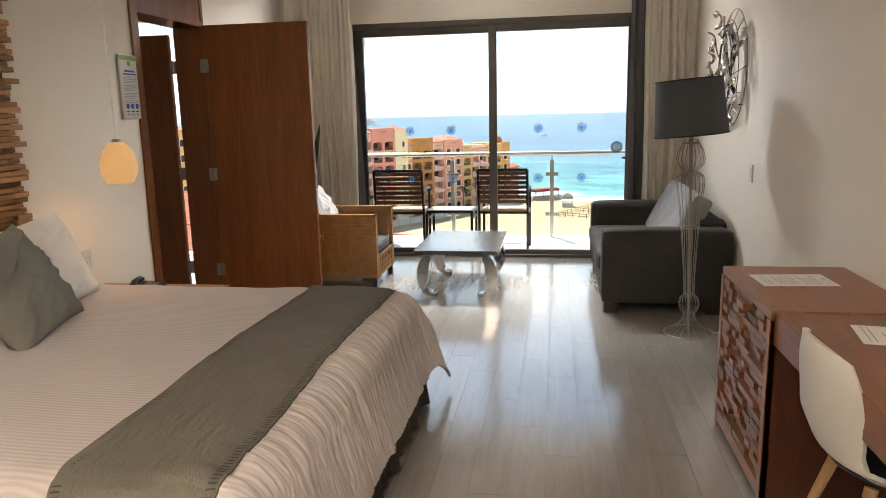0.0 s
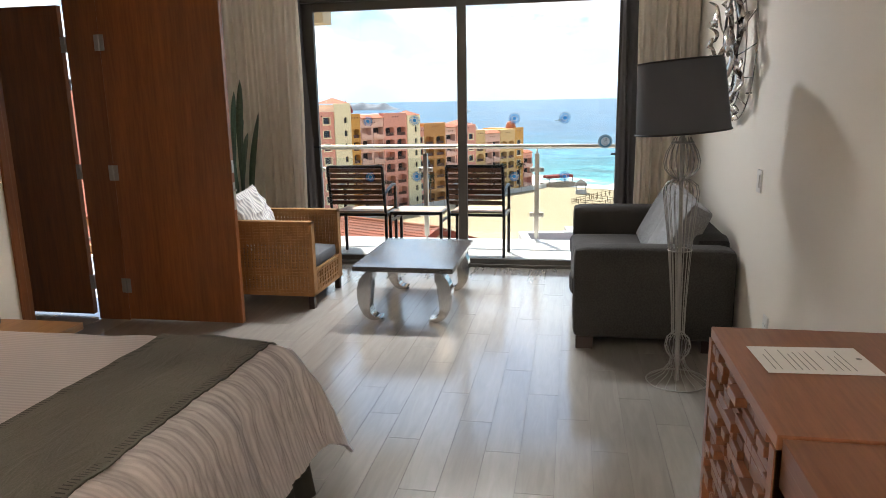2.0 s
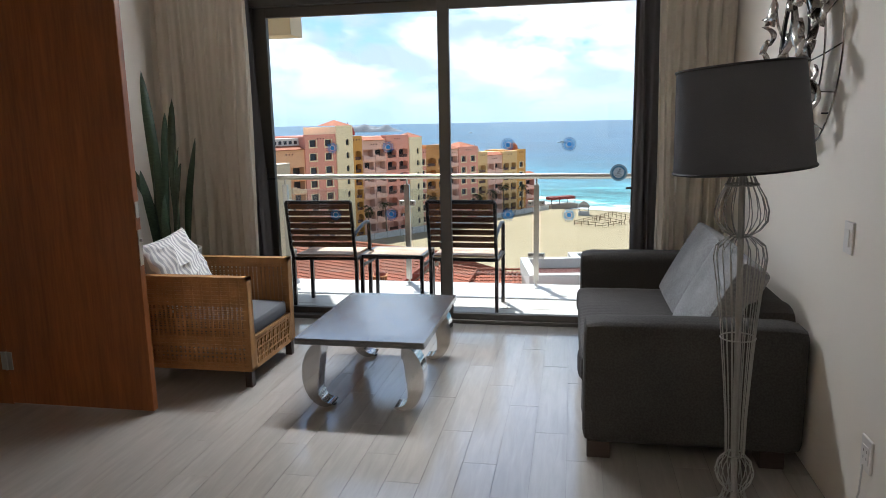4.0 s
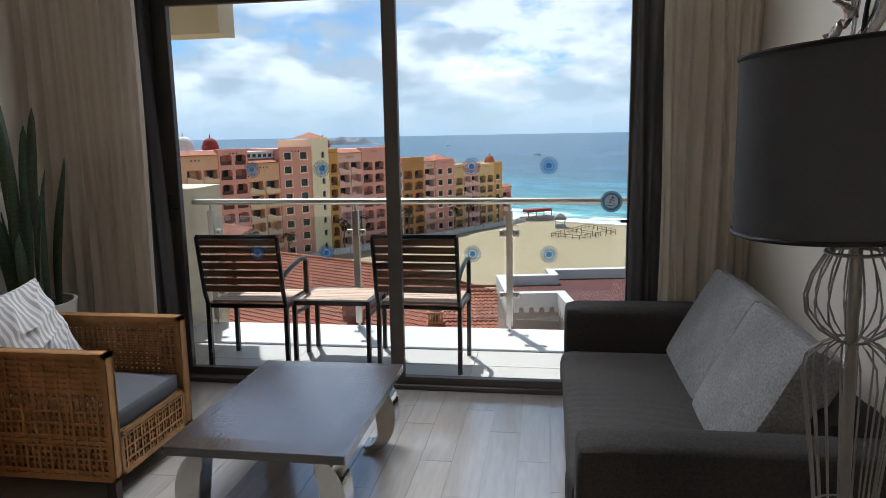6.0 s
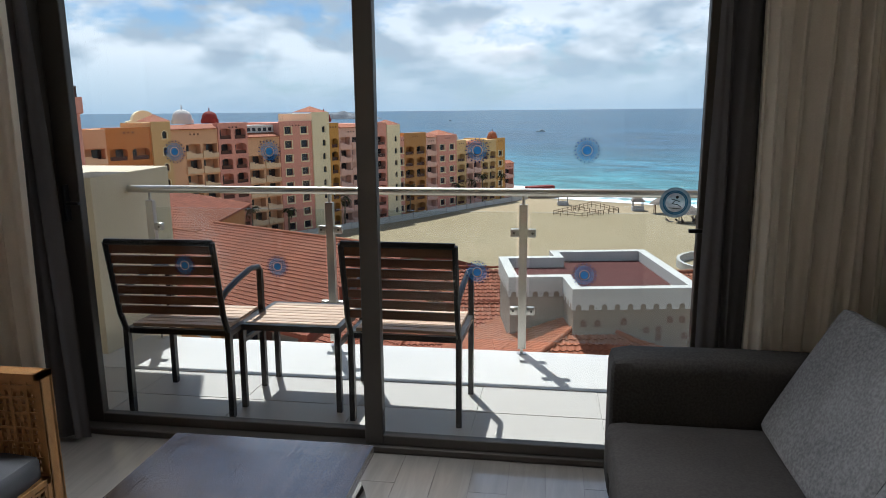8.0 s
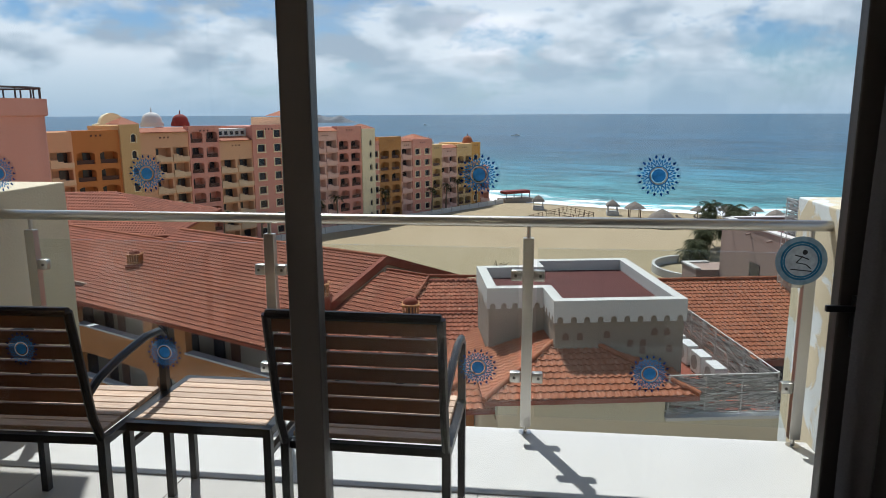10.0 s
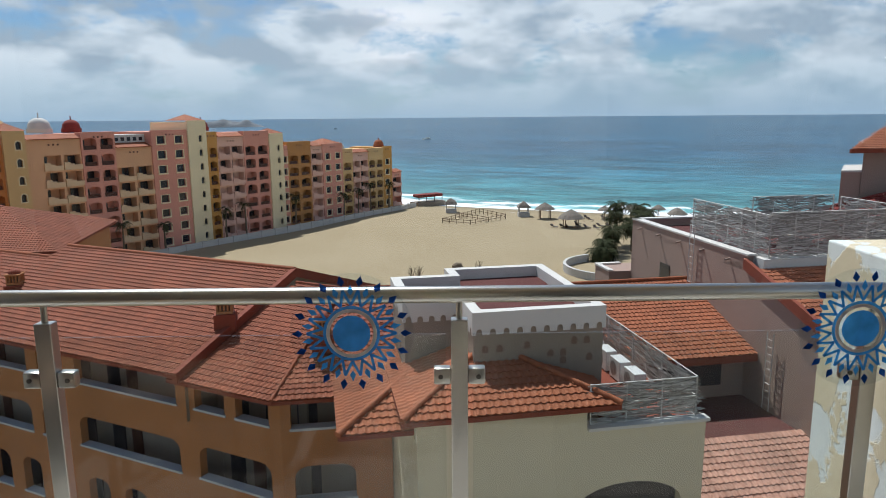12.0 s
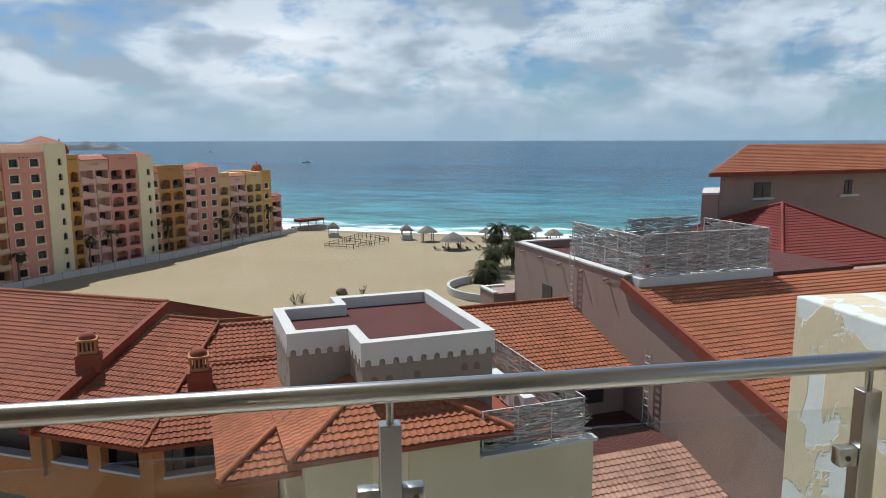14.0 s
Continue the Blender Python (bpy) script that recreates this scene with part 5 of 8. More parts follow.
def loggia_front(parent, p, q, ztop, zbot, holes, back_depth=1.5):
    """A wall from p to q with loggia openings (x0, z0, x1, z1) in it, a shaded wall behind, and sills."""
    d = (q - p).normalized()
    ang = math.atan2(d.y, d.x)
    m = Matrix.Translation((p.x, p.y, zbot)) @ Matrix.Rotation(ang, 4, "Z")
    length = (q - p).length
    bm = bmesh.new()
    wall_holes(bm, length, ztop - zbot, holes, 0.35)
    w = part("wall", placed(bm, m), M["orange_wall"], parent)
    part("inner_wall", placed(bx(0, back_depth, 0, length, back_depth + 0.1, ztop - zbot), m), M["tower_wall"], parent)
    zs = sorted({h[1] for h in holes})
    for z in zs:
        part("loggia_floor", placed(bx(0, 0.36, z - 1.15, length, back_depth, z - 0.95), m), M["tower_wall"], parent)
    for h in holes:
        part("sill", placed(bx(h[0] - 0.05, -0.06, h[1] - 0.06, h[2] + 0.05, 0.38, h[1] + 0.03), m), M["sill"], w)
        wd = h[2] - h[0]
        for o, dw, mk in ((0.15, 0.75, "pane_dark"), (1.35, 0.6, "desk_dark"), (wd - 0.9, 0.7, "pane_dark")):
            if o + dw < wd and (o < 1 or wd > 2.4):
                part("loggia_door", placed(bx(h[0] + o, back_depth - 0.05, h[1] - 0.9, h[0] + o + dw, back_depth - 0.002, h[3] - 0.1), m), M[mk], w)
        if h[3] < 10:
            bm = bmesh.new()
            cr = min(0.55, wd * 0.4)
            for sgn, ex in ((1, h[0]), (-1, h[2])):
                arc = [(ex, h[3] - cr * 0.8)] + [(ex + sgn * cr * (1 - math.cos(math.pi / 2 * t / 6)), h[3] - cr * 0.8 * (1 - math.sin(math.pi / 2 * t / 6))) for t in range(1, 7)] + [(ex, h[3])]
                fa2, fb2 = [bm.verts.new((x, 0.001, z)) for x, z in arc], [bm.verts.new((x, 0.349, z)) for x, z in arc]
                bm.faces.new(fa2)
                bm.faces.new(fb2[::-1])
                for q in range(len(arc)):
                    bm.faces.new((fa2[q - 1], fa2[q], fb2[q], fb2[q - 1]))
            part("arch_corner", placed(bm, m), M["orange_wall"], w)
    return w


ZB = -20.0
FA0, FA1 = A1 + U1 * 0.75 - E1 * 16.0, A0 + U1 * 0.75 - E1 * 0.1
la = (FA1 - FA0).length
wide = [(la - 0.72 - 8.9 * k - 5.75, zt - ht, la - 0.72 - 8.9 * k, zt) for k in range(3) for zt, ht in ((11.75, 1.2), (9.05, 1.35))]
narrow = [(la - 8.9 - 8.9 * k, zt - ht, la - 7.25 - 8.9 * k, zt) for k in range(3) for zt, ht in ((11.75, 1.2), (9.05, 1.35))]
low = [(la - 1.9 - 2.2 * k, 4.6, la - 0.6 - 2.2 * k, 6.3) for k in range(12)]
loggia_front(lw, FA0, FA1, -7.8, ZB, wide + narrow + low)
FB1 = Vector((-0.35, 31.55))
loggia_front(lw, FA1, FB1, -8.1, ZB, [(0.25, 10.55, 1.75, 11.7), (2.3, 10.55, 3.85, 11.7), (0.3, 7.7, 3.85, 9.05), (0.4, 4.6, 1.7, 6.3), (2.4, 4.6, 3.7, 6.3)])
loggia_front(lw, FB1, Vector((3.6, 31.45)), -8.1, ZB, [(0.35, 10.5, 2.6, 11.6), (0.4, 7.7, 2.6, 9.05), (0.6, 4.6, 2.2, 6.3)])
chimney(lw, -2.6, 36.3, -6.5)
chimney(lw, 1.25, 33.5, -6.72)
ck = A1 + U1 * 3.6 + E1 * 1.0
chimney(lw, ck.x, ck.y, -6.75)
# far hipped roof behind on the left
fr = thing("far_wing", "distant wing with a hipped terracotta roof", "building", EXT)
bm = bmesh.new()
prism(bm, [(-38, 60), (-17, 60), (-17, 74), (-38, 74)], -25, -7.6)
part("wall", bm, M["orange_wall"], fr)
tiled(fr, [(-38.6, 59.4, -7.6), (-16.4, 59.4, -7.6), (-23, 67, -5.1), (-32, 67, -5.1)], (0, 1), M["tile_darker"], "front_tiles")
tiled(fr, [(-16.4, 74.6, -7.6), (-16.4, 59.4, -7.6), (-23, 67, -5.1), (-23, 67.2, -5.1)][::-1][2:] + [(-23, 67, -5.1), (-23, 67.2, -5.1)], (-1, 0), M["tile_darker"], "side_tiles")

# ---------------------------------------------------------------- the right wing
rw = thing("hotel_wing", "rose-grey stucco hotel wing with stepped terracotta roofs", "building", EXT)
bm = bmesh.new()
U0 = 18.65
# side wall, its top follows the flat parapet and then the falling roof
prof = [(22.0, -13.5), (22.0, -8.05), (33.3, -4.66), (44.0, -4.55), (44.0, -25), (22.0, -25)]
for x in (U0, U0 + 0.4):
    bm.faces.new([bm.verts.new((x, y, z)) for y, z in prof])
box(bm, U0, 33.3, -5.0, U0 + 0.35, 44.0, -4.36)
box(bm, U0, 43.7, -25, 32, 44.0, -4.36)
box(bm, U0 - 1.3, 44.0, -25, U0 + 4, 46.0, -7.3)
part("wall", bm, M["pink_wall"], rw)
part("coping", bx(U0 - 0.05, 33.2, -4.36, U0 + 0.4, 44.05, -4.28), M["cap"], rw)
part("coping", bx(U0 - 0.05, 43.65, -4.36, 31, 44.05, -4.28), M["cap"], rw)
part("coping", bx(U0 - 1.35, 45.75, -7.3, U0 + 0.2, 46.05, -7.2), M["cap"], rw)
part("coping", bx(U0 - 1.35, 44.0, -7.3, U0 - 1.05, 45.75, -7.2), M["cap"], rw)
part("flat_roof", bx(U0 + 0.4, 33.3, -5.0, 32, 43.7, -4.75), M["roof_red"], rw)
wn1 = part("window", bx(U0 - 0.03, 39.6, -7.6, U0 + 0.02, 40.6, -6.1), M["pane_dark"], rw)
part("sill", bx(U0 - 0.1, 39.5, -7.7, U0, 40.7, -7.6), M["cap"], wn1)
for i in range(5):
    v = 34.5 + i * 2.1
    part("spout", cy((U0 - 0.25, v, -4.75), (U0, v, -4.7), 0.05, n=8), M["pink_wall"], rw)


def ladder(parent, u, v, z0, z1):
    bm = bmesh.new()
    for s in (-0.2, 0.2):
        tube(bm, [(u, v + s, z0), (u, v + s, z1)], 0.02, 4)
    z = z0 + 0.2
    while z < z1:
        tube(bm, [(u, v - 0.2, z), (u, v + 0.2, z)], 0.014, 4)
        z += 0.3
    part("ladder", bm, M["cap"], parent, "white steel wall ladder")


ladder(rw, U0 - 0.15, 37.4, -6.6, -3.7)
ladder(rw, U0 - 0.15, 31.2, -10.2, -7.0)
tiled(rw, [(U0 - 0.1, 22.0, -8.0), (40, 22.0, -8.0), (40, 32.6, -4.764), (U0 - 0.1, 32.6, -4.764)], (0, 1), M["tile"], "main_tiles")
bm = bmesh.new()
vs = [(22.0, -8.35), (33.3, -4.9), (33.3, -4.45), (22.0, -7.9)]
for x in (U0 - 0.16, U0 + 0.02):
    bm.faces.new([bm.verts.new((x, y, z)) for y, z in vs])
f = [[bm.verts.new((x, y, z)) for y, z in vs] for x in (U0 - 0.16, U0 + 0.02)]
for i in range(4):
    bm.faces.new((f[0][i - 1], f[0][i], f[1][i], f[1][i - 1]))
part("verge", bm, M["tile_trim"], rw)
part("screen_base", bx(U0 + 0.3, 32.6, -4.9, 26.2, 33.5, -4.4), M["cap"], rw)
lattice(rw, (19.25, 32.75), (19.25, 38.7), -4.4, -2.6, 7)
lattice(rw, (19.25, 32.75), (25.9, 32.75), -4.4, -2.5, 8)
lattice(rw, (25.9, 32.75), (25.9, 37.0), -4.4, -2.5, 9)
lattice(rw, (21.6, 37.5), (25.9, 37.5), -4.4, -2.45, 10)
# hipped red roof behind the screens
HZ = -5.6
HP = (37.1, 43.0, HZ + 2.9)
tiled(rw, [(31.2, 36.9, HZ), (43.2, 36.9, HZ), HP, (37.0, 43.0, HZ + 2.9)], (0, 1), M["tile_red"], "hip_tiles")
tiled(rw, [(31.2, 49.1, HZ), (31.2, 36.9, HZ), HP, (37.1, 43.1, HZ + 2.9)], (1, 0), M["tile_red"], "hip_tiles")
tiled(rw, [(43.2, 36.9, HZ), (43.2, 49.1, HZ), HP, (37.1, 43.1, HZ + 2.9)], (-1, 0), M["tile_red"], "hip_tiles")
for e in ((31.2, 36.9), (43.2, 36.9), (31.2, 49.1)):
    ridge(rw, (*e, HZ + 0.05), (HP[0], HP[1], HP[2] + 0.06), 0.1, M["tile_red"])
bm = bmesh.new()
box(bm, 31.8, 37.5, -12, 42.6, 48.5, HZ - 0.15)
box(bm, 32.0, 33.3, -12, 50, 37.5, -5.7)
part("wall", bm, M["pink_wall"], rw)
# the upper storey behind
bm = bmesh.new()
prism(bm, [(34.7, 46.0), (62, 46.0), (62, 56), (43.6, 56)], -12, -0.75)
prism(bm, [(33.5, 46.3), (34.7, 46.05), (38.4, 50.2), (37.2, 50.4)], -12, -2.25)
part("upper_wall", bm, M["pink_wall"], rw)
bm = bmesh.new()
prism(bm, [(33.4, 46.2), (34.7, 46.0), (38.4, 50.2), (37.1, 50.4)], -2.25, -2.13)
part("coping", bm, M["cap"], rw)
tiled(rw, [(32.9, 44.9, -0.75), (63, 44.9, -0.75), (58, 50, 0.95), (40.5, 50, 0.95)], (0, 1), M["tile"], "upper_tiles")
part("fascia", bx(32.9, 44.9, -1.0, 63, 45.05, -0.75), M["tile_trim"], rw)
bm = bmesh.new()
prism(bm, [(32.9, 45.06), (63, 45.06), (63, 56), (43.0, 56)], -0.98, -0.86)
part("eave_board", bm, M["tile_trim"], rw)
for u in (38.3, 46.2):
    w = part("window", bx(u - 0.7 if u < 40 else u - 0.35, 45.94, -2.55, u + 0.7 if u < 40 else u + 0.35, 46.02, -1.5), M["pane_dark"], rw)
    part("sill", bx(u - 0.95, 45.8, -2.7, u + 0.95, 46.0, -2.55), M["cap"], w)
    part("mullion", bx(u - 0.03, 45.91, -2.55, u + 0.03, 45.94, -1.5), M["black_metal"], w)
# roof between the tower and the side wall, the recess below it, and the low roof
mr = thing("link_roof", "terracotta link roof between the tower and the wing", "building", EXT)
tiled(mr, [(11.0, 32.1, -8.2), (U0, 32.1, -8.2), (U0, 38.0, -6.4), (11.0, 38.0, -6.4)], (0, 1), M["tile"], "tiles")
ridge(mr, (11.0, 38.0, -6.36), (U0, 38.0, -6.36), 0.1)
part("wall", bx(11.0, 33.0, -14, U0, 33.3, -8.3), M["pink_wall"], mr)
part("fascia", bx(11.0, 32.1, -8.5, U0, 32.3, -8.25), M["tile_trim"], mr)
part("window", bx(13.2, 32.94, -9.75, 17.6, 33.0, -8.7), M["pane_dark"], mr)
part("terrace", bx(12.2, 29.0, -10.5, U0, 33.0, -10.3), M["roof_red"], mr)
tiled(mr, [(12.2, 21.5, -12.75), (U0, 21.5, -12.75), (U0, 29.1, -10.2), (12.2, 29.1, -10.2)], (0, 1), M["tile_pale"], "low_tiles")

# ---------------------------------------------------------------- the long apartment house by the beach
FAR = Matrix.Translation((-11.7 - 0.532 * 120, 218.6 - 0.847 * 120, -25.0)) @ Matrix.Rotation(math.atan2(0.847, 0.532), 4, "Z")
ap = thing("apartment_building", "long eight-storey apartment house in pink, ochre and cream", "building", FAR)
COL = {"peach": (0.6, 0.34, 0.19), "pink": (0.58, 0.26, 0.19), "rose": (0.6, 0.37, 0.29), "ochre": (0.5, 0.25, 0.06), "orange": (0.47, 0.18, 0.05), "brown": (0.4, 0.19, 0.06), "cream": (0.72, 0.6, 0.38), "yellow": (0.55, 0.36, 0.16), "sand": (0.62, 0.44, 0.27)}
FM = {k: mottled(k + "_facade", tuple(min(0.78, 1.1 * x) for x in c), 0.9, vary=0.06, big=0.2, fine=3, bump=0) for k, c in COL.items()}
PITCH = 2.92


def flat_pane(w, h):
    return finish(bx(-w / 2, 0, 0, w / 2, 0.05, h), "pane", M["pane_dark"])


PANES = {}


def opening(parent, x, y, z, w, h):
    key = (round(w, 2), round(h, 2))
    if key not in PANES:
        PANES[key] = flat_pane(w, h)
    share("window_pane", PANES[key], parent, Matrix.Translation((x, y, z)))


PARA = {}


def shared_piece(key, build, name, mat):
    if key not in PARA:
        b = bmesh.new()
        build(b)
        PARA[key] = finish(b, name, mat)
    return PARA[key]


def stepped_parapet(b, hw):
    """A balcony front whose top steps down in two stages to the open side."""
    box(b, -hw, -0.35, -0.35, hw, 0.12, 0.5)
    box(b, -hw, -0.35, 0.5, hw * 0.1, 0.12, 0.72)
    box(b, -hw, -0.35, 0.72, -hw * 0.35, 0.12, 1.0)


def arch_pieces(b, hw, spring, rise, y):
    """The two spandrels that turn a square hole into a round-headed one."""
    for sgn in (-1, 1):
        pts = [(sgn * hw, spring + rise), (sgn * hw, spring)] + [(sgn * hw * math.cos(math.pi / 2 * t / 8), spring + rise * math.sin(math.pi / 2 * t / 8)) for t in range(1, 9)]
        f, g = [b.verts.new((px, y, pz)) for px, pz in pts], [b.verts.new((px, y + 0.2, pz)) for px, pz in pts]
        b.faces.new(f)
        b.faces.new(g[::-1])
        for k in range(len(pts)):
            b.faces.new((f[k - 1], f[k], g[k], g[k - 1]))


def surround(b, hw, hh, w=0.2):
    """A raised plaster frame round a window, with its sill."""
    box(b, -hw - w, -0.07, -0.02, -hw, 0.1, hh + w * 0.5)
    box(b, hw, -0.07, -0.02, hw + w, 0.1, hh + w * 0.5)
    box(b, -hw, -0.07, hh, hw, 0.1, hh + w * 0.5)
    box(b, -hw - w * 1.2, -0.16, -0.28, hw + w * 1.2, 0.1, -0.02)


def round_surround(b, r, spring):
    """A raised band round a small arched window."""
    pts = [(-r, 0.0), (-r, spring)] + [(-r * math.cos(math.pi * t / 10), spring + r * math.sin(math.pi * t / 10)) for t in range(1, 10)] + [(r, spring), (r, 0.0)]
    k = (r + 0.16) / r
    ins = [b.verts.new((x, -0.05, z)) for x, z in pts]
    out = [b.verts.new((x * k, -0.05, z if z <= spring else spring + (z - spring) * k)) for x, z in pts]
    for a in range(len(pts) - 1):
        b.faces.new((ins[a], ins[a + 1], out[a + 1], out[a]))
    box(b, -r - 0.2, -0.1, -0.14, r + 0.2, 0.05, 0.0)


def segment(x0, x1, top, col, kind, cols, proud=0.0, depth=12.0, wfrac=0.86, front=None, lead=0.0):
    """One upright strip of the facade; lead: a blank stretch of wall before its openings."""
    bm = bmesh.new()
    w = x1 - x0
    th = 1.7 if kind in ("balcony", "arch") else 0.45
    holes, at = [], []
    nf = int((top - 0.6) / PITCH)
    for k in range(nf):
        for c in range(cols):
            bay = (w - lead) / cols
            cx = lead + bay * (c + 0.5)
            if kind == "balcony":
                hw, z0, hh = bay * wfrac / 2, 0.35 + PITCH * k, 2.25
            elif kind == "arch":
                hw, z0, hh = min(1.55, bay * 0.39), 0.4 + PITCH * k, 2.05
            elif kind == "window":
                hw, z0, hh = min(0.9, bay * 0.3), 0.95 + PITCH * k, 1.45
            else:
                cx = w * 0.66
                hw, z0, hh = 0.45, 1.0 + PITCH * k, 1.35
            holes.append((cx - hw, z0, cx + hw, z0 + hh))
            at.append((cx, z0, hw, hh))
    wall_holes(bm, w, top, holes, th)
    box(bm, 0.0, th + 0.02, 0, w, depth, top - 0.3)
    wl2 = part("wall", placed(bm, Matrix.Translation((x0, -proud, 0))), FM[col], ap)
    rnd = random.Random(int(x0 * 10))
    for cx, z0, hw, hh in at:
        m = Matrix.Translation((x0 + cx, -proud, z0))
        if kind in ("balcony", "arch"):
            pw = hw * rnd.uniform(0.75, 1.0)
            opening(wl2, x0 + cx + rnd.choice((-1, 1)) * (hw - pw / 2) * 0.9, th - 0.12 - proud, z0, pw, hh - 0.2)
        else:
            opening(wl2, x0 + cx, th - 0.12 - proud, z0, hw * 2, hh)
        if kind == "balcony":
            fc = front or ("rose" if col in ("rose", "pink") else "brown" if col == "brown" else "sand")
            share("balcony_parapet", shared_piece(("par", round(hw, 2), fc), lambda b: stepped_parapet(b, hw * 1.1), "balcony_parapet", FM[fc]), wl2, m)
        elif kind == "arch":
            share("arch_head", shared_piece(("arch", round(hw, 2), col), lambda b: arch_pieces(b, hw, 1.6, 0.45, 0.02), "arch_head", FM[col]), wl2, m)
            share("railing", shared_piece(("rail", round(hw, 2)), lambda b: box(b, -hw, 0.3, 0.0, hw, 0.36, 0.7), "railing", M["desk_dark"]), wl2, m)
        elif kind == "window":
            share("window_frame", shared_piece(("frame", round(hw, 2)), lambda b: surround(b, hw, hh), "window_frame", FM["cream"]), wl2, m)
        else:
            share("arch_head", shared_piece(("tower", col), lambda b: arch_pieces(b, hw, 0.9, 0.45, 0.02), "arch_head", FM[col]), wl2, m)
            share("window_frame", shared_piece("tower_frame", lambda b: round_surround(b, 0.45, 0.9), "window_frame", FM["cream"]), wl2, m)
    if kind != "tower":
        for k in range(3):
            share("vent", shared_piece("vent", lambda b: box(b, -0.16, -0.03, -0.16, 0.16, 0.02, 0.16), "vent", M["desk_dark"]), wl2, Matrix.Translation((x0 + w * 0.5 + (k - 1) * 0.8, -proud, top - 0.9)))
    return wl2


def pyramid(x0, x1, y0, y1, z, h):
    bm = bmesh.new()
    o = 0.5
    c = [bm.verts.new(v) for v in ((x0 - o, y0 - o, z), (x1 + o, y0 - o, z), (x1 + o, y1 + o, z), (x0 - o, y1 + o, z))]
    t = bm.verts.new(((x0 + x1) / 2, (y0 + y1) / 2, z + h))
    bm.faces.new(c[::-1])
    for i in range(4):
        bm.faces.new((c[i - 1], c[i], t))
    part("roof", bm, M["tile"], ap, "small pyramid tile roof")


def dome(x, y, z, r, mat):
    bm = bmesh.new()
    lathe(bm, [(r * 1.1, -0.8), (r * 1.1, 0), (r, 0), (r * 0.92, r * 0.45), (r * 0.7, r * 0.78), (r * 0.35, r * 0.97), (0.12, r * 1.02), (0.1, r * 1.4), (0.02, r * 1.5)], 20, (x, y, z))
    part("dome", bm, mat, ap, "small rooftop dome", smooth=True)


segment(-14, 0, 23.4, "peach", "balcony", 3, lead=2.0)
segment(0, 8.0, 23.6, "orange", "arch", 2)
segment(8.0, 11.6, 24.5, "yellow", "tower", 1, 0.5)
segment(11.6, 21.4, 22.9, "peach", "balcony", 2, lead=2.8)
segment(21.4, 28, 24.0, "pink", "arch", 2, 0.25)
segment(28, 35.8, 20.9, "peach", "balcony", 2, 0.0)
segment(35.8, 44.2, 24.0, "pink", "window", 2, 0.3)
segment(44.2, 48.9, 25.8, "cream", "tower", 1, 0.6)
segment(48.9, 52.1, 23.4, "ochre", "arch", 1, 0.0, lead=0.8)
segment(52.1, 59.4, 22.2, "rose", "balcony", 2)
segment(59.4, 67.0, 23.3, "pink", "arch", 2, 0.2)
segment(67.0, 71.4, 22.6, "cream", "tower", 1, 0.5)
segment(71.4, 73.3, 19.6, "pink", "window", 1)
segment(73.3, 81.4, 20.4, "brown", "arch", 2)
segment(81.4, 85.5, 19.0, "rose", "balcony", 1)
segment(85.5, 93.4, 19.5, "pink", "window", 2, 0.3)
segment(93.4, 97.7, 17.8, "yellow", "arch", 1, 0.2)
segment(97.7, 104.6, 16.6, "rose", "balcony", 2)
segment(104.6, 111.5, 17.5, "yellow", "arch", 2, 0.2)
segment(111.5, 116.0, 17.8, "ochre", "window", 1)
segment(116.0, 120.6, 10.0, "pink", "balcony", 1)
pyramid(44.4, 48.7, 0.4, 5.4, 25.8, 1.3)
pyramid(8.2, 11.4, 0, 4, 24.5, 1.3)
pyramid(-12, -4, 3, 9, 23.4, 1.8)
pyramid(67.3, 71.2, 0, 4.5, 22.6, 1.2)
pyramid(87.0, 92.5, 0.5, 6, 19.5, 1.3)


def lean_roof(x0, x1, z):
    """A strip of tiles that leans against the upper wall."""
    bm = bmesh.new()
    lo2 = [bm.verts.new(v) for v in ((x0, -0.5, z), (x1, -0.5, z), (x1, 1.6, z + 0.75), (x0, 1.6, z + 0.75))]
    hi2 = [bm.verts.new(v) for v in ((x0, -0.5, z + 0.14), (x1, -0.5, z + 0.14), (x1, 1.6, z + 0.9), (x0, 1.6, z + 0.9))]
    bm.faces.new(lo2[::-1])
    bm.faces.new(hi2)
    for i in range(4):
        bm.faces.new((lo2[i - 1], lo2[i], hi2[i], hi2[i - 1]))
    part("roof", bm, M["tile"], ap, "narrow lean-to tile roof")


for x0, x1, z in ((11.8, 21.2, 22.9), (28.2, 35.6, 20.9), (52.3, 59.2, 22.2), (81.5, 85.4, 19.0), (97.8, 104.5, 16.6), (116.1, 120.5, 10.0)):
    lean_roof(x0, x1, z)
part("roof_box", bx(28.1, 1.7, 20.9, 35.7, 7, 23.3), M["cap"], ap, "white rooftop box")
for i in range(5):
    opening(ap, 29.6 + i * 1.3, 1.66, 22.1, 0.75, 0.7)
dome(96, 3, 17.8, 1.5, M["cap"])
dome(113.7, 3, 18.2, 1.4, M["tile"])
dome(26, 10, 24.6, 1.6, M["tile_red"])
dome(21, 12, 24.6, 2.0, M["cap"])
dome(58, 12, 24.2, 1.6, M["tile_red"])

bm = bmesh.new()
arch_g = [(-3.4, 0), (3.4, 0), (3.4, 1.2), (2.4, 1.4)] + [(2.3 * math.cos(math.pi * t / 12), 1.4 + 1.9 * math.sin(math.pi * t / 12)) for t in range(1, 12)] + [(-2.4, 1.4), (-3.4, 1.2)]
ga, gb = [bm.verts.new((13.5 + x, 13.0, 23.2 + z)) for x, z in arch_g], [bm.verts.new((13.5 + x, 14.0, 23.2 + z)) for x, z in arch_g]
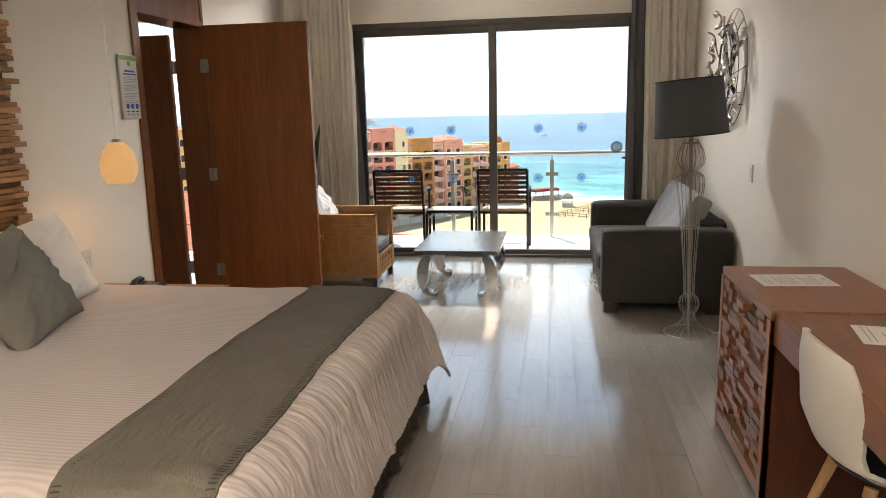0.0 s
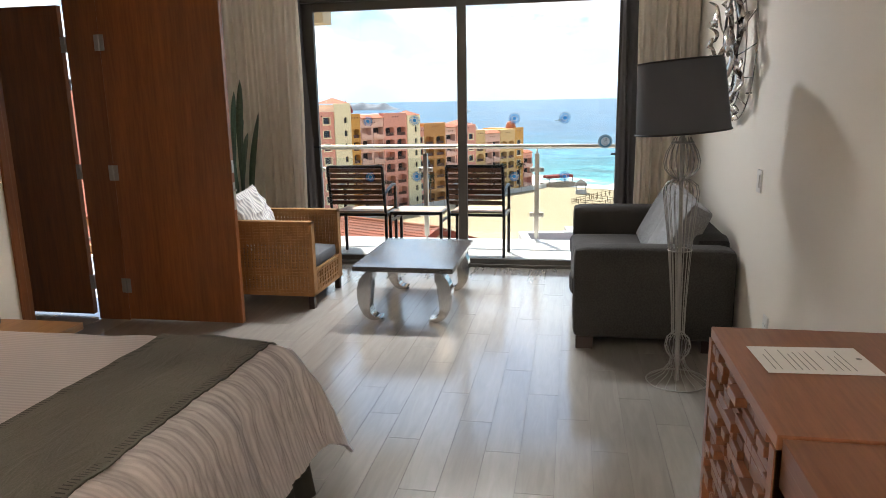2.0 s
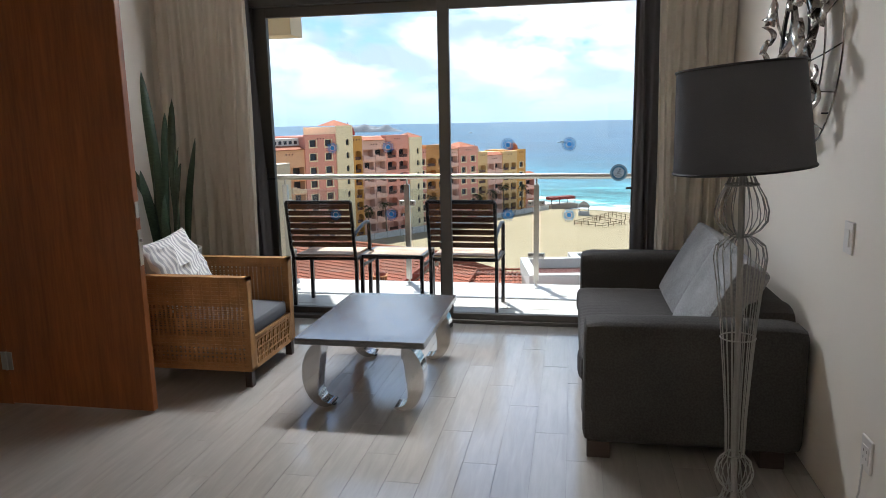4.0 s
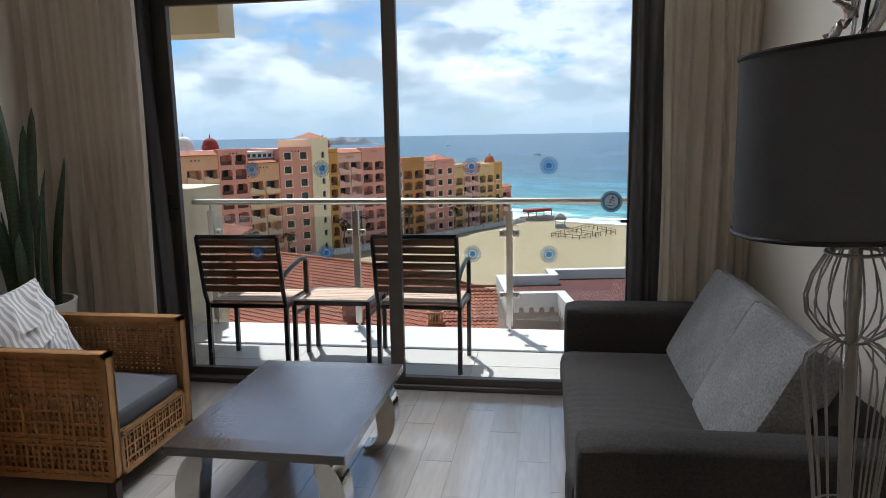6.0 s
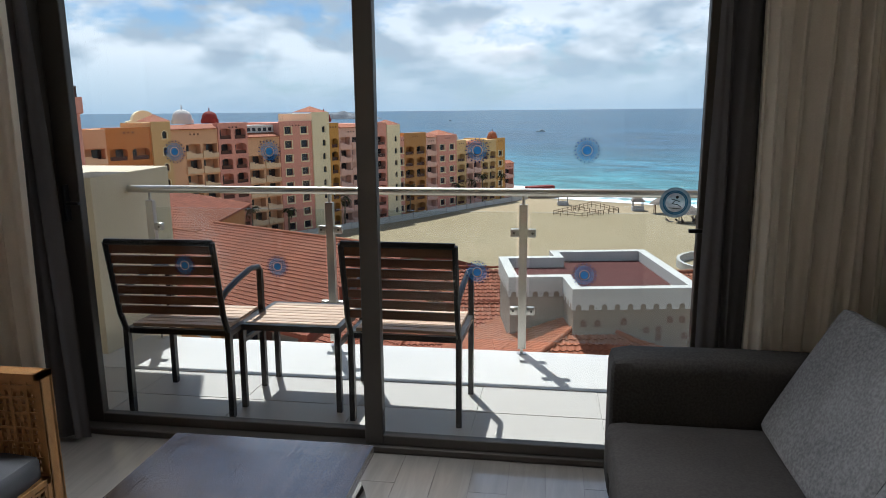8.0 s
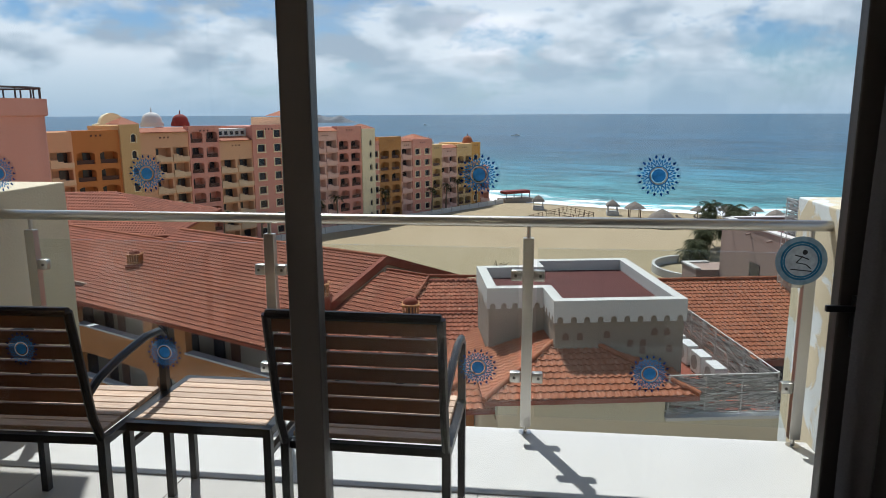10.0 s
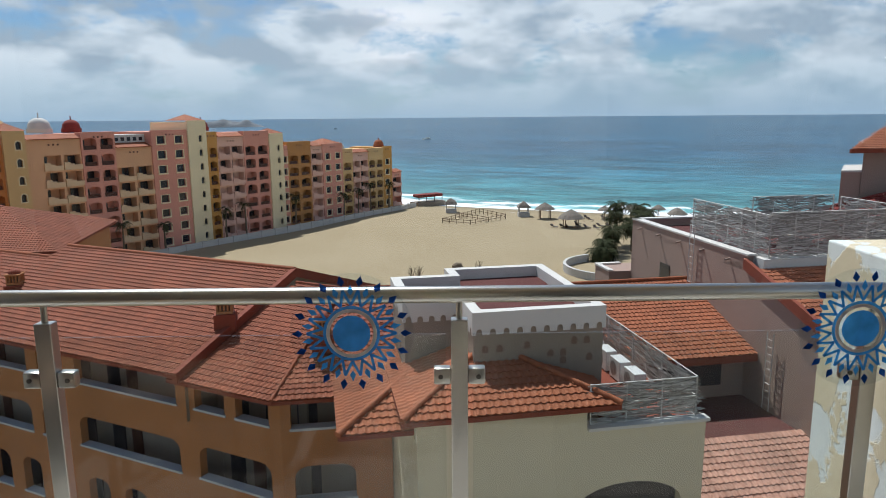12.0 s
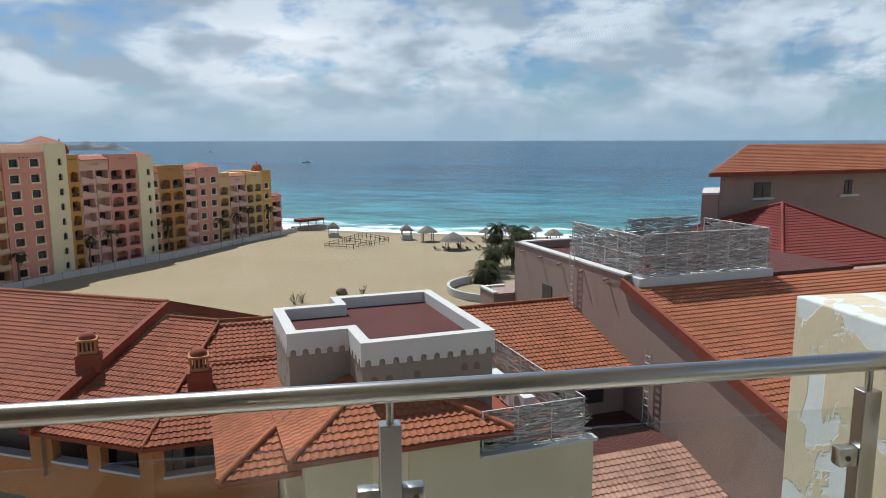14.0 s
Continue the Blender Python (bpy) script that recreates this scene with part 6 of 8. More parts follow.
bm.faces.new(ga)
bm.faces.new(gb[::-1])
for i in range(len(arch_g)):
    bm.faces.new((ga[i - 1], ga[i], gb[i], gb[i - 1]))
part("gable", bm, FM["cream"], ap, "curved rooftop gable")

# a round pink tower house further left
pk = thing("round_tower", "round pink tower house with a roof terrace", "building", Matrix.Translation((-75, 99, -25)))
bm = bmesh.new()
lathe(bm, [(6.5, 0), (6.5, 26), (7.0, 26.2), (7.0, 28.5), (6.6, 28.5), (6.6, 27.6), (0.1, 27.6)], 32)
part("wall", bm, FM["pink"], pk, smooth=True)
bm = bmesh.new()
for i in range(16):
    a = math.pi * 2 * i / 16
    tube(bm, [(6.3 * math.cos(a), 6.3 * math.sin(a), 28.4), (6.3 * math.cos(a), 6.3 * math.sin(a), 30.0)], 0.12, 5)
tube(bm, [(6.3 * math.cos(math.pi * 2 * i / 24), 6.3 * math.sin(math.pi * 2 * i / 24), 30.0) for i in range(24)], 0.15, 5, True)
part("pergola", bm, M["dark_leg"], pk)

# garden wall between the house and the sand
gw = thing("garden_wall", "long low white garden wall beside the sand", "wall", FAR)
bm = bmesh.new()
x = -30.0
while x < 118:
    box(bm, x, -6.0 - 0.02 * x + 1.2, -0.5, x + 4.0, -5.7 - 0.02 * x + 1.2, 1.25 + 0.02 * (118 - x) * 0.1)
    box(bm, x - 0.2, -6.1 - 0.02 * x + 1.2, -0.5, x + 0.2, -5.6 - 0.02 * x + 1.2, 1.5)
    x += 4.0
part("wall", bm, M["white_stucco"], gw)


def palm(m, h, seed, nf=17, size=1.0, label="tall coconut palm with drooping fronds"):
    rnd = random.Random(seed)
    t = thing("palm_tree", label, "tree", m, "palms by the beach")
    bm = bmesh.new()
    lean = rnd.uniform(-0.5, 0.5)
    k = 8
    for i in range(k):
        a, b = i / k, (i + 1) / k
        cyl(bm, (lean * a * a, 0, h * a), (lean * b * b, 0, h * b), 0.24 - 0.1 * a, 0.2 - 0.1 * a, 8)
    part("trunk", bm, M["trunk"], t)
    bm = bmesh.new()
    for i in range(nf):
        a = 2 * math.pi * i / nf + rnd.uniform(-0.2, 0.2)
        el = rnd.uniform(-0.4, 1.1)
        ln = rnd.uniform(1.9, 2.7) * size
        d = Vector((math.cos(a), math.sin(a), 0))
        s = Vector((-d.y, d.x, 0))
        pos, el2 = Vector((lean, 0, h)), el
        prev = pos
        for j in range(9):
            el2 -= 0.2
            nxt = prev + (d * math.cos(el2) + Vector((0, 0, math.sin(el2)))) * ln / 9
            lw3 = 0.5 * size * math.sin(math.pi * (j + 1.2) / 10.5)
            for sg in (-1, 1):
                for q in (0.0, 0.5):
                    c = prev.lerp(nxt, q)
                    tip = c + s * sg * lw3 + (nxt - prev) * 0.9 - Vector((0, 0, lw3 * 0.55))
                    bm.faces.new([bm.verts.new(v) for v in (c, prev.lerp(nxt, q + 0.38), tip)])
            prev = nxt
    part("crown", bm, M["palm"], t)
    return t


for i, (s, off2, h) in enumerate(((110, -3, 7.5), (101, -3.4, 8), (96, -3, 7), (90, -3, 6.5), (72, -3, 7.5), (56, -3.2, 7.5), (50.5, -3, 7), (26, -3, 7), (14, -3, 8), (35, -3, 6))):
    palm(FAR @ Matrix.Translation((120 - s if s > 120 else s, off2, 0)), h, 20 + i)
for i, (x, y, h) in enumerate(((35.7, 148.8, 6.6), (36.6, 151, 8.2), (41.5, 154.8, 7.2), (43, 152, 6.4), (33, 140, 4.5), (30.6, 136, 3), (39, 147, 5.2), (34.5, 144, 4.2), (31.5, 139, 2.5), (28.8, 134.5, 1.6), (30, 133.5, 2), (37.5, 143, 5), (41, 148, 6.5), (62, 92, 16.5), (66, 96, 15.5))):
    palm(Matrix.Translation((x, y, -25)), h, 60 + i, 38, 1.4 if y > 100 else 1.0, "leafy fan palm beside the beach path")


def palapa(x, y, r=1.9, h=2.5, posts=4, base=False):
    p = thing("beach_hut", "thatched beach shelter on posts in the sand", "shelter", Matrix.Translation((x, y, -25)), "shelters on the beach")
    bm = bmesh.new()
    n = 14 if not base else 4
    rings = []
    rnd = random.Random(int(x * 10))
    for rr, zz in ((r, h), (r * 0.7, h + r * 0.28), (r * 0.35, h + r * 0.5), (0.05, h + r * 0.66)):
        rings.append([bm.verts.new((rr * math.cos(2 * math.pi * (j + 0.5) / n) * rnd.uniform(0.95, 1.05), rr * math.sin(2 * math.pi * (j + 0.5) / n), zz - 0.1 * rnd.random())) for j in range(n)])
    for a, b in zip(rings, rings[1:]):
        for j in range(n):
            bm.faces.new((a[j], a[(j + 1) % n], b[(j + 1) % n], b[j]))
    bm.faces.new(rings[0][::-1])
    part("thatch", bm, M["thatch"], p)
    for j in range(posts):
        a = 2 * math.pi * (j + 0.5) / posts if posts > 1 else 0
        q = r * 0.68 if posts > 1 else 0
        part("post", cy((q * math.cos(a), q * math.sin(a), -0.3), (q * math.cos(a), q * math.sin(a), h + 0.1), 0.12, n=8), M["fence_wood"] if not base else M["white_stucco"], p)
    if base:
        part("low_wall", bx(-1.5, -1.5, -0.3, 1.5, 1.5, 0.75), M["white_stucco"], p)


palapa(3.2, 201.9, 2.6, 2.2, 4, True)
palapa(22.4, 193.7, 2.5, 2.2, 4, True)
palapa(27.3, 188.4, 2.7, 2.3)
palapa(31.2, 173.0, 3.2, 2.2)
palapa(42.0, 185.0, 1.9, 2.3, 1)
palapa(49.0, 186.5, 1.9, 2.3, 1)
palapa(56.0, 186.1, 1.9, 2.3, 1)
palapa(68.0, 186.0, 1.9, 2.3, 1)
palapa(59.5, 182.0, 2.6, 1.6, 4)
palapa(76.0, 180.0, 1.9, 2.3, 1)
hut = thing("beach_bar", "low dark red canopy of a beach bar by the wall", "shelter", Matrix.Translation((-3.5, 219.5, -25)) @ Matrix.Rotation(radians(35), 4, "Z"))
part("canopy", bx(-4.5, -1.6, 2.3, 4.5, 1.6, 3.2, bevel=0.3), M["tile_red"], hut)
for i in range(4):
    part("post", bx(-4.2 + i * 2.8, -1.5, -0.3, -4.05 + i * 2.8, -1.3, 2.7), M["dark_leg"], hut)
part("terrace", bx(-5, -2.2, -0.5, 5, 2.2, 0.9), M["tower_wall"], hut)

# sun loungers by the shelters
rnd = random.Random(5)
lg = thing("sun_lounger", "dark sun lounger standing on the sand", "lounger", Matrix.Translation((33.5, 176.5, -24.95)) @ Matrix.Rotation(0.5, 4, "Z"), "loungers on the beach")
part("bed", bx(-0.35, -0.95, 0.28, 0.35, 0.4, 0.36), M["dark_leg"], lg)
bm = bmesh.new()
box(bm, -0.35, 0, 0, 0.35, 0.75, 0.08)
part("backrest", placed(bm, Matrix.Translation((0, 0.4, 0.3)) @ Matrix.Rotation(radians(35), 4, "X")), M["dark_leg"], lg)
for sx in (-0.3, 0.3):
    for sy in (-0.85, 0.5):
        part("leg", bx(sx - 0.03, sy - 0.03, 0, sx + 0.03, sy + 0.03, 0.3), M["dark_leg"], lg)
for i in range(22):
    x = 27 + (i % 8) * 1.9 + rnd.uniform(-0.4, 0.4) if i < 8 else rnd.uniform(36, 66)
    y = 171.5 + rnd.uniform(-1.5, 1.5) if i < 8 else 187 - (x - 36) * 0.12 + rnd.uniform(-6, 0)
    copy_thing(lg, Matrix.Translation((x, y, -24.95)) @ Matrix.Rotation(rnd.uniform(0.2, 0.8), 4, "Z"))

bt1 = motor_boat(Matrix.Translation((-13, 800, -25.3)) @ Matrix.Rotation(1.2, 4, "Z"))
copy_thing(bt1, Matrix.Translation((-200, 1400, -24.4)) @ Matrix.Rotation(-1.0, 4, "Z"))

# the wooden pen on the sand
pen = thing("wooden_pen", "empty weathered wooden fence pen on the sand", "fence")
PEN = [(0.7, 181.6), (10.9, 199.3), (17.1, 188.3), (7.5, 177.6)]
for (xa, ya), (xb, yb) in list(zip(PEN, PEN[1:] + PEN[:1])) + [((5.8, 190.4), (12.3, 182.9))]:
    a, b = Vector((xa, ya, -25)), Vector((xb, yb, -25))
    n = max(2, round((b - a).length / 2.2))
    for i in range(n + 1):
        c = a.lerp(b, i / n)
        part("post", bx(c.x - 0.08, c.y - 0.08, -25.4, c.x + 0.08, c.y + 0.08, -23.75), M["fence_wood"], pen)
    for z in (0.5, 1.1):
        bm = bmesh.new()
        tube(bm, [a + Vector((0, 0, z)), b + Vector((0, 0, z))], 0.07, 5)
        part("bar", bm, M["fence_wood"], pen)

# curved white path wall by the palms, a rock and bare shrubs
bm = bmesh.new()
arc = [(30.5 + 9 * math.cos(a), 126 + 9 * math.sin(a)) for a in [math.pi * (0.62 + 0.75 * i / 24) for i in range(25)]]
for (xa, ya), (xb, yb) in zip(arc, arc[1:]):
    d = Vector((xb - xa, yb - ya, 0)).normalized()
    s2 = Vector((-d.y, d.x, 0)) * 0.25
    lo2 = [bm.verts.new((xa + s * s2.x, ya + s * s2.y, -25.4)) for s in (-1, 1)] + [bm.verts.new((xb + s * s2.x, yb + s * s2.y, -25.4)) for s in (1, -1)]
    hi2 = [bm.verts.new((v.co.x, v.co.y, -23.9)) for v in lo2]
    bm.faces.new(hi2)
    for i in range(4):
        bm.faces.new((lo2[i - 1], lo2[i], hi2[i], hi2[i - 1]))
cw = tagged(new("path_wall", finish(bm, "path_wall", M["white_stucco"])), "curved low white wall of a beach path", "wall")
bm = bmesh.new()
bmesh.ops.create_icosphere(bm, subdivisions=3, radius=1.0)
for v in bm.verts:
    v.co *= 1 + 0.35 * noise.noise(v.co * 1.3)
    v.co.z *= 0.75
rk = tagged(new("boulder", finish(bm, "boulder", M["trunk"], True)), "brown boulder lying on the sand", "rock")
rk.matrix_basis = Matrix.Translation((3.1, 127.3, -24.5))
for i, (x, y) in enumerate(((-3.5, 122), (6.5, 126), (-4.6, 121))):
    sb = thing("bare_shrub", "leafless grey shrub on the sand", "shrub", Matrix.Translation((x, y, -25)))
    bm = bmesh.new()
    r2 = random.Random(i)
    for j in range(14):
        a, e = r2.uniform(0, 6.28), r2.uniform(0.6, 1.4)
        p1 = Vector((math.cos(a) * math.cos(e), math.sin(a) * math.cos(e), math.sin(e))) * r2.uniform(0.8, 1.7)
        p2 = p1 + Vector((r2.uniform(-0.4, 0.4), r2.uniform(-0.4, 0.4), r2.uniform(0.2, 0.6)))
        tube(bm, [(0, 0, -0.1), p1 * 0.6, p1, p2], 0.035, 4)
    part("branches", bm, M["trunk"], sb)

# ---------------------------------------------------------------- bed
BX0, BX1, BY0, BY1, BZ1 = -2.58, -0.805, 2.60, 4.455, 0.585
bed = thing("bed", "king-size bed with white linen and a dark pleated skirt", "bed")
part("mattress", bx(BX0, BY0 + 0.06, 0.30, BX1 - 0.02, BY1 - 0.06, 0.55, bevel=0.05, seg=3), M["pillow"], bed, smooth=True)
part("base", bx(BX0, BY0 + 0.10, 0.02, BX1 - 0.06, BY1 - 0.10, 0.30), M["skirt"], bed)
bm = bmesh.new()


def skirt_fn(u, v):
    per = [(BX0, BY1 - 0.02), (BX1 + 0.10, BY1 - 0.02), (BX1 + 0.10, BY0 + 0.02), (BX0, BY0 + 0.02)]
    ls = [BX1 + 0.1 - BX0, BY1 - BY0 - 0.04, BX1 + 0.1 - BX0]
    d = u * sum(ls)
    for i, l in enumerate(ls):
        if d <= l or i == 2:
            a, b = Vector(per[i]), Vector(per[i + 1])
            t = (b - a).normalized()
            nrm = Vector((-t.y, t.x))
            p = a + t * d
            w = 0.016 * math.sin(d * 46) + 0.01 * math.sin(d * 19 + 1)
            p = p + nrm * (w * (1.2 - v) + 0.03 * (1 - v))
            return Vector((p.x, p.y, 0.012 + 0.36 * v))
        d -= l


sheet(bm, skirt_fn, 360, 5)
part("skirt", bm, M["skirt"], bed, "dark grey pleated bed skirt", smooth=True)


def cover(x, y, lift=0.0, rough=1.0):
    """The duvet's surface: flat on top, rounded over the edges, hanging at the foot and the sides; x, y measured along the cloth."""
    dx = max(0.0, x - BX1)
    dy = max(0.0, y - BY1) - max(0.0, BY0 - y)
    d = math.hypot(dx, dy)
    px, py, pz = min(x, BX1), min(max(y, BY0), BY1), BZ1
    ed = min(max((x - (BX1 - 0.22)) / 0.3, 0), 1)
    pz -= 0.035 * ed * ed
    if d > 0:
        r = 0.09
        if d < r * 1.57:
            out, down = r * math.sin(d / r), r * (1 - math.cos(d / r))
        else:
            out, down = r + 0.28 * (d - r * 1.57), r + 0.93 * (d - r * 1.57)
        ex, ey = dx / d, dy / d
        corner = abs(ex * ey) * 2
        out += 0.2 * corner * d
        px, py, pz = px + ex * out, py + ey * out, pz - down
    soft = 0.010 * noise.noise(Vector((x * 2.0, y * 2.4, 0)))
    wr = 0.0
    if x > BX1 - 0.25:
        k = min(1.0, (x - BX1 + 0.25) / 0.25)
        wr = k * rough * (0.014 * noise.noise(Vector((x * 2.6, y * 12.0, 1.0))) + (0.012 * (1 - 2 * abs(noise.noise(Vector((x * 3.0 + y * 2, y * 17.0, 2.0)))))) * max(0.0, 1 - max(0.0, dx - 0.15) / 0.28) + 0.006 * noise.noise(Vector((x * 12.0, y * 60.0 + x * 9, 3.0))))
    if abs(dy) > 0:
        wr += 0.02 * math.sin(x * 17 + 1.3 * math.sin(x * 5)) * min(1, abs(dy) / 0.2)
    nx = 1.0 if dx > 0.06 else 0.0
    return Vector((px + (wr + lift) * nx, py + ((wr + lift) * (1 if dy > 0 else -1) if abs(dy) > 0.06 and not nx else 0), pz + soft + (wr + lift) * (1 - nx)))


bm = bmesh.new()
g = sheet(bm, lambda u, v: cover(BX0 + (BX1 + 0.44 - BX0) * u ** 0.8, BY0 - 0.36 + (BY1 - BY0 + 0.72) * v), 130, 380)
part("duvet", bm, M["sheet"], bed, "white duvet with a fine woven stripe", smooth=True, solid=0.012)
bm = bmesh.new()
sheet(bm, lambda u, v: cover(-1.265 + 0.435 * u + 0.012 * math.sin(v * 9), BY0 - 0.3 + (BY1 - BY0 + 0.60) * v, 0.012, 0.5) + Vector((0, 0, 0.004 * noise.noise(Vector((u * 3, v * 14, 5))) + 0.005 * max(0.0, 0.75 - 4 * abs(noise.noise(Vector((u * 1.2, v * 9, 8)))))), ), 26, 260)
runner = thing("bed_runner", "dark grey stitched cloth runner across the foot of the bed", "bed runner")
part("cloth", bm, M["runner"], runner, smooth=True, solid=0.006)
for u0, u1 in ((0.015, 0.07), (0.93, 0.985)):
    bm = bmesh.new()
    for k in range(170):
        v0 = 0.02 + 0.96 * k / 170
        q = []
        for u, v in ((u0, v0), (u1, v0 + 0.0015), (u1, v0 + 0.0032), (u0, v0 + 0.0017)):
            q.append(bm.verts.new(cover(-1.265 + 0.435 * u + 0.012 * math.sin(v * 9), BY0 - 0.3 + (BY1 - BY0 + 0.60) * v, 0.0150, 0.5) + Vector((0, 0, 0.004 * noise.noise(Vector((u * 3, v * 14, 5)))))))
        bm.faces.new(q)
    part("hem_pleats", bm, M["skirt"], runner, "dark ladder-stitched hem")["kind"] = "stuff"


def pillow_mesh(w, h, t, seed=0, ear=0.10):
    bm = bmesh.new()
    n = 40
    for side in (1, -1):
        def fn(u, v):
            a, b = 2 * u - 1, 2 * v - 1
            th = t * max(0.0, (1 - a * a) * (1 - b * b)) ** 0.42
            x = w / 2 * a * (1 - ear * (1 - b * b) * abs(a) ** 3 * 0.9)
            y = h / 2 * b * (1 - ear * (1 - a * a) * abs(b) ** 3 * 0.9)
            wr = 0.014 * noise.noise(Vector((a * 2.2 + seed, b * 2.2, side * 2.0))) * min(1, th / t * 1.5)
            rg = 1 - abs(noise.noise(Vector((a * 1.1 - b * 2.4 + seed, a * 0.8 + b * 0.5 + seed, side))))
            wr += 0.016 * (rg ** 6) * min(1, th / t * 2) + 0.006 * noise.noise(Vector((a * 7 + b * 3, b * 4 - seed, side))) * min(1, th / t * 2)
            return Vector((x, y, side * (th / 2 + wr)))
        sheet(bm, fn, n, n)
    bmesh.ops.remove_doubles(bm, verts=bm.verts, dist=0.0008)
    return bm


def pillow(name, label, m, w, h, t, mat, seed):
    ob = tagged(new(name, finish(pillow_mesh(w, h, t, seed), name, mat, True)), label, "pillow")
    ob.matrix_basis = m
    return ob


def leaning(c, tilt, turn, roll=0.0):
    """The pose of a pillow at c that leans back against the wall on the west."""
    return Matrix.Translation(c) @ Matrix.Rotation(radians(turn), 4, "Z") @ Matrix.Rotation(radians(90 - tilt), 4, "Y") @ Matrix.Rotation(radians(90 + roll), 4, "Z")


pillow("pillow", "plump white pillow leaning on the wooden headboard", leaning((-2.40, 3.93, 0.785), 24, 4, 3), 0.72, 0.46, 0.2, M["pillow"], 1)
pillow("pillow", "white pillow behind the others at the headboard", leaning((-2.47, 3.55, 0.815), 18, 0, -2), 0.7, 0.5, 0.18, M["pillow"], 4)
pillow("pillow", "grey square throw pillow leaning on white pillows", leaning((-2.2, 3.60, 0.785), 30, 6, 8), 0.5, 0.48, 0.17, M["grey_pillow"], 7)

# headboard of stacked wooden blocks
hb = thing("headboard", "wall panel of stacked rough-cut wooden blocks", "headboard")
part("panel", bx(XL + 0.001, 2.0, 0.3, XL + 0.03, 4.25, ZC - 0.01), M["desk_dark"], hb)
rh = random.Random(3)
z = 0.62
near, rest = [], bmesh.new()
BLK = {}
while z < ZC - 0.05:
    hgt = 0.0275
    y = 4.275 - rh.uniform(0, 0.03)
    while y > 2.0:
        ln = rh.choice((0.10, 0.16, 0.22, 0.3))
        dp = rh.choice((0.02, 0.035, 0.055, 0.075))
        if rh.random() > 0.06:
            if y > 3.95:
                key = (ln, dp)
                if key not in BLK:
                    BLK[key] = finish(bx(0, -ln + 0.002, 0.001, dp, 0, hgt - 0.002, bevel=0.002, seg=1), "block", M["block"])
                share("block", BLK[key], hb, Matrix.Translation((XL + 0.03, y, z)))
            else:
                box(rest, XL + 0.03, y - ln + 0.002, z, XL + 0.03 + dp, y, z + hgt - 0.002)
        y -= ln
    z += hgt
part("more_blocks", rest, M["block"], hb)["kind"] = "stuff"

# pendant lamp
pl = thing("pendant_lamp", "lit amber textured-glass pendant lamp on a thin cord", "lamp")
PX, PY = -2.37, 4.62
part("cord", cy((PX, PY, 1.35), (PX, PY, ZC), 0.004, n=6), M["paper"], pl)
part("cap", cy((PX, PY, 1.335), (PX, PY, 1.355), 0.03, 0.02, n=16), M["steel"], pl)


def glow_mat():
    k = Nodes("amber_pendant_glass")
    v = k.n("ShaderNodeTexVoronoi", Scale=95.0)
    k.to(k.coord("Object", (1, 1, 2.2)), v.inputs["Vector"])
    sp = k.n("ShaderNodeSeparateXYZ")
    k.to(k.coord("Object"), sp.inputs[0])
    k.b.inputs["Base Color"].default_value = (0.55, 0.33, 0.12, 1)
    k.to(k.ramp(v.outputs["Distance"], [(0.0, (1.0, 0.4, 0.09)), (0.6, (0.9, 0.56, 0.24))]), k.b.inputs["Emission Color"])
    k.b.inputs["Emission Strength"].default_value = 0.13
    k.bump(v.outputs["Distance"], 0.5, 0.004)
    return k.set(0.3)


bm = bmesh.new()
lathe(bm, [(0.028, 0.0), (0.055, -0.018), (0.083, -0.06), (0.096, -0.11), (0.095, -0.15), (0.084, -0.19), (0.066, -0.222), (0.062, -0.222), (0.078, -0.19), (0.02, -0.05)], 32)
sh = part("shade", bm, glow_mat(), pl, "amber glass shade with a woven relief", smooth=True)
sh.location = (PX, PY, 1.338)
lamp_data = bpy.data.lights.new("bulb", "POINT")
lamp_data.energy, lamp_data.color, lamp_data.shadow_soft_size = 1.0, (1.0, 0.62, 0.3), 0.03
lb = new("bulb", lamp_data)
lb.location = (PX, PY, 1.155)

# notice on the wall, sockets and switch
nt = thing("wall_notice", "framed printed notice with logos and text on the wall", "sign", pose(XL, 5.33, 1.66, 90, 0, 90))
part("board", bx(-0.10, -0.20, 0.002, 0.10, 0.20, 0.016, bevel=0.002, seg=1), M["steel"], nt)
part("sheet", bx(-0.094, -0.193, 0.016, 0.094, 0.193, 0.018), M["grey_paper"], nt)
part("header", bx(-0.094, 0.165, 0.018, 0.094, 0.193, 0.019), M["green_ink"], nt)
part("emblem", cy((0, 0.145, 0.0181), (0, 0.145, 0.019), 0.016, n=20), M["green_ink"], nt)
part("title", bx(-0.05, 0.092, 0.018, 0.05, 0.104, 0.0188), M["blue_ink"], nt)
part("subtitle", bx(-0.07, 0.075, 0.018, 0.07, 0.083, 0.0188), M["blue_ink"], nt)
for i in range(15):
    a, b = 0.058 - i * 0.0105 - 0.006 * (i // 4), (0.0, 0.012, 0.004, 0.05)[i % 4]
    part("text_line", bx(-0.075, a - 0.0022, 0.018, 0.075 - b, a + 0.0022, 0.0186), M["ink"], nt)
for i, c in enumerate((-0.05, 0.0, 0.05)):
    part("logo", cy((c, -0.12, 0.018), (c, -0.12, 0.0188), 0.017, n=20), M["blue_ink"], nt)
    part("logo_text", bx(c - 0.018, -0.155, 0.018, c + 0.018, -0.148, 0.0186), M["blue_ink"], nt)
    part("small_mark", bx(c - 0.012, -0.178, 0.018, c + 0.012, -0.164, 0.0186), M["ink"], nt)


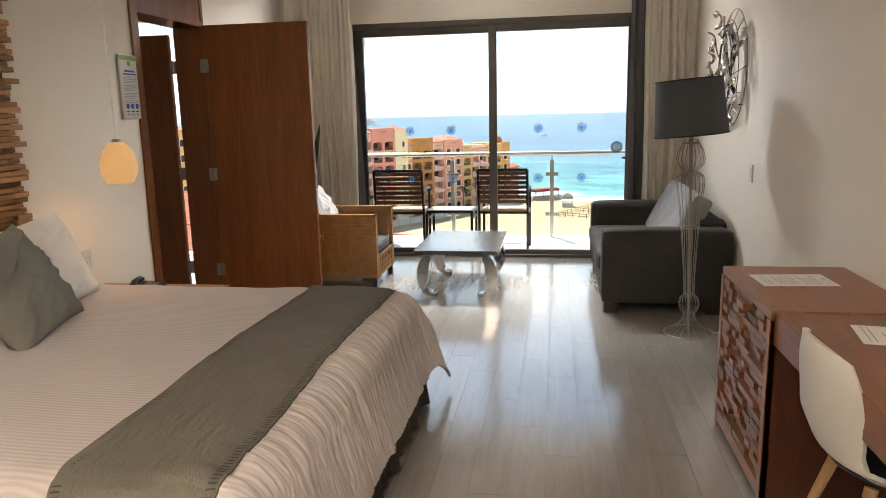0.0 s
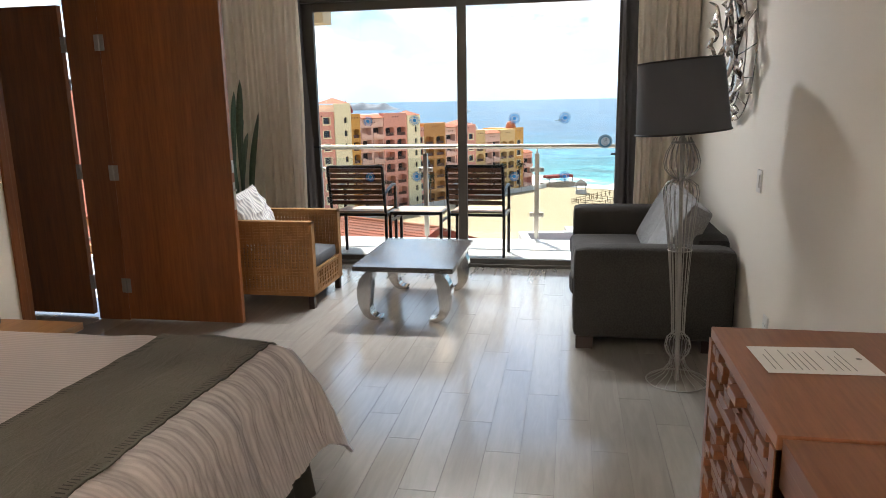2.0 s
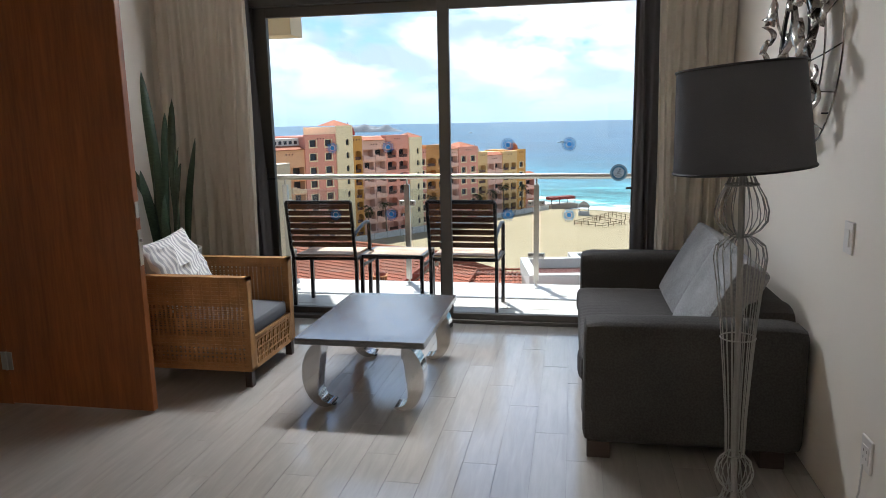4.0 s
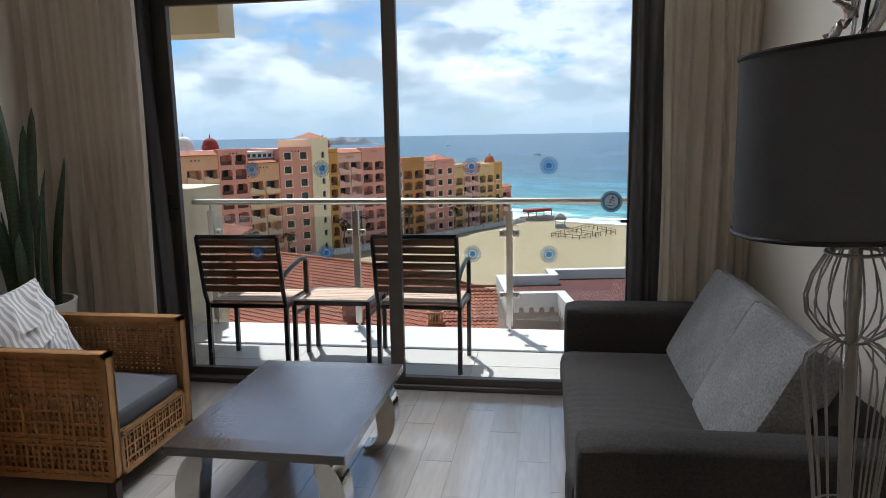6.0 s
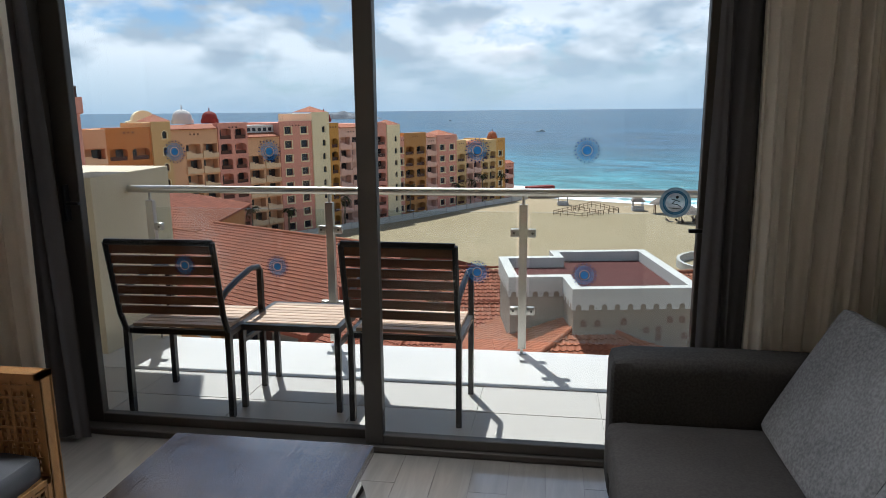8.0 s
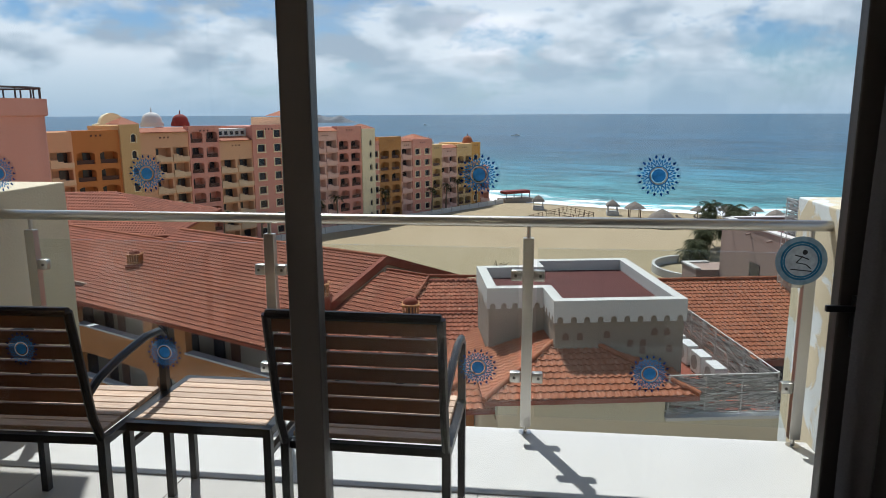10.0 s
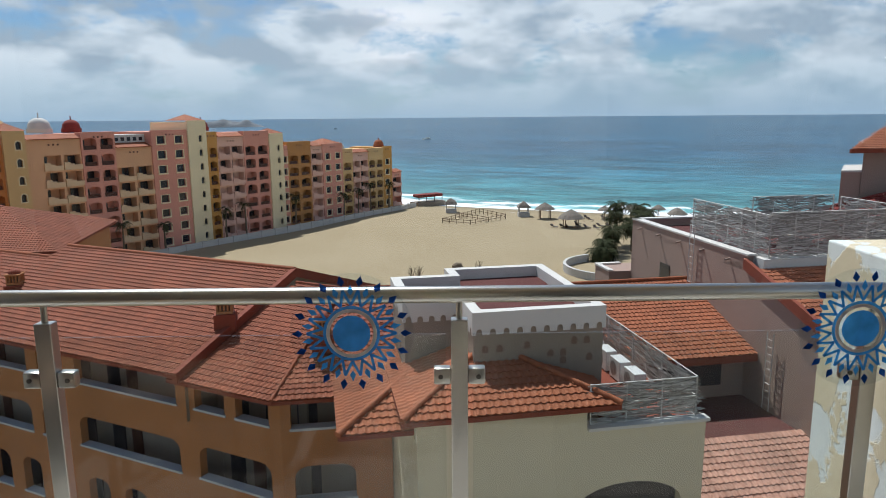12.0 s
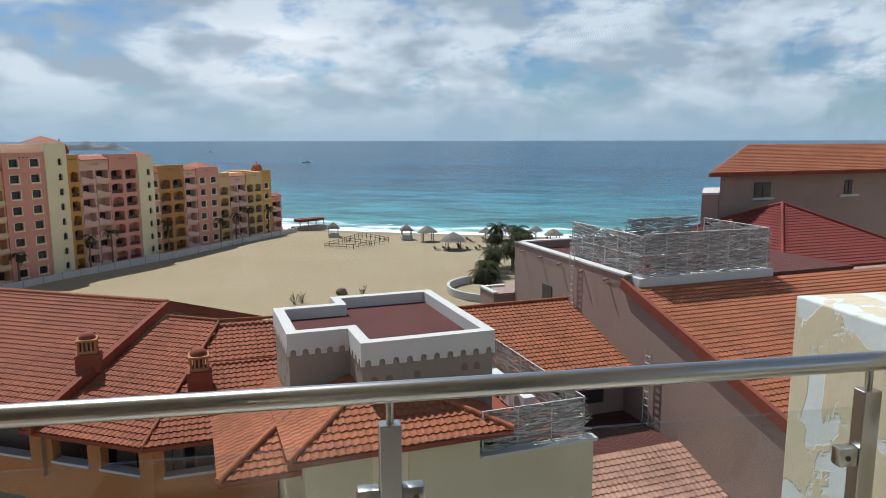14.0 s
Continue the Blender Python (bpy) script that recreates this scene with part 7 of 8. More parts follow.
def wall_plate(name, label, m, rockers=1, holes=False):
    t = thing(name, label, "switch" if not holes else "socket", m)
    part("plate", bx(-0.04, -0.058, 0, 0.04, 0.058, 0.009, bevel=0.003), M["plastic"], t)
    if holes:
        c = part("insert", bx(-0.025, -0.03, 0.009, 0.025, 0.03, 0.011), M["plastic"], t)
        for sx in (-0.012, 0.012):
            for sy in (-0.012, 0.012):
                part("slot", bx(sx - 0.0015, sy - 0.005, 0.011, sx + 0.0015, sy + 0.005, 0.0115), M["black_plastic"], c)
    else:
        part("rocker", bx(-0.018, -0.033, 0.009, 0.018, 0.033, 0.013, bevel=0.002), M["plastic"], t)
    return t


WESTP, EASTP = lambda y, z: pose(XL, y, z, 90, 0, 90), lambda y, z: pose(XR, y, z, 90, 0, -90)
wall_plate("light_switch", "small white light switch plate on the wall", EASTP(5.94, 1.025))
wall_plate("wall_socket", "white power socket plate low on the wall", EASTP(5.63, 0.345), holes=True)
wall_plate("wall_socket", "white double socket plate above the nightstand", WESTP(4.74, 0.66), holes=True)
wall_plate("light_switch", "white switch plate above the nightstand", WESTP(4.645, 0.66))

# nightstand and telephone
ns = thing("nightstand", "honey-coloured wooden nightstand beside the bed", "nightstand")
part("top", bx(-2.70, 4.56, 0.46, -1.90, 4.86, 0.495, bevel=0.004), M["oak"], ns)
part("body", bx(-2.70, 4.58, 0.12, -1.94, 4.84, 0.46), M["oak"], ns)
part("drawer", bx(-1.942, 4.60, 0.27, -1.925, 4.82, 0.45, bevel=0.003), M["oak"], ns)
for sx in (-2.66, -1.95):
    for sy in (4.60, 4.82):
        part("leg", bx(sx - 0.025, sy - 0.02, 0, sx + 0.025, sy + 0.02, 0.12), M["oak"], ns)
ph = thing("telephone", "black desk telephone on the nightstand", "telephone", pose(-2.33, 4.70, 0.495, 0, 0, 12) @ Matrix.Diagonal((0.85, 0.85, 0.6, 1)))
bm = bmesh.new()
box(bm, -0.10, -0.09, 0.0, 0.10, 0.09, 0.045, bevel=0.012)
for v in bm.verts:
    v.co.z *= 1 + 0.8 * (v.co.x + 0.1) * -2.5 if v.co.z > 0.02 else 1
    v.co.z += 0.03 if v.co.z > 0.02 else 0
part("body", bm, M["black_plastic"], ph, smooth=True)
bm = bmesh.new()
tube(bm, [(-0.06, -0.085, 0.085), (-0.06, -0.05, 0.105), (-0.06, 0.05, 0.105), (-0.06, 0.085, 0.085)], 0.02, 8)
part("handset", bm, M["black_plastic"], ph, smooth=True)
for i in range(4):
    for j in range(3):
        part("key", bx(0.0 + i * 0.02, -0.03 + j * 0.025, 0.05, 0.014 + i * 0.02, -0.012 + j * 0.025, 0.074 - i * 0.004), M["steel"], ph)

# ---------------------------------------------------------------- desk with a block-front drawer unit
dk = thing("desk", "red-brown wooden writing desk with a carved block front", "desk")
DX0, DY_A, DY_B, DY_C = 0.722, 4.355, 3.615, 1.75
part("top", bx(DX0, DY_B, 0.715, XR - 0.003, DY_A, 0.75, bevel=0.003), M["desk"], dk)
part("writing_top", bx(DX0 + 0.01, DY_C, 0.70, XR - 0.003, DY_B - 0.003, 0.745, bevel=0.003), M["desk"], dk)
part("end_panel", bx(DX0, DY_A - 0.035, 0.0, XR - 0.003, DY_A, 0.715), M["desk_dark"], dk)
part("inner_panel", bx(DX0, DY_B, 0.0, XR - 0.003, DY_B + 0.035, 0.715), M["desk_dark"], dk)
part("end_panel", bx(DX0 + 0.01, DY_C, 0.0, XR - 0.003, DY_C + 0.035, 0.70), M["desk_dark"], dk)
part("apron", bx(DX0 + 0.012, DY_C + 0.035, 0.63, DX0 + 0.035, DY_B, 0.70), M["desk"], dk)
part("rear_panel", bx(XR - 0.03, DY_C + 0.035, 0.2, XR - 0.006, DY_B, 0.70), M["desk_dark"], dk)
part("front_stile", bx(DX0 - 0.004, DY_B, 0.0, DX0 + 0.02, DY_B + 0.036, 0.715), M["desk"], dk)
part("front_stile", bx(DX0 - 0.004, DY_A - 0.036, 0.0, DX0 + 0.02, DY_A, 0.715), M["desk"], dk)
part("plinth", bx(DX0 - 0.002, DY_B + 0.036, 0.03, DX0 + 0.02, DY_A - 0.036, 0.085), M["desk"], dk)
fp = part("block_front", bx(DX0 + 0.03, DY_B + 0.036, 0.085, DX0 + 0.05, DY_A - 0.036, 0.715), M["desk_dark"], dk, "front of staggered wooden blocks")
rd = random.Random(8)
DBL = {}
z, hgt = 0.088, 0.0295
while z + hgt < 0.715:
    y = DY_B + 0.038
    while y < DY_A - 0.04:
        ln = min(rd.choice((0.05, 0.07, 0.1, 0.13)), DY_A - 0.038 - y)
        dp = rd.choice((0.004, 0.012, 0.022, 0.03, 0.034))
        if ln > 0.015 and rd.random() > 0.12:
            key = (round(ln, 3), dp)
            if key not in DBL:
                DBL[key] = finish(bx(-dp, 0.001, 0.001, 0, ln - 0.001, hgt - 0.001, bevel=0.0015, seg=1), "block", M["desk"])
            share("block", DBL[key], fp, Matrix.Translation((DX0 + 0.03, y, z)))
        y += ln
    z += hgt


def paper_sheet(label, c, turn, w=0.31, l=0.22, seed=1):
    p = thing("paper_sheet", label, "paper", Matrix.Translation(c) @ Matrix.Rotation(radians(turn), 4, "Z"))
    bm = bmesh.new()
    sheet(bm, lambda u, v: Vector(((u - 0.5) * w, (v - 0.5) * l, 0.0015 + 0.002 * u * v)), 6, 4)
    part("page", bm, M["paper"], p, solid=0.0006)
    r = random.Random(seed)
    for i in range(13):
        x = -w * 0.42 + i * w * 0.058
        if i in (2, 8):
            continue
        part("text_line", bx(x, -l * 0.4, 0.0040, x + 0.0026, l * 0.4 * r.uniform(0.3, 1), 0.0043), M["ink"], p)
    part("mark", cy((w * 0.42, l * 0.05, 0.0040), (w * 0.42, l * 0.05, 0.0043), 0.008, n=14), M["ink"], p)


paper_sheet("printed white sheet of paper lying on the desk", (0.935, 4.085, 0.75), 3, 0.29, 0.2, 1)
paper_sheet("second printed sheet near the white chair", (1.05, 3.36, 0.745), -10, 0.29, 0.2, 2)

# white shell chair
dc = thing("desk_chair", "white moulded shell chair with wooden legs and grey pad", "chair", pose(0.93, 3.10, 0, 0, 0, 0))
bm = bmesh.new()


def shell(u, v):
    # v from the back's top to the seat's front, u across
    a = 2 * u - 1
    prof = [(-0.265, 0.83), (-0.262, 0.76), (-0.25, 0.66), (-0.235, 0.57), (-0.205, 0.50), (-0.13, 0.452), (0.0, 0.445), (0.12, 0.45), (0.2, 0.455)]
    t = v * (len(prof) - 1)
    i = min(int(t), len(prof) - 2)
    f = t - i
    x = prof[i][0] * (1 - f) + prof[i + 1][0] * f
    z = prof[i][1] * (1 - f) + prof[i + 1][1] * f
    wd = (0.16 + 0.07 * min(1, v * 5)) if v < 0.5 else 0.23
    curl = a * a
    x += 0.055 * curl * (1 - min(1, v * 1.6)) + 0.03 * curl * min(1, v * 4) * (1 - v)
    z += 0.075 * curl * max(0, min(1, (v - 0.35) * 4)) * (1 - 0.5 * v) - 0.03 * curl * max(0, 1 - v * 6)
    return Vector((x, wd * a, z))


sheet(bm, shell, 20, 32)
part("shell", bm, M["plastic"], dc, smooth=True, solid=0.012)
bm = bmesh.new()
lathe(bm, [(0.19, 0.0), (0.2, 0.012), (0.19, 0.028), (0.1, 0.034), (0.01, 0.034)], 28, (0.02, 0, 0.458))
part("seat_pad", bm, M["chair_cushion"], dc, "round grey seat pad", smooth=True)
for sx, sy in ((-0.15, -0.15), (-0.15, 0.15), (0.15, -0.15), (0.15, 0.15)):
    part("leg", cy((sx * 1.45, sy * 1.45, 0), (sx * 0.75, sy * 0.75, 0.44), 0.011, 0.018, 12), M["leg_wood"], dc, smooth=True)

# ---------------------------------------------------------------- floor lamp of bent wire
fl = thing("floor_lamp", "tall wire-frame floor lamp with a dark grey drum shade", "lamp", pose(0.845, 5.745, 0, 0, -1.6, 0))
PROF = [(0.155, 0.004), (0.13, 0.02), (0.075, 0.05), (0.045, 0.09), (0.034, 0.13), (0.056, 0.16), (0.066, 0.195), (0.056, 0.235), (0.032, 0.262), (0.036, 0.40), (0.046, 0.56), (0.06, 0.75), (0.076, 0.9), (0.087, 0.985), (0.08, 1.025), (0.05, 1.05), (0.03, 1.06), (0.06, 1.08), (0.083, 1.11), (0.087, 1.145), (0.075, 1.19), (0.05, 1.235), (0.04, 1.26)]
for j in range(18):
    a = 2 * math.pi * j / 18
    bm = bmesh.new()
    tube(bm, [(r * math.cos(a), r * math.sin(a), zz) for r, zz in PROF], 0.0021, 5)
    part("wire", bm, M["wire"], fl, smooth=True)
for r, zz, th in ((0.155, 0.004, 0.004), (0.034, 0.13, 0.003), (0.032, 0.262, 0.003), (0.058, 0.70, 0.0025), (0.03, 1.06, 0.003), (0.052, 1.235, 0.004)):
    bm = bmesh.new()
    tube(bm, [(r * math.cos(2 * math.pi * j / 36), r * math.sin(2 * math.pi * j / 36), zz) for j in range(36)], th, 5, True)
    part("ring", bm, M["wire"], fl, smooth=True)
part("pole", cy((0, 0, 0.003), (0, 0, 1.34), 0.011, n=12), M["wire"], fl, smooth=True)
bm = bmesh.new()
lathe(bm, [(0.222, 0.0), (0.198, 0.34), (0.194, 0.34), (0.218, 0.0)], 48)
bm.faces.ensure_lookup_table()
for f in [f for f in bm.faces if len(f.verts) > 4]:
    bm.faces.remove(f)
rg = [v for v in bm.verts]
for j in range(48):
    bm.faces.new((rg[j], rg[(j + 1) % 48], rg[144 + (j + 1) % 48], rg[144 + j]))
shd = part("shade", bm, M["shade"], fl, "dark grey cloth drum shade with black trim", smooth=True)
shd.matrix_basis = pose(0.0, 0, 1.285, 0, -3.0, 0)
for r, zz in ((0.2225, 0.003), (0.1985, 0.337)):
    bm = bmesh.new()
    tube(bm, [(r * math.cos(2 * math.pi * j / 48), r * math.sin(2 * math.pi * j / 48), zz) for j in range(48)], 0.005, 6, True)
    part("trim", bm, M["shade_trim"], shd, smooth=True)
bm = bmesh.new()
for j in range(3):
    a = 2 * math.pi * j / 3
    tube(bm, [(0, 0, 0.05), (0.215 * math.cos(a), 0.215 * math.sin(a), 0.03)], 0.003, 5)
part("spider", bm, M["wire"], shd)
cord = bmesh.new()
tube(cord, [(0.85 + 0.14, 5.77, 0.006), (1.02, 5.72, 0.006), (1.05, 5.78, 0.006), (1.10, 5.72, 0.006), (1.18, 5.66, 0.01), (1.215, 5.64, 0.2), (1.215, 5.63, 0.31)], 0.003, 5)
tagged(new("lamp_cord", finish(cord, "lamp_cord", M["plastic"], True)), "thin pale lamp cord running along the floor", "cable")

# ---------------------------------------------------------------- sofa
so = thing("sofa", "dark grey fabric two-seat sofa against the wall", "sofa")
SY0, SY1, SX0, SX1 = 6.16, 7.94, 0.305, 1.205


def soft_box(x0, y0, z0, x1, y1, z1, bev, sag=0.0, seed=0):
    bm = bmesh.new()
    box(bm, x0, y0, z0, x1, y1, z1)
    bmesh.ops.subdivide_edges(bm, edges=bm.edges[:], cuts=5, use_grid_fill=True)
    c = Vector(((x0 + x1) / 2, (y0 + y1) / 2, (z0 + z1) / 2))
    hf = Vector((abs(x1 - x0) / 2, abs(y1 - y0) / 2, abs(z1 - z0) / 2))
    lim = hf - Vector((bev, bev, bev))
    for v in bm.verts:
        p = v.co - c
        q = Vector([max(-l, min(l, a)) for a, l in zip(p, lim)])
        d = p - q
        if d.length > 1e-6:
            d = d.normalized() * bev
        v.co = c + q + d
        v.co += Vector((0, 0, 1)) * sag * (1 - ((v.co.x - c.x) / hf.x) ** 2) * (1 - ((v.co.y - c.y) / hf.y) ** 2) * (1 if v.co.z > c.z else 0)
    return bm


def dense_soft(x0, y0, z0, x1, y1, z1, bev, crease=0.0):
    bm = soft_box(x0, y0, z0, x1, y1, z1, bev, 0.015)
    bmesh.ops.subdivide_edges(bm, edges=bm.edges[:], cuts=3, use_grid_fill=True, smooth=0.3)
    if crease:
        bmesh.ops.subdivide_edges(bm, edges=bm.edges[:], cuts=2, use_grid_fill=True)
        for v in bm.verts:
            if v.co.z > (z0 + z1) / 2:
                k = max(0, 1 - (v.co.x - x0) / 0.55) * max(0, 1 - abs(v.co.y - 6.95) / 0.42)
                wv = noise.noise(Vector((v.co.x * 3, v.co.y * 2, 7)))
                v.co.z += crease * k * (0.4 + wv) * math.sin((v.co.y + 0.12 * (v.co.x - x0) + 0.05 * wv) * 105)
    return bm


part("near_arm", dense_soft(SX0, SY0, 0.07, SX1, SY0 + 0.19, 0.605, 0.035), M["sofa"], so, smooth=True)
part("far_arm", dense_soft(SX0, SY1 - 0.19, 0.07, SX1, SY1, 0.605, 0.035), M["sofa"], so, smooth=True)
part("base", dense_soft(SX0 + 0.01, SY0 + 0.18, 0.07, SX1, SY1 - 0.18, 0.27, 0.02), M["sofa"], so, smooth=True)
part("backrest", dense_soft(SX1 - 0.2, SY0 + 0.18, 0.2, SX1, SY1 - 0.18, 0.64, 0.04), M["sofa"], so, smooth=True)
part("seat_cushion", dense_soft(SX0 - 0.015, SY0 + 0.195, 0.262, SX1 - 0.2, SY1 - 0.195, 0.40, 0.035, 0.012), M["sofa_seat"], so, smooth=True)
for sx in (SX0 + 0.07, SX1 - 0.12):
    for sy in (SY0 + 0.05, SY1 - 0.13):
        part("foot", bx(sx - 0.05, sy - 0.04, 0.0, sx + 0.05, sy + 0.08, 0.075, bevel=0.004), M["dark_leg"], so)


def slab_cushion(label, o, e1, e2, w, h, t, seed):
    e1, e2 = Vector(e1).normalized(), Vector(e2).normalized()
    n = e1.cross(e2).normalized()
    bm = soft_box(0, 0, 0, w, h, t, 0.03, 0.0)
    bmesh.ops.subdivide_edges(bm, edges=bm.edges[:], cuts=2, use_grid_fill=True, smooth=0.2)
    for v in bm.verts:
        v.co.z += 0.008 * noise.noise(v.co * 4 + Vector((seed, 0, 0)))
    m = Matrix((e1, e2, n)).transposed().to_4x4()
    m.translation = o
    ob = tagged(new("sofa_cushion", finish(bm, "sofa_cushion", M["cushion"], True)), label, "cushion", "cushions on the sofa")
    ob.matrix_basis = m


slab_cushion("light grey woven back cushion leaning on the sofa", (0.765, 6.44, 0.41), (0, 1, 0), (0.23, 0, 0.43), 0.62, 0.485, 0.15, 1)
slab_cushion("light grey woven back cushion at the window end", (0.775, 7.065, 0.41), (0, 1, 0), (0.23, 0, 0.43), 0.675, 0.485, 0.15, 5)

# ---------------------------------------------------------------- coffee table
ct = thing("coffee_table", "dark rustic wood coffee table on curled polished steel legs", "table")
TX0, TX1, TY0, TY1, TZ = -1.143, -0.462, 6.492, 7.468, 0.388
bm = bmesh.new()
box(bm, TX0, TY0, TZ - 0.036, TX1, TY1, TZ)
bmesh.ops.subdivide_edges(bm, edges=bm.edges[:], cuts=10, use_grid_fill=True)
for v in bm.verts:
    e = min(abs(v.co.x - TX0), abs(v.co.x - TX1), abs(v.co.y - TY0), abs(v.co.y - TY1))
    if e < 0.001:
        v.co.x += 0.004 * noise.noise(v.co * 9)
        v.co.y += 0.004 * noise.noise(v.co * 9 + Vector((4, 0, 0)))
    if v.co.z > TZ - 0.001:
        v.co.z += 0.0012 * noise.noise(Vector((v.co.x * 40, v.co.y * 4, 0))) - (0.003 if e < 0.001 else 0)
part("tabletop", bm, M["table"], ct, "dark stained tabletop with deep grain")


def curl_leg(x, y, sx, sy):
    """An opium-style leg: a broad band that bulges outwards and curls in to a pointed foot."""
    bm = bmesh.new()
    N = 26
    outer, inner = [], []
    for i in range(N + 1):
        t = i / N
        a = math.pi * (0.5 - 1.13 * t)
        cx, cz, rx, rz = -0.055, 0.178, 0.115, 0.175
        ox, oz = cx + rx * math.cos(a), cz + rz * math.sin(a)
        th = 0.075 * (1 - t) ** 0.8 + 0.012 + 0.035 * math.sin(math.pi * t)
        ix, iz = cx + (rx - th) * math.cos(a), cz + (rz - th * 0.75) * math.sin(a)
        outer.append((ox, oz))
        inner.append((ix, iz))
    g = []
    hw = 0.05
    for (ox, oz), (ix, iz) in zip(outer, inner):
        g.append([bm.verts.new((x + sx * px, y + k * hw, max(0.0, pz))) for px, pz, k in ((ox, oz, -1), (ox, oz, 1), (ix, iz, 1), (ix, iz, -1))])
    for a, b in zip(g, g[1:]):
        for k in range(4):
            bm.faces.new((a[k], a[(k + 1) % 4], b[(k + 1) % 4], b[k]))
    bm.faces.new(g[0])
    bm.faces.new(g[-1][::-1])
    lg2 = part("leg", bm, M["chrome"], ct, "curled polished steel leg", smooth=True)
    part("pad", cy((x + sx * -0.09, y, 0), (x + sx * -0.09, y, 0.012), 0.016, n=12), M["black_plastic"], lg2)
    part("plate", bx(x + sx * -0.13, y - 0.05, 0.345, x + sx * 0.0, y + 0.05, 0.353), M["chrome"], lg2)


for sx, x in ((-1, TX0 + 0.075), (1, TX1 - 0.075)):
    for sy, y in ((-1, TY0 + 0.09), (1, TY1 - 0.09)):
        curl_leg(x, y, sx, sy)

# ---------------------------------------------------------------- rattan armchair
ac = thing("rattan_armchair", "honey-brown woven rattan armchair with a grey seat cushion", "armchair")
AX0, AX1, AY0, AY1 = -2.27, -1.505, 6.735, 7.365


def weave(name, o, ea, eb, w, h, dense=((0.0, 0.07), (0.93, 1.0)), mid=None, th=0.045):
    """A woven panel: round-ish strips both ways with open holes, close-set towards its borders."""
    o, ea, eb = Vector(o), Vector(ea), Vector(eb)
    n = ea.cross(eb)
    p = part(name, bmesh.new(), M["rattan"], ac)
    bm = bmesh.new()

    def strip(a0, b0, a1, b1, off):
        c = [o + ea * a + eb * b + n * (off + d) for d in (-0.003, 0.003) for a, b in ((a0, b0), (a1, b0), (a1, b1), (a0, b1))]
        v = [bm.verts.new(q) for q in c]
        for f in ((0, 1, 2, 3), (7, 6, 5, 4), (0, 4, 5, 1), (1, 5, 6, 2), (2, 6, 7, 3), (3, 7, 4, 0)):
            bm.faces.new([v[k] for k in f])

    for layer in (-th / 2, th / 2):
        a, i = 0.004, 0
        while a < w - 0.004:
            strip(a, 0, min(a + 0.012, w), h, layer + (0.002 if i % 2 else -0.002))
            a += 0.028
            i += 1
        b, i = 0.003, 0
        while b < h - 0.003:
            fr = b / h
            tight = any(lo <= fr <= hi for lo, hi in dense) or (mid and mid[0] < fr < mid[1])
            strip(0, b, w, min(b + (0.0095 if tight else 0.0075), h), layer + (0.0025 if i % 2 else -0.0025))
            b += 0.0115 if tight else 0.026
            i += 1
    for a0, b0, a1, b1 in ((0, h - 0.02, w, h), (0, 0, w, 0.015), (0, 0, 0.018, h), (w - 0.018, 0, w, h)):
        c = [o + ea * a + eb * b + n * d for d in (-th / 2 - 0.007, th / 2 + 0.007) for a, b in ((a0, b0), (a1, b0), (a1, b1), (a0, b1))]
        v = [bm.verts.new(q) for q in c]
        for f in ((0, 1, 2, 3), (7, 6, 5, 4), (0, 4, 5, 1), (1, 5, 6, 2), (2, 6, 7, 3), (3, 7, 4, 0)):
            bm.faces.new([v[k] for k in f])
    me = p.data
    bmesh.ops.recalc_face_normals(bm, faces=bm.faces)
    bm.to_mesh(me)
    bm.free()
    p["kind"] = "stuff"
    return p


Z0, ZA = 0.095, 0.635
weave("near_arm", (AX0, AY0 + 0.03, Z0), (1, 0, 0), (0, 0, 1), AX1 - AX0, ZA - Z0, ((0.0, 0.05), (0.66, 1.0)), (0.24, 0.34))
weave("far_arm", (AX0, AY1 - 0.03, Z0), (1, 0, 0), (0, 0, 1), AX1 - AX0, ZA - Z0, ((0.0, 0.05), (0.88, 1.0)))
weave("back", (AX0 + 0.03, AY0 + 0.06, Z0), (0, 1, 0), (0, 0, 1), AY1 - AY0 - 0.12, ZA - Z0 + 0.02, ((0.0, 0.05), (0.9, 1.0)))
weave("front_apron", (AX1 - 0.03, AY0 + 0.06, Z0), (0, 1, 0), (0, 0, 1), AY1 - AY0 - 0.12, 0.19, ((0.0, 0.12), (0.9, 1.0)))
part("seat_board", bx(AX0 + 0.06, AY0 + 0.062, 0.24, AX1 - 0.06, AY1 - 0.062, 0.27), M["rattan"], ac)
part("seat_cushion", soft_box(AX0 + 0.07, AY0 + 0.068, 0.272, AX1 - 0.012, AY1 - 0.068, 0.375, 0.03, 0.02), M["chair_cushion"], ac, "flat grey seat cushion", smooth=True)
for sx in (AX0 + 0.03, AX1 - 0.03):
    for sy in (AY0 + 0.03, AY1 - 0.03):
        part("leg", bx(sx - 0.02, sy - 0.02, 0.0, sx + 0.02, sy + 0.02, 0.10), M["dark_leg"], ac)
pillow("throw_pillow", "white and grey zebra-striped pillow on the rattan armchair", Matrix.Translation((-2.06, 6.98, 0.625)) @ Matrix.Rotation(radians(-12), 4, "Z") @ Matrix.Rotation(radians(62), 4, "Y") @ Matrix.Rotation(radians(98), 4, "Z"), 0.44, 0.44, 0.15, M["zebra"], 3)

# ---------------------------------------------------------------- potted snake plant
pt = thing("potted_plant", "tall snake plant in a round white ceramic pot", "plant", pose(-2.46, 7.55, 0))
bm = bmesh.new()
lathe(bm, [(0.15, 0.0), (0.17, 0.05), (0.205, 0.6), (0.212, 0.635), (0.195, 0.635), (0.19, 0.59), (0.01, 0.585)], 36)
part("pot", bm, M["pot"], pt, "white ceramic pot", smooth=True)
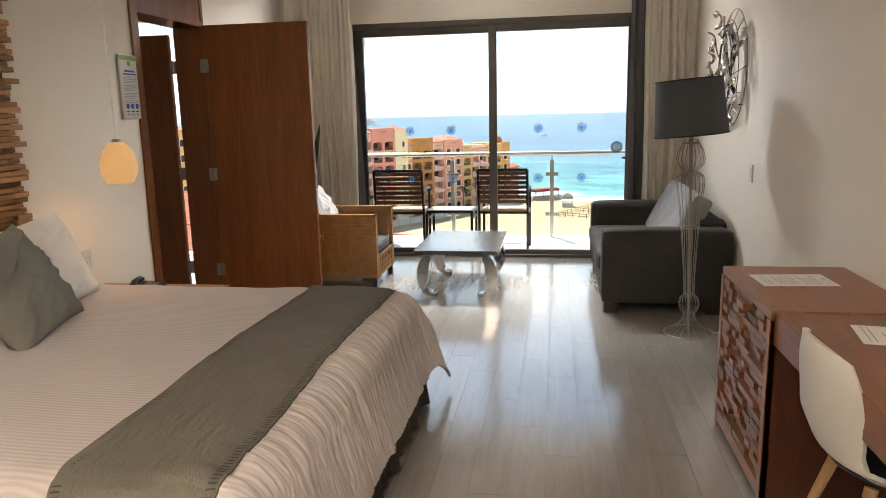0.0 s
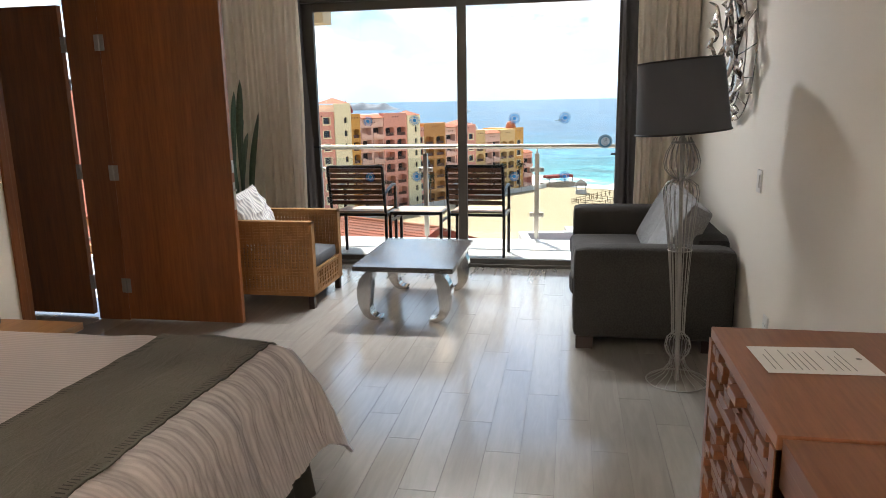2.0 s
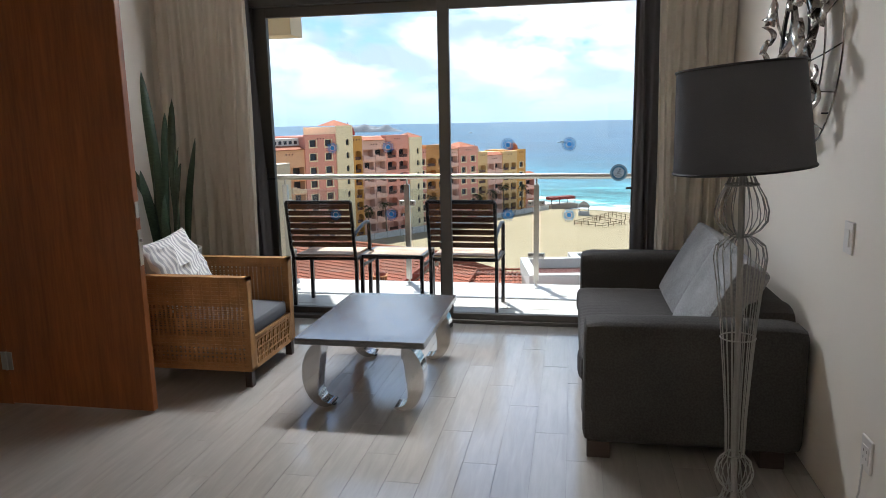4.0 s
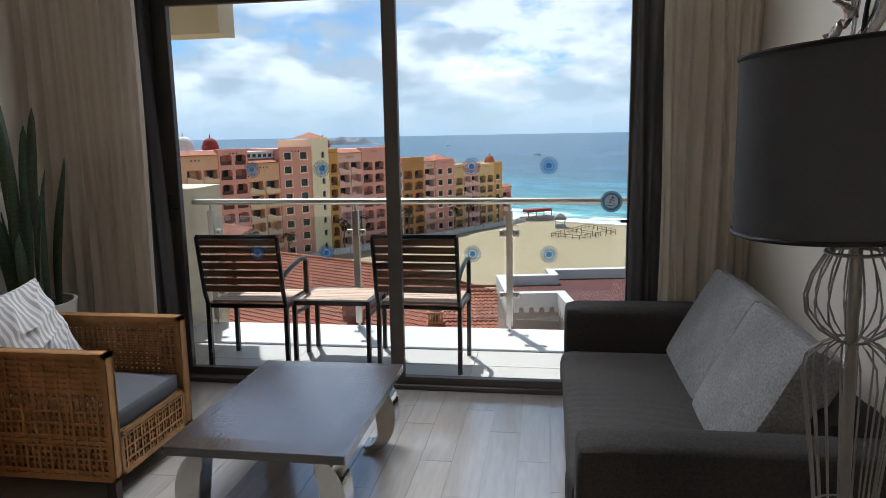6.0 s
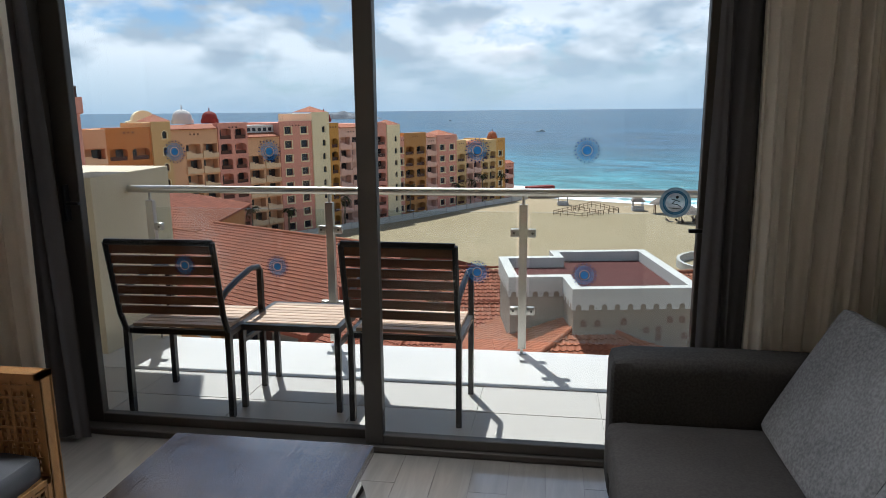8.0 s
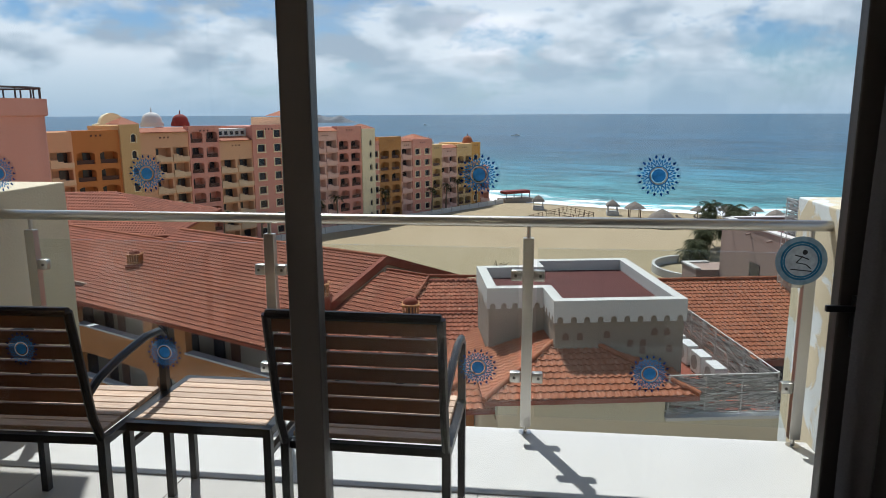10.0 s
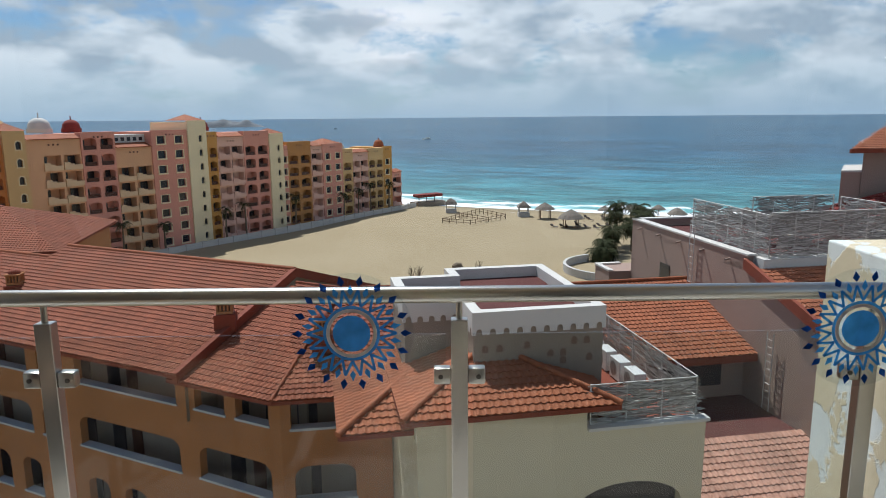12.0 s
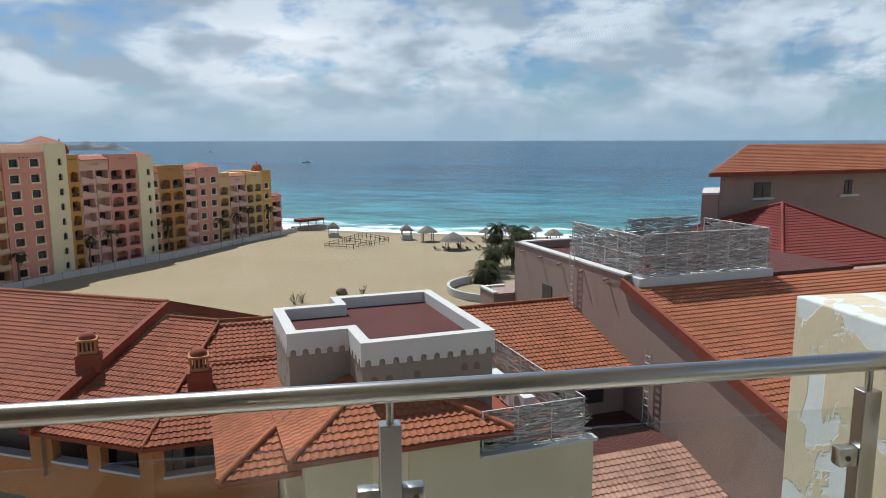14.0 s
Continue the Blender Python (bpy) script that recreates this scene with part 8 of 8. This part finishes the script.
bm = bmesh.new()
lathe(bm, [(0.186, 0.0), (0.18, 0.02), (0.09, 0.03), (0.01, 0.03)], 24, (0, 0, 0.585))
part("soil", bm, M["soil"], pt, smooth=True)
rp = random.Random(14)
for i, (x, y, hgt, lx, ly, w) in enumerate(((0.0, -0.05, 1.22, -0.06, 0.0, 0.075), (0.07, 0.0, 1.04, 0.03, 0.02, 0.07), (-0.06, 0.02, 0.85, -0.36, -0.08, 0.05), (0.1, -0.06, 0.62, 0.07, 0.0, 0.075), (-0.03, -0.08, 0.58, -0.06, -0.03, 0.08), (0.04, 0.07, 0.72, 0.02, 0.05, 0.07), (0.12, 0.04, 0.78, 0.10, 0.02, 0.06), (-0.1, 0.05, 0.5, -0.1, 0.04, 0.07), (0.06, -0.1, 0.42, 0.05, -0.08, 0.07), (0.0, 0.02, 0.95, 0.04, 0.0, 0.06), (-0.05, -0.02, 0.66, 0.02, -0.03, 0.07))):
    bm = bmesh.new()
    tw0, tws = rp.uniform(0, 3.1), rp.uniform(-1.6, 1.6)

    def leaf_fn(u, v):
        a = 2 * u - 1
        wd = w * 0.45 * (0.55 + 1.2 * v) * max(0.0, 1 - v ** 3) ** 0.7 if v < 0.999 else 0.0
        ang = tw0 + tws * v
        cx, cy2 = x + lx * v * v, y + ly * v * v
        off2 = a * wd
        cup = 0.35 * wd * a * a
        return Vector((cx + off2 * math.cos(ang) - cup * math.sin(ang), cy2 + off2 * math.sin(ang) + cup * math.cos(ang), 0.6 + hgt * v))

    sheet(bm, leaf_fn, 4, 18)
    part("leaf", bm, M["snake_leaf"], pt, smooth=True, solid=0.004)

# ---------------------------------------------------------------- metal wall art
wa = thing("wall_art", "oval wire wall sculpture with polished steel leaves", "wall art", pose(1.195, 6.46, 1.715))
ra = random.Random(21)


def oval(ry, rz, x, r=0.004, a0=0.0, a1=2 * math.pi, n=48):
    bm = bmesh.new()
    closed = a1 - a0 > 6.2
    tube(bm, [(x, ry * math.cos(a0 + (a1 - a0) * j / n), rz * math.sin(a0 + (a1 - a0) * j / n)) for j in range(n if closed else n + 1)], r, 5, closed)
    return bm


part("hoop", oval(0.40, 0.40, 0.0), M["art_steel"], wa, smooth=True)
part("hoop", oval(0.30, 0.33, -0.03), M["art_steel"], wa, smooth=True)
part("hoop", oval(0.18, 0.26, -0.05, 0.007), M["black_metal"], wa, smooth=True)
for j in range(14):
    a = 2 * math.pi * j / 14
    bm = bmesh.new()
    tube(bm, [(0.0, 0.40 * math.cos(a), 0.40 * math.sin(a)), (-0.03, 0.29 * math.cos(a + 0.1), 0.32 * math.sin(a + 0.1)), (-0.05, 0.18 * math.cos(a + 0.2), 0.26 * math.sin(a + 0.2))], 0.003, 5)
    part("stay", bm, M["art_steel"], wa, smooth=True)
for j in range(4):
    bm = bmesh.new()
    tube(bm, [(0.0, 0.22 * (1 if j % 2 else -1), 0.25 * (1 if j < 2 else -1)), (0.033, 0.22 * (1 if j % 2 else -1), 0.25 * (1 if j < 2 else -1))], 0.004, 5)
    part("wall_pin", bm, M["black_metal"], wa)


def metal_leaf(c, axis, w, l, bend):
    ax = Vector(axis).normalized()
    sd = ax.cross(Vector((1, 0, 0)))
    sd.normalize()
    out = sd.cross(ax)
    bm = bmesh.new()

    def fn(u, v):
        a = 2 * u - 1
        wd = w * math.sin(math.pi * min(1, v * 0.97 + 0.02)) ** 0.8
        return Vector(c) + ax * (l * (v - 0.5)) + sd * (a * wd) + out * (bend * math.sin(math.pi * v) + 0.5 * w * a * a)

    sheet(bm, fn, 4, 10)
    part("leaf", bm, M["art_steel"], wa, smooth=True, solid=0.0015)


for i in range(46):
    a = 2 * math.pi * i / 46 + ra.uniform(-0.1, 0.1)
    k = ra.uniform(0.5, 1.0)
    c = (-ra.uniform(0.02, 0.13), 0.38 * k * math.cos(a), 0.38 * k * math.sin(a))
    t = a + ra.uniform(-1.2, 1.2) + math.pi / 2
    metal_leaf(c, (ra.uniform(-0.5, 0.3), math.cos(t), math.sin(t)), ra.uniform(0.018, 0.036), ra.uniform(0.08, 0.16), ra.uniform(-0.02, 0.03))
for c, ax, w, l in (((-0.08, -0.16, 0.12), (0.0, 0.15, 1), 0.05, 0.34), ((-0.1, -0.1, -0.06), (0.1, -0.2, 1), 0.045, 0.3), ((-0.09, -0.22, -0.16), (0, 0.35, 1), 0.04, 0.26), ((-0.07, 0.14, 0.1), (0.1, -0.4, 1), 0.045, 0.28), ((-0.09, 0.05, -0.22), (0, 0.6, 1), 0.04, 0.24)):
    metal_leaf(c, ax, w, l, 0.03)

# ---------------------------------------------------------------- floor planks, one by one
PW, PLEN = 0.148, 0.92
PLANK = {}
rf = random.Random(11)


def plank_mesh(w, l):
    key = (round(w, 3), round(l, 3))
    if key not in PLANK:
        bm = bmesh.new()
        v = [(0, 0), (w, 0), (w, l), (0, l)]
        e = 0.0
        top = [bm.verts.new((min(max(x, e), w - e), min(max(y, e), l - e), 0.0)) for x, y in v]
        bot = [bm.verts.new((x, y, -0.004)) for x, y in v]
        bm.faces.new(top)
        for i in range(4):
            bm.faces.new((bot[i - 1], bot[i], top[i], top[i - 1]))
        PLANK[key] = finish(bm, "plank", M["plank"])
    return PLANK[key]


GAP = 0.0019
far_v, far_f = [], []
x = XL
row = 0
while x < XR - 0.01:
    w = min(PW, XR - x)
    y = YB - (row % 3) * 0.31 - rf.uniform(0, 0.1)
    while y < 8.14:
        y0, y1 = max(y, YB), min(y + PLEN, 8.14)
        if y1 - y0 > 0.02:
            if y1 > 2.6 and x > -1.7:
                share("plank", plank_mesh(w - GAP, y1 - y0 - GAP), floor, Matrix.Translation((x, y0, 0)))
            else:
                o = len(far_v)
                far_v += [(x, y0, 0), (x + w - GAP, y0, 0), (x + w - GAP, y1 - GAP, 0), (x, y1 - GAP, 0)]
                far_f.append((o, o + 1, o + 2, o + 3))
        y += PLEN
    x += PW
    row += 1
me = bpy.data.meshes.new("more_planks")
me.from_pydata(far_v, [], far_f)
me.materials.append(M["plank"])
share("more_planks", me, floor, Matrix.Identity(4))["kind"] = "stuff"
# balcony tiles
bt = finish(bx(0, 0, -0.006, 0.597, 0.344, 0.0, bevel=0.0015, seg=1), "tile", M["balcony"])
for i in range(9):
    for j in range(2):
        share("tile", bt, bal, Matrix.Translation((-3.25 + i * 0.6, 8.285 + j * 0.35, -0.028 * j * 0.35)) @ Matrix.Rotation(-0.028, 4, "X"))
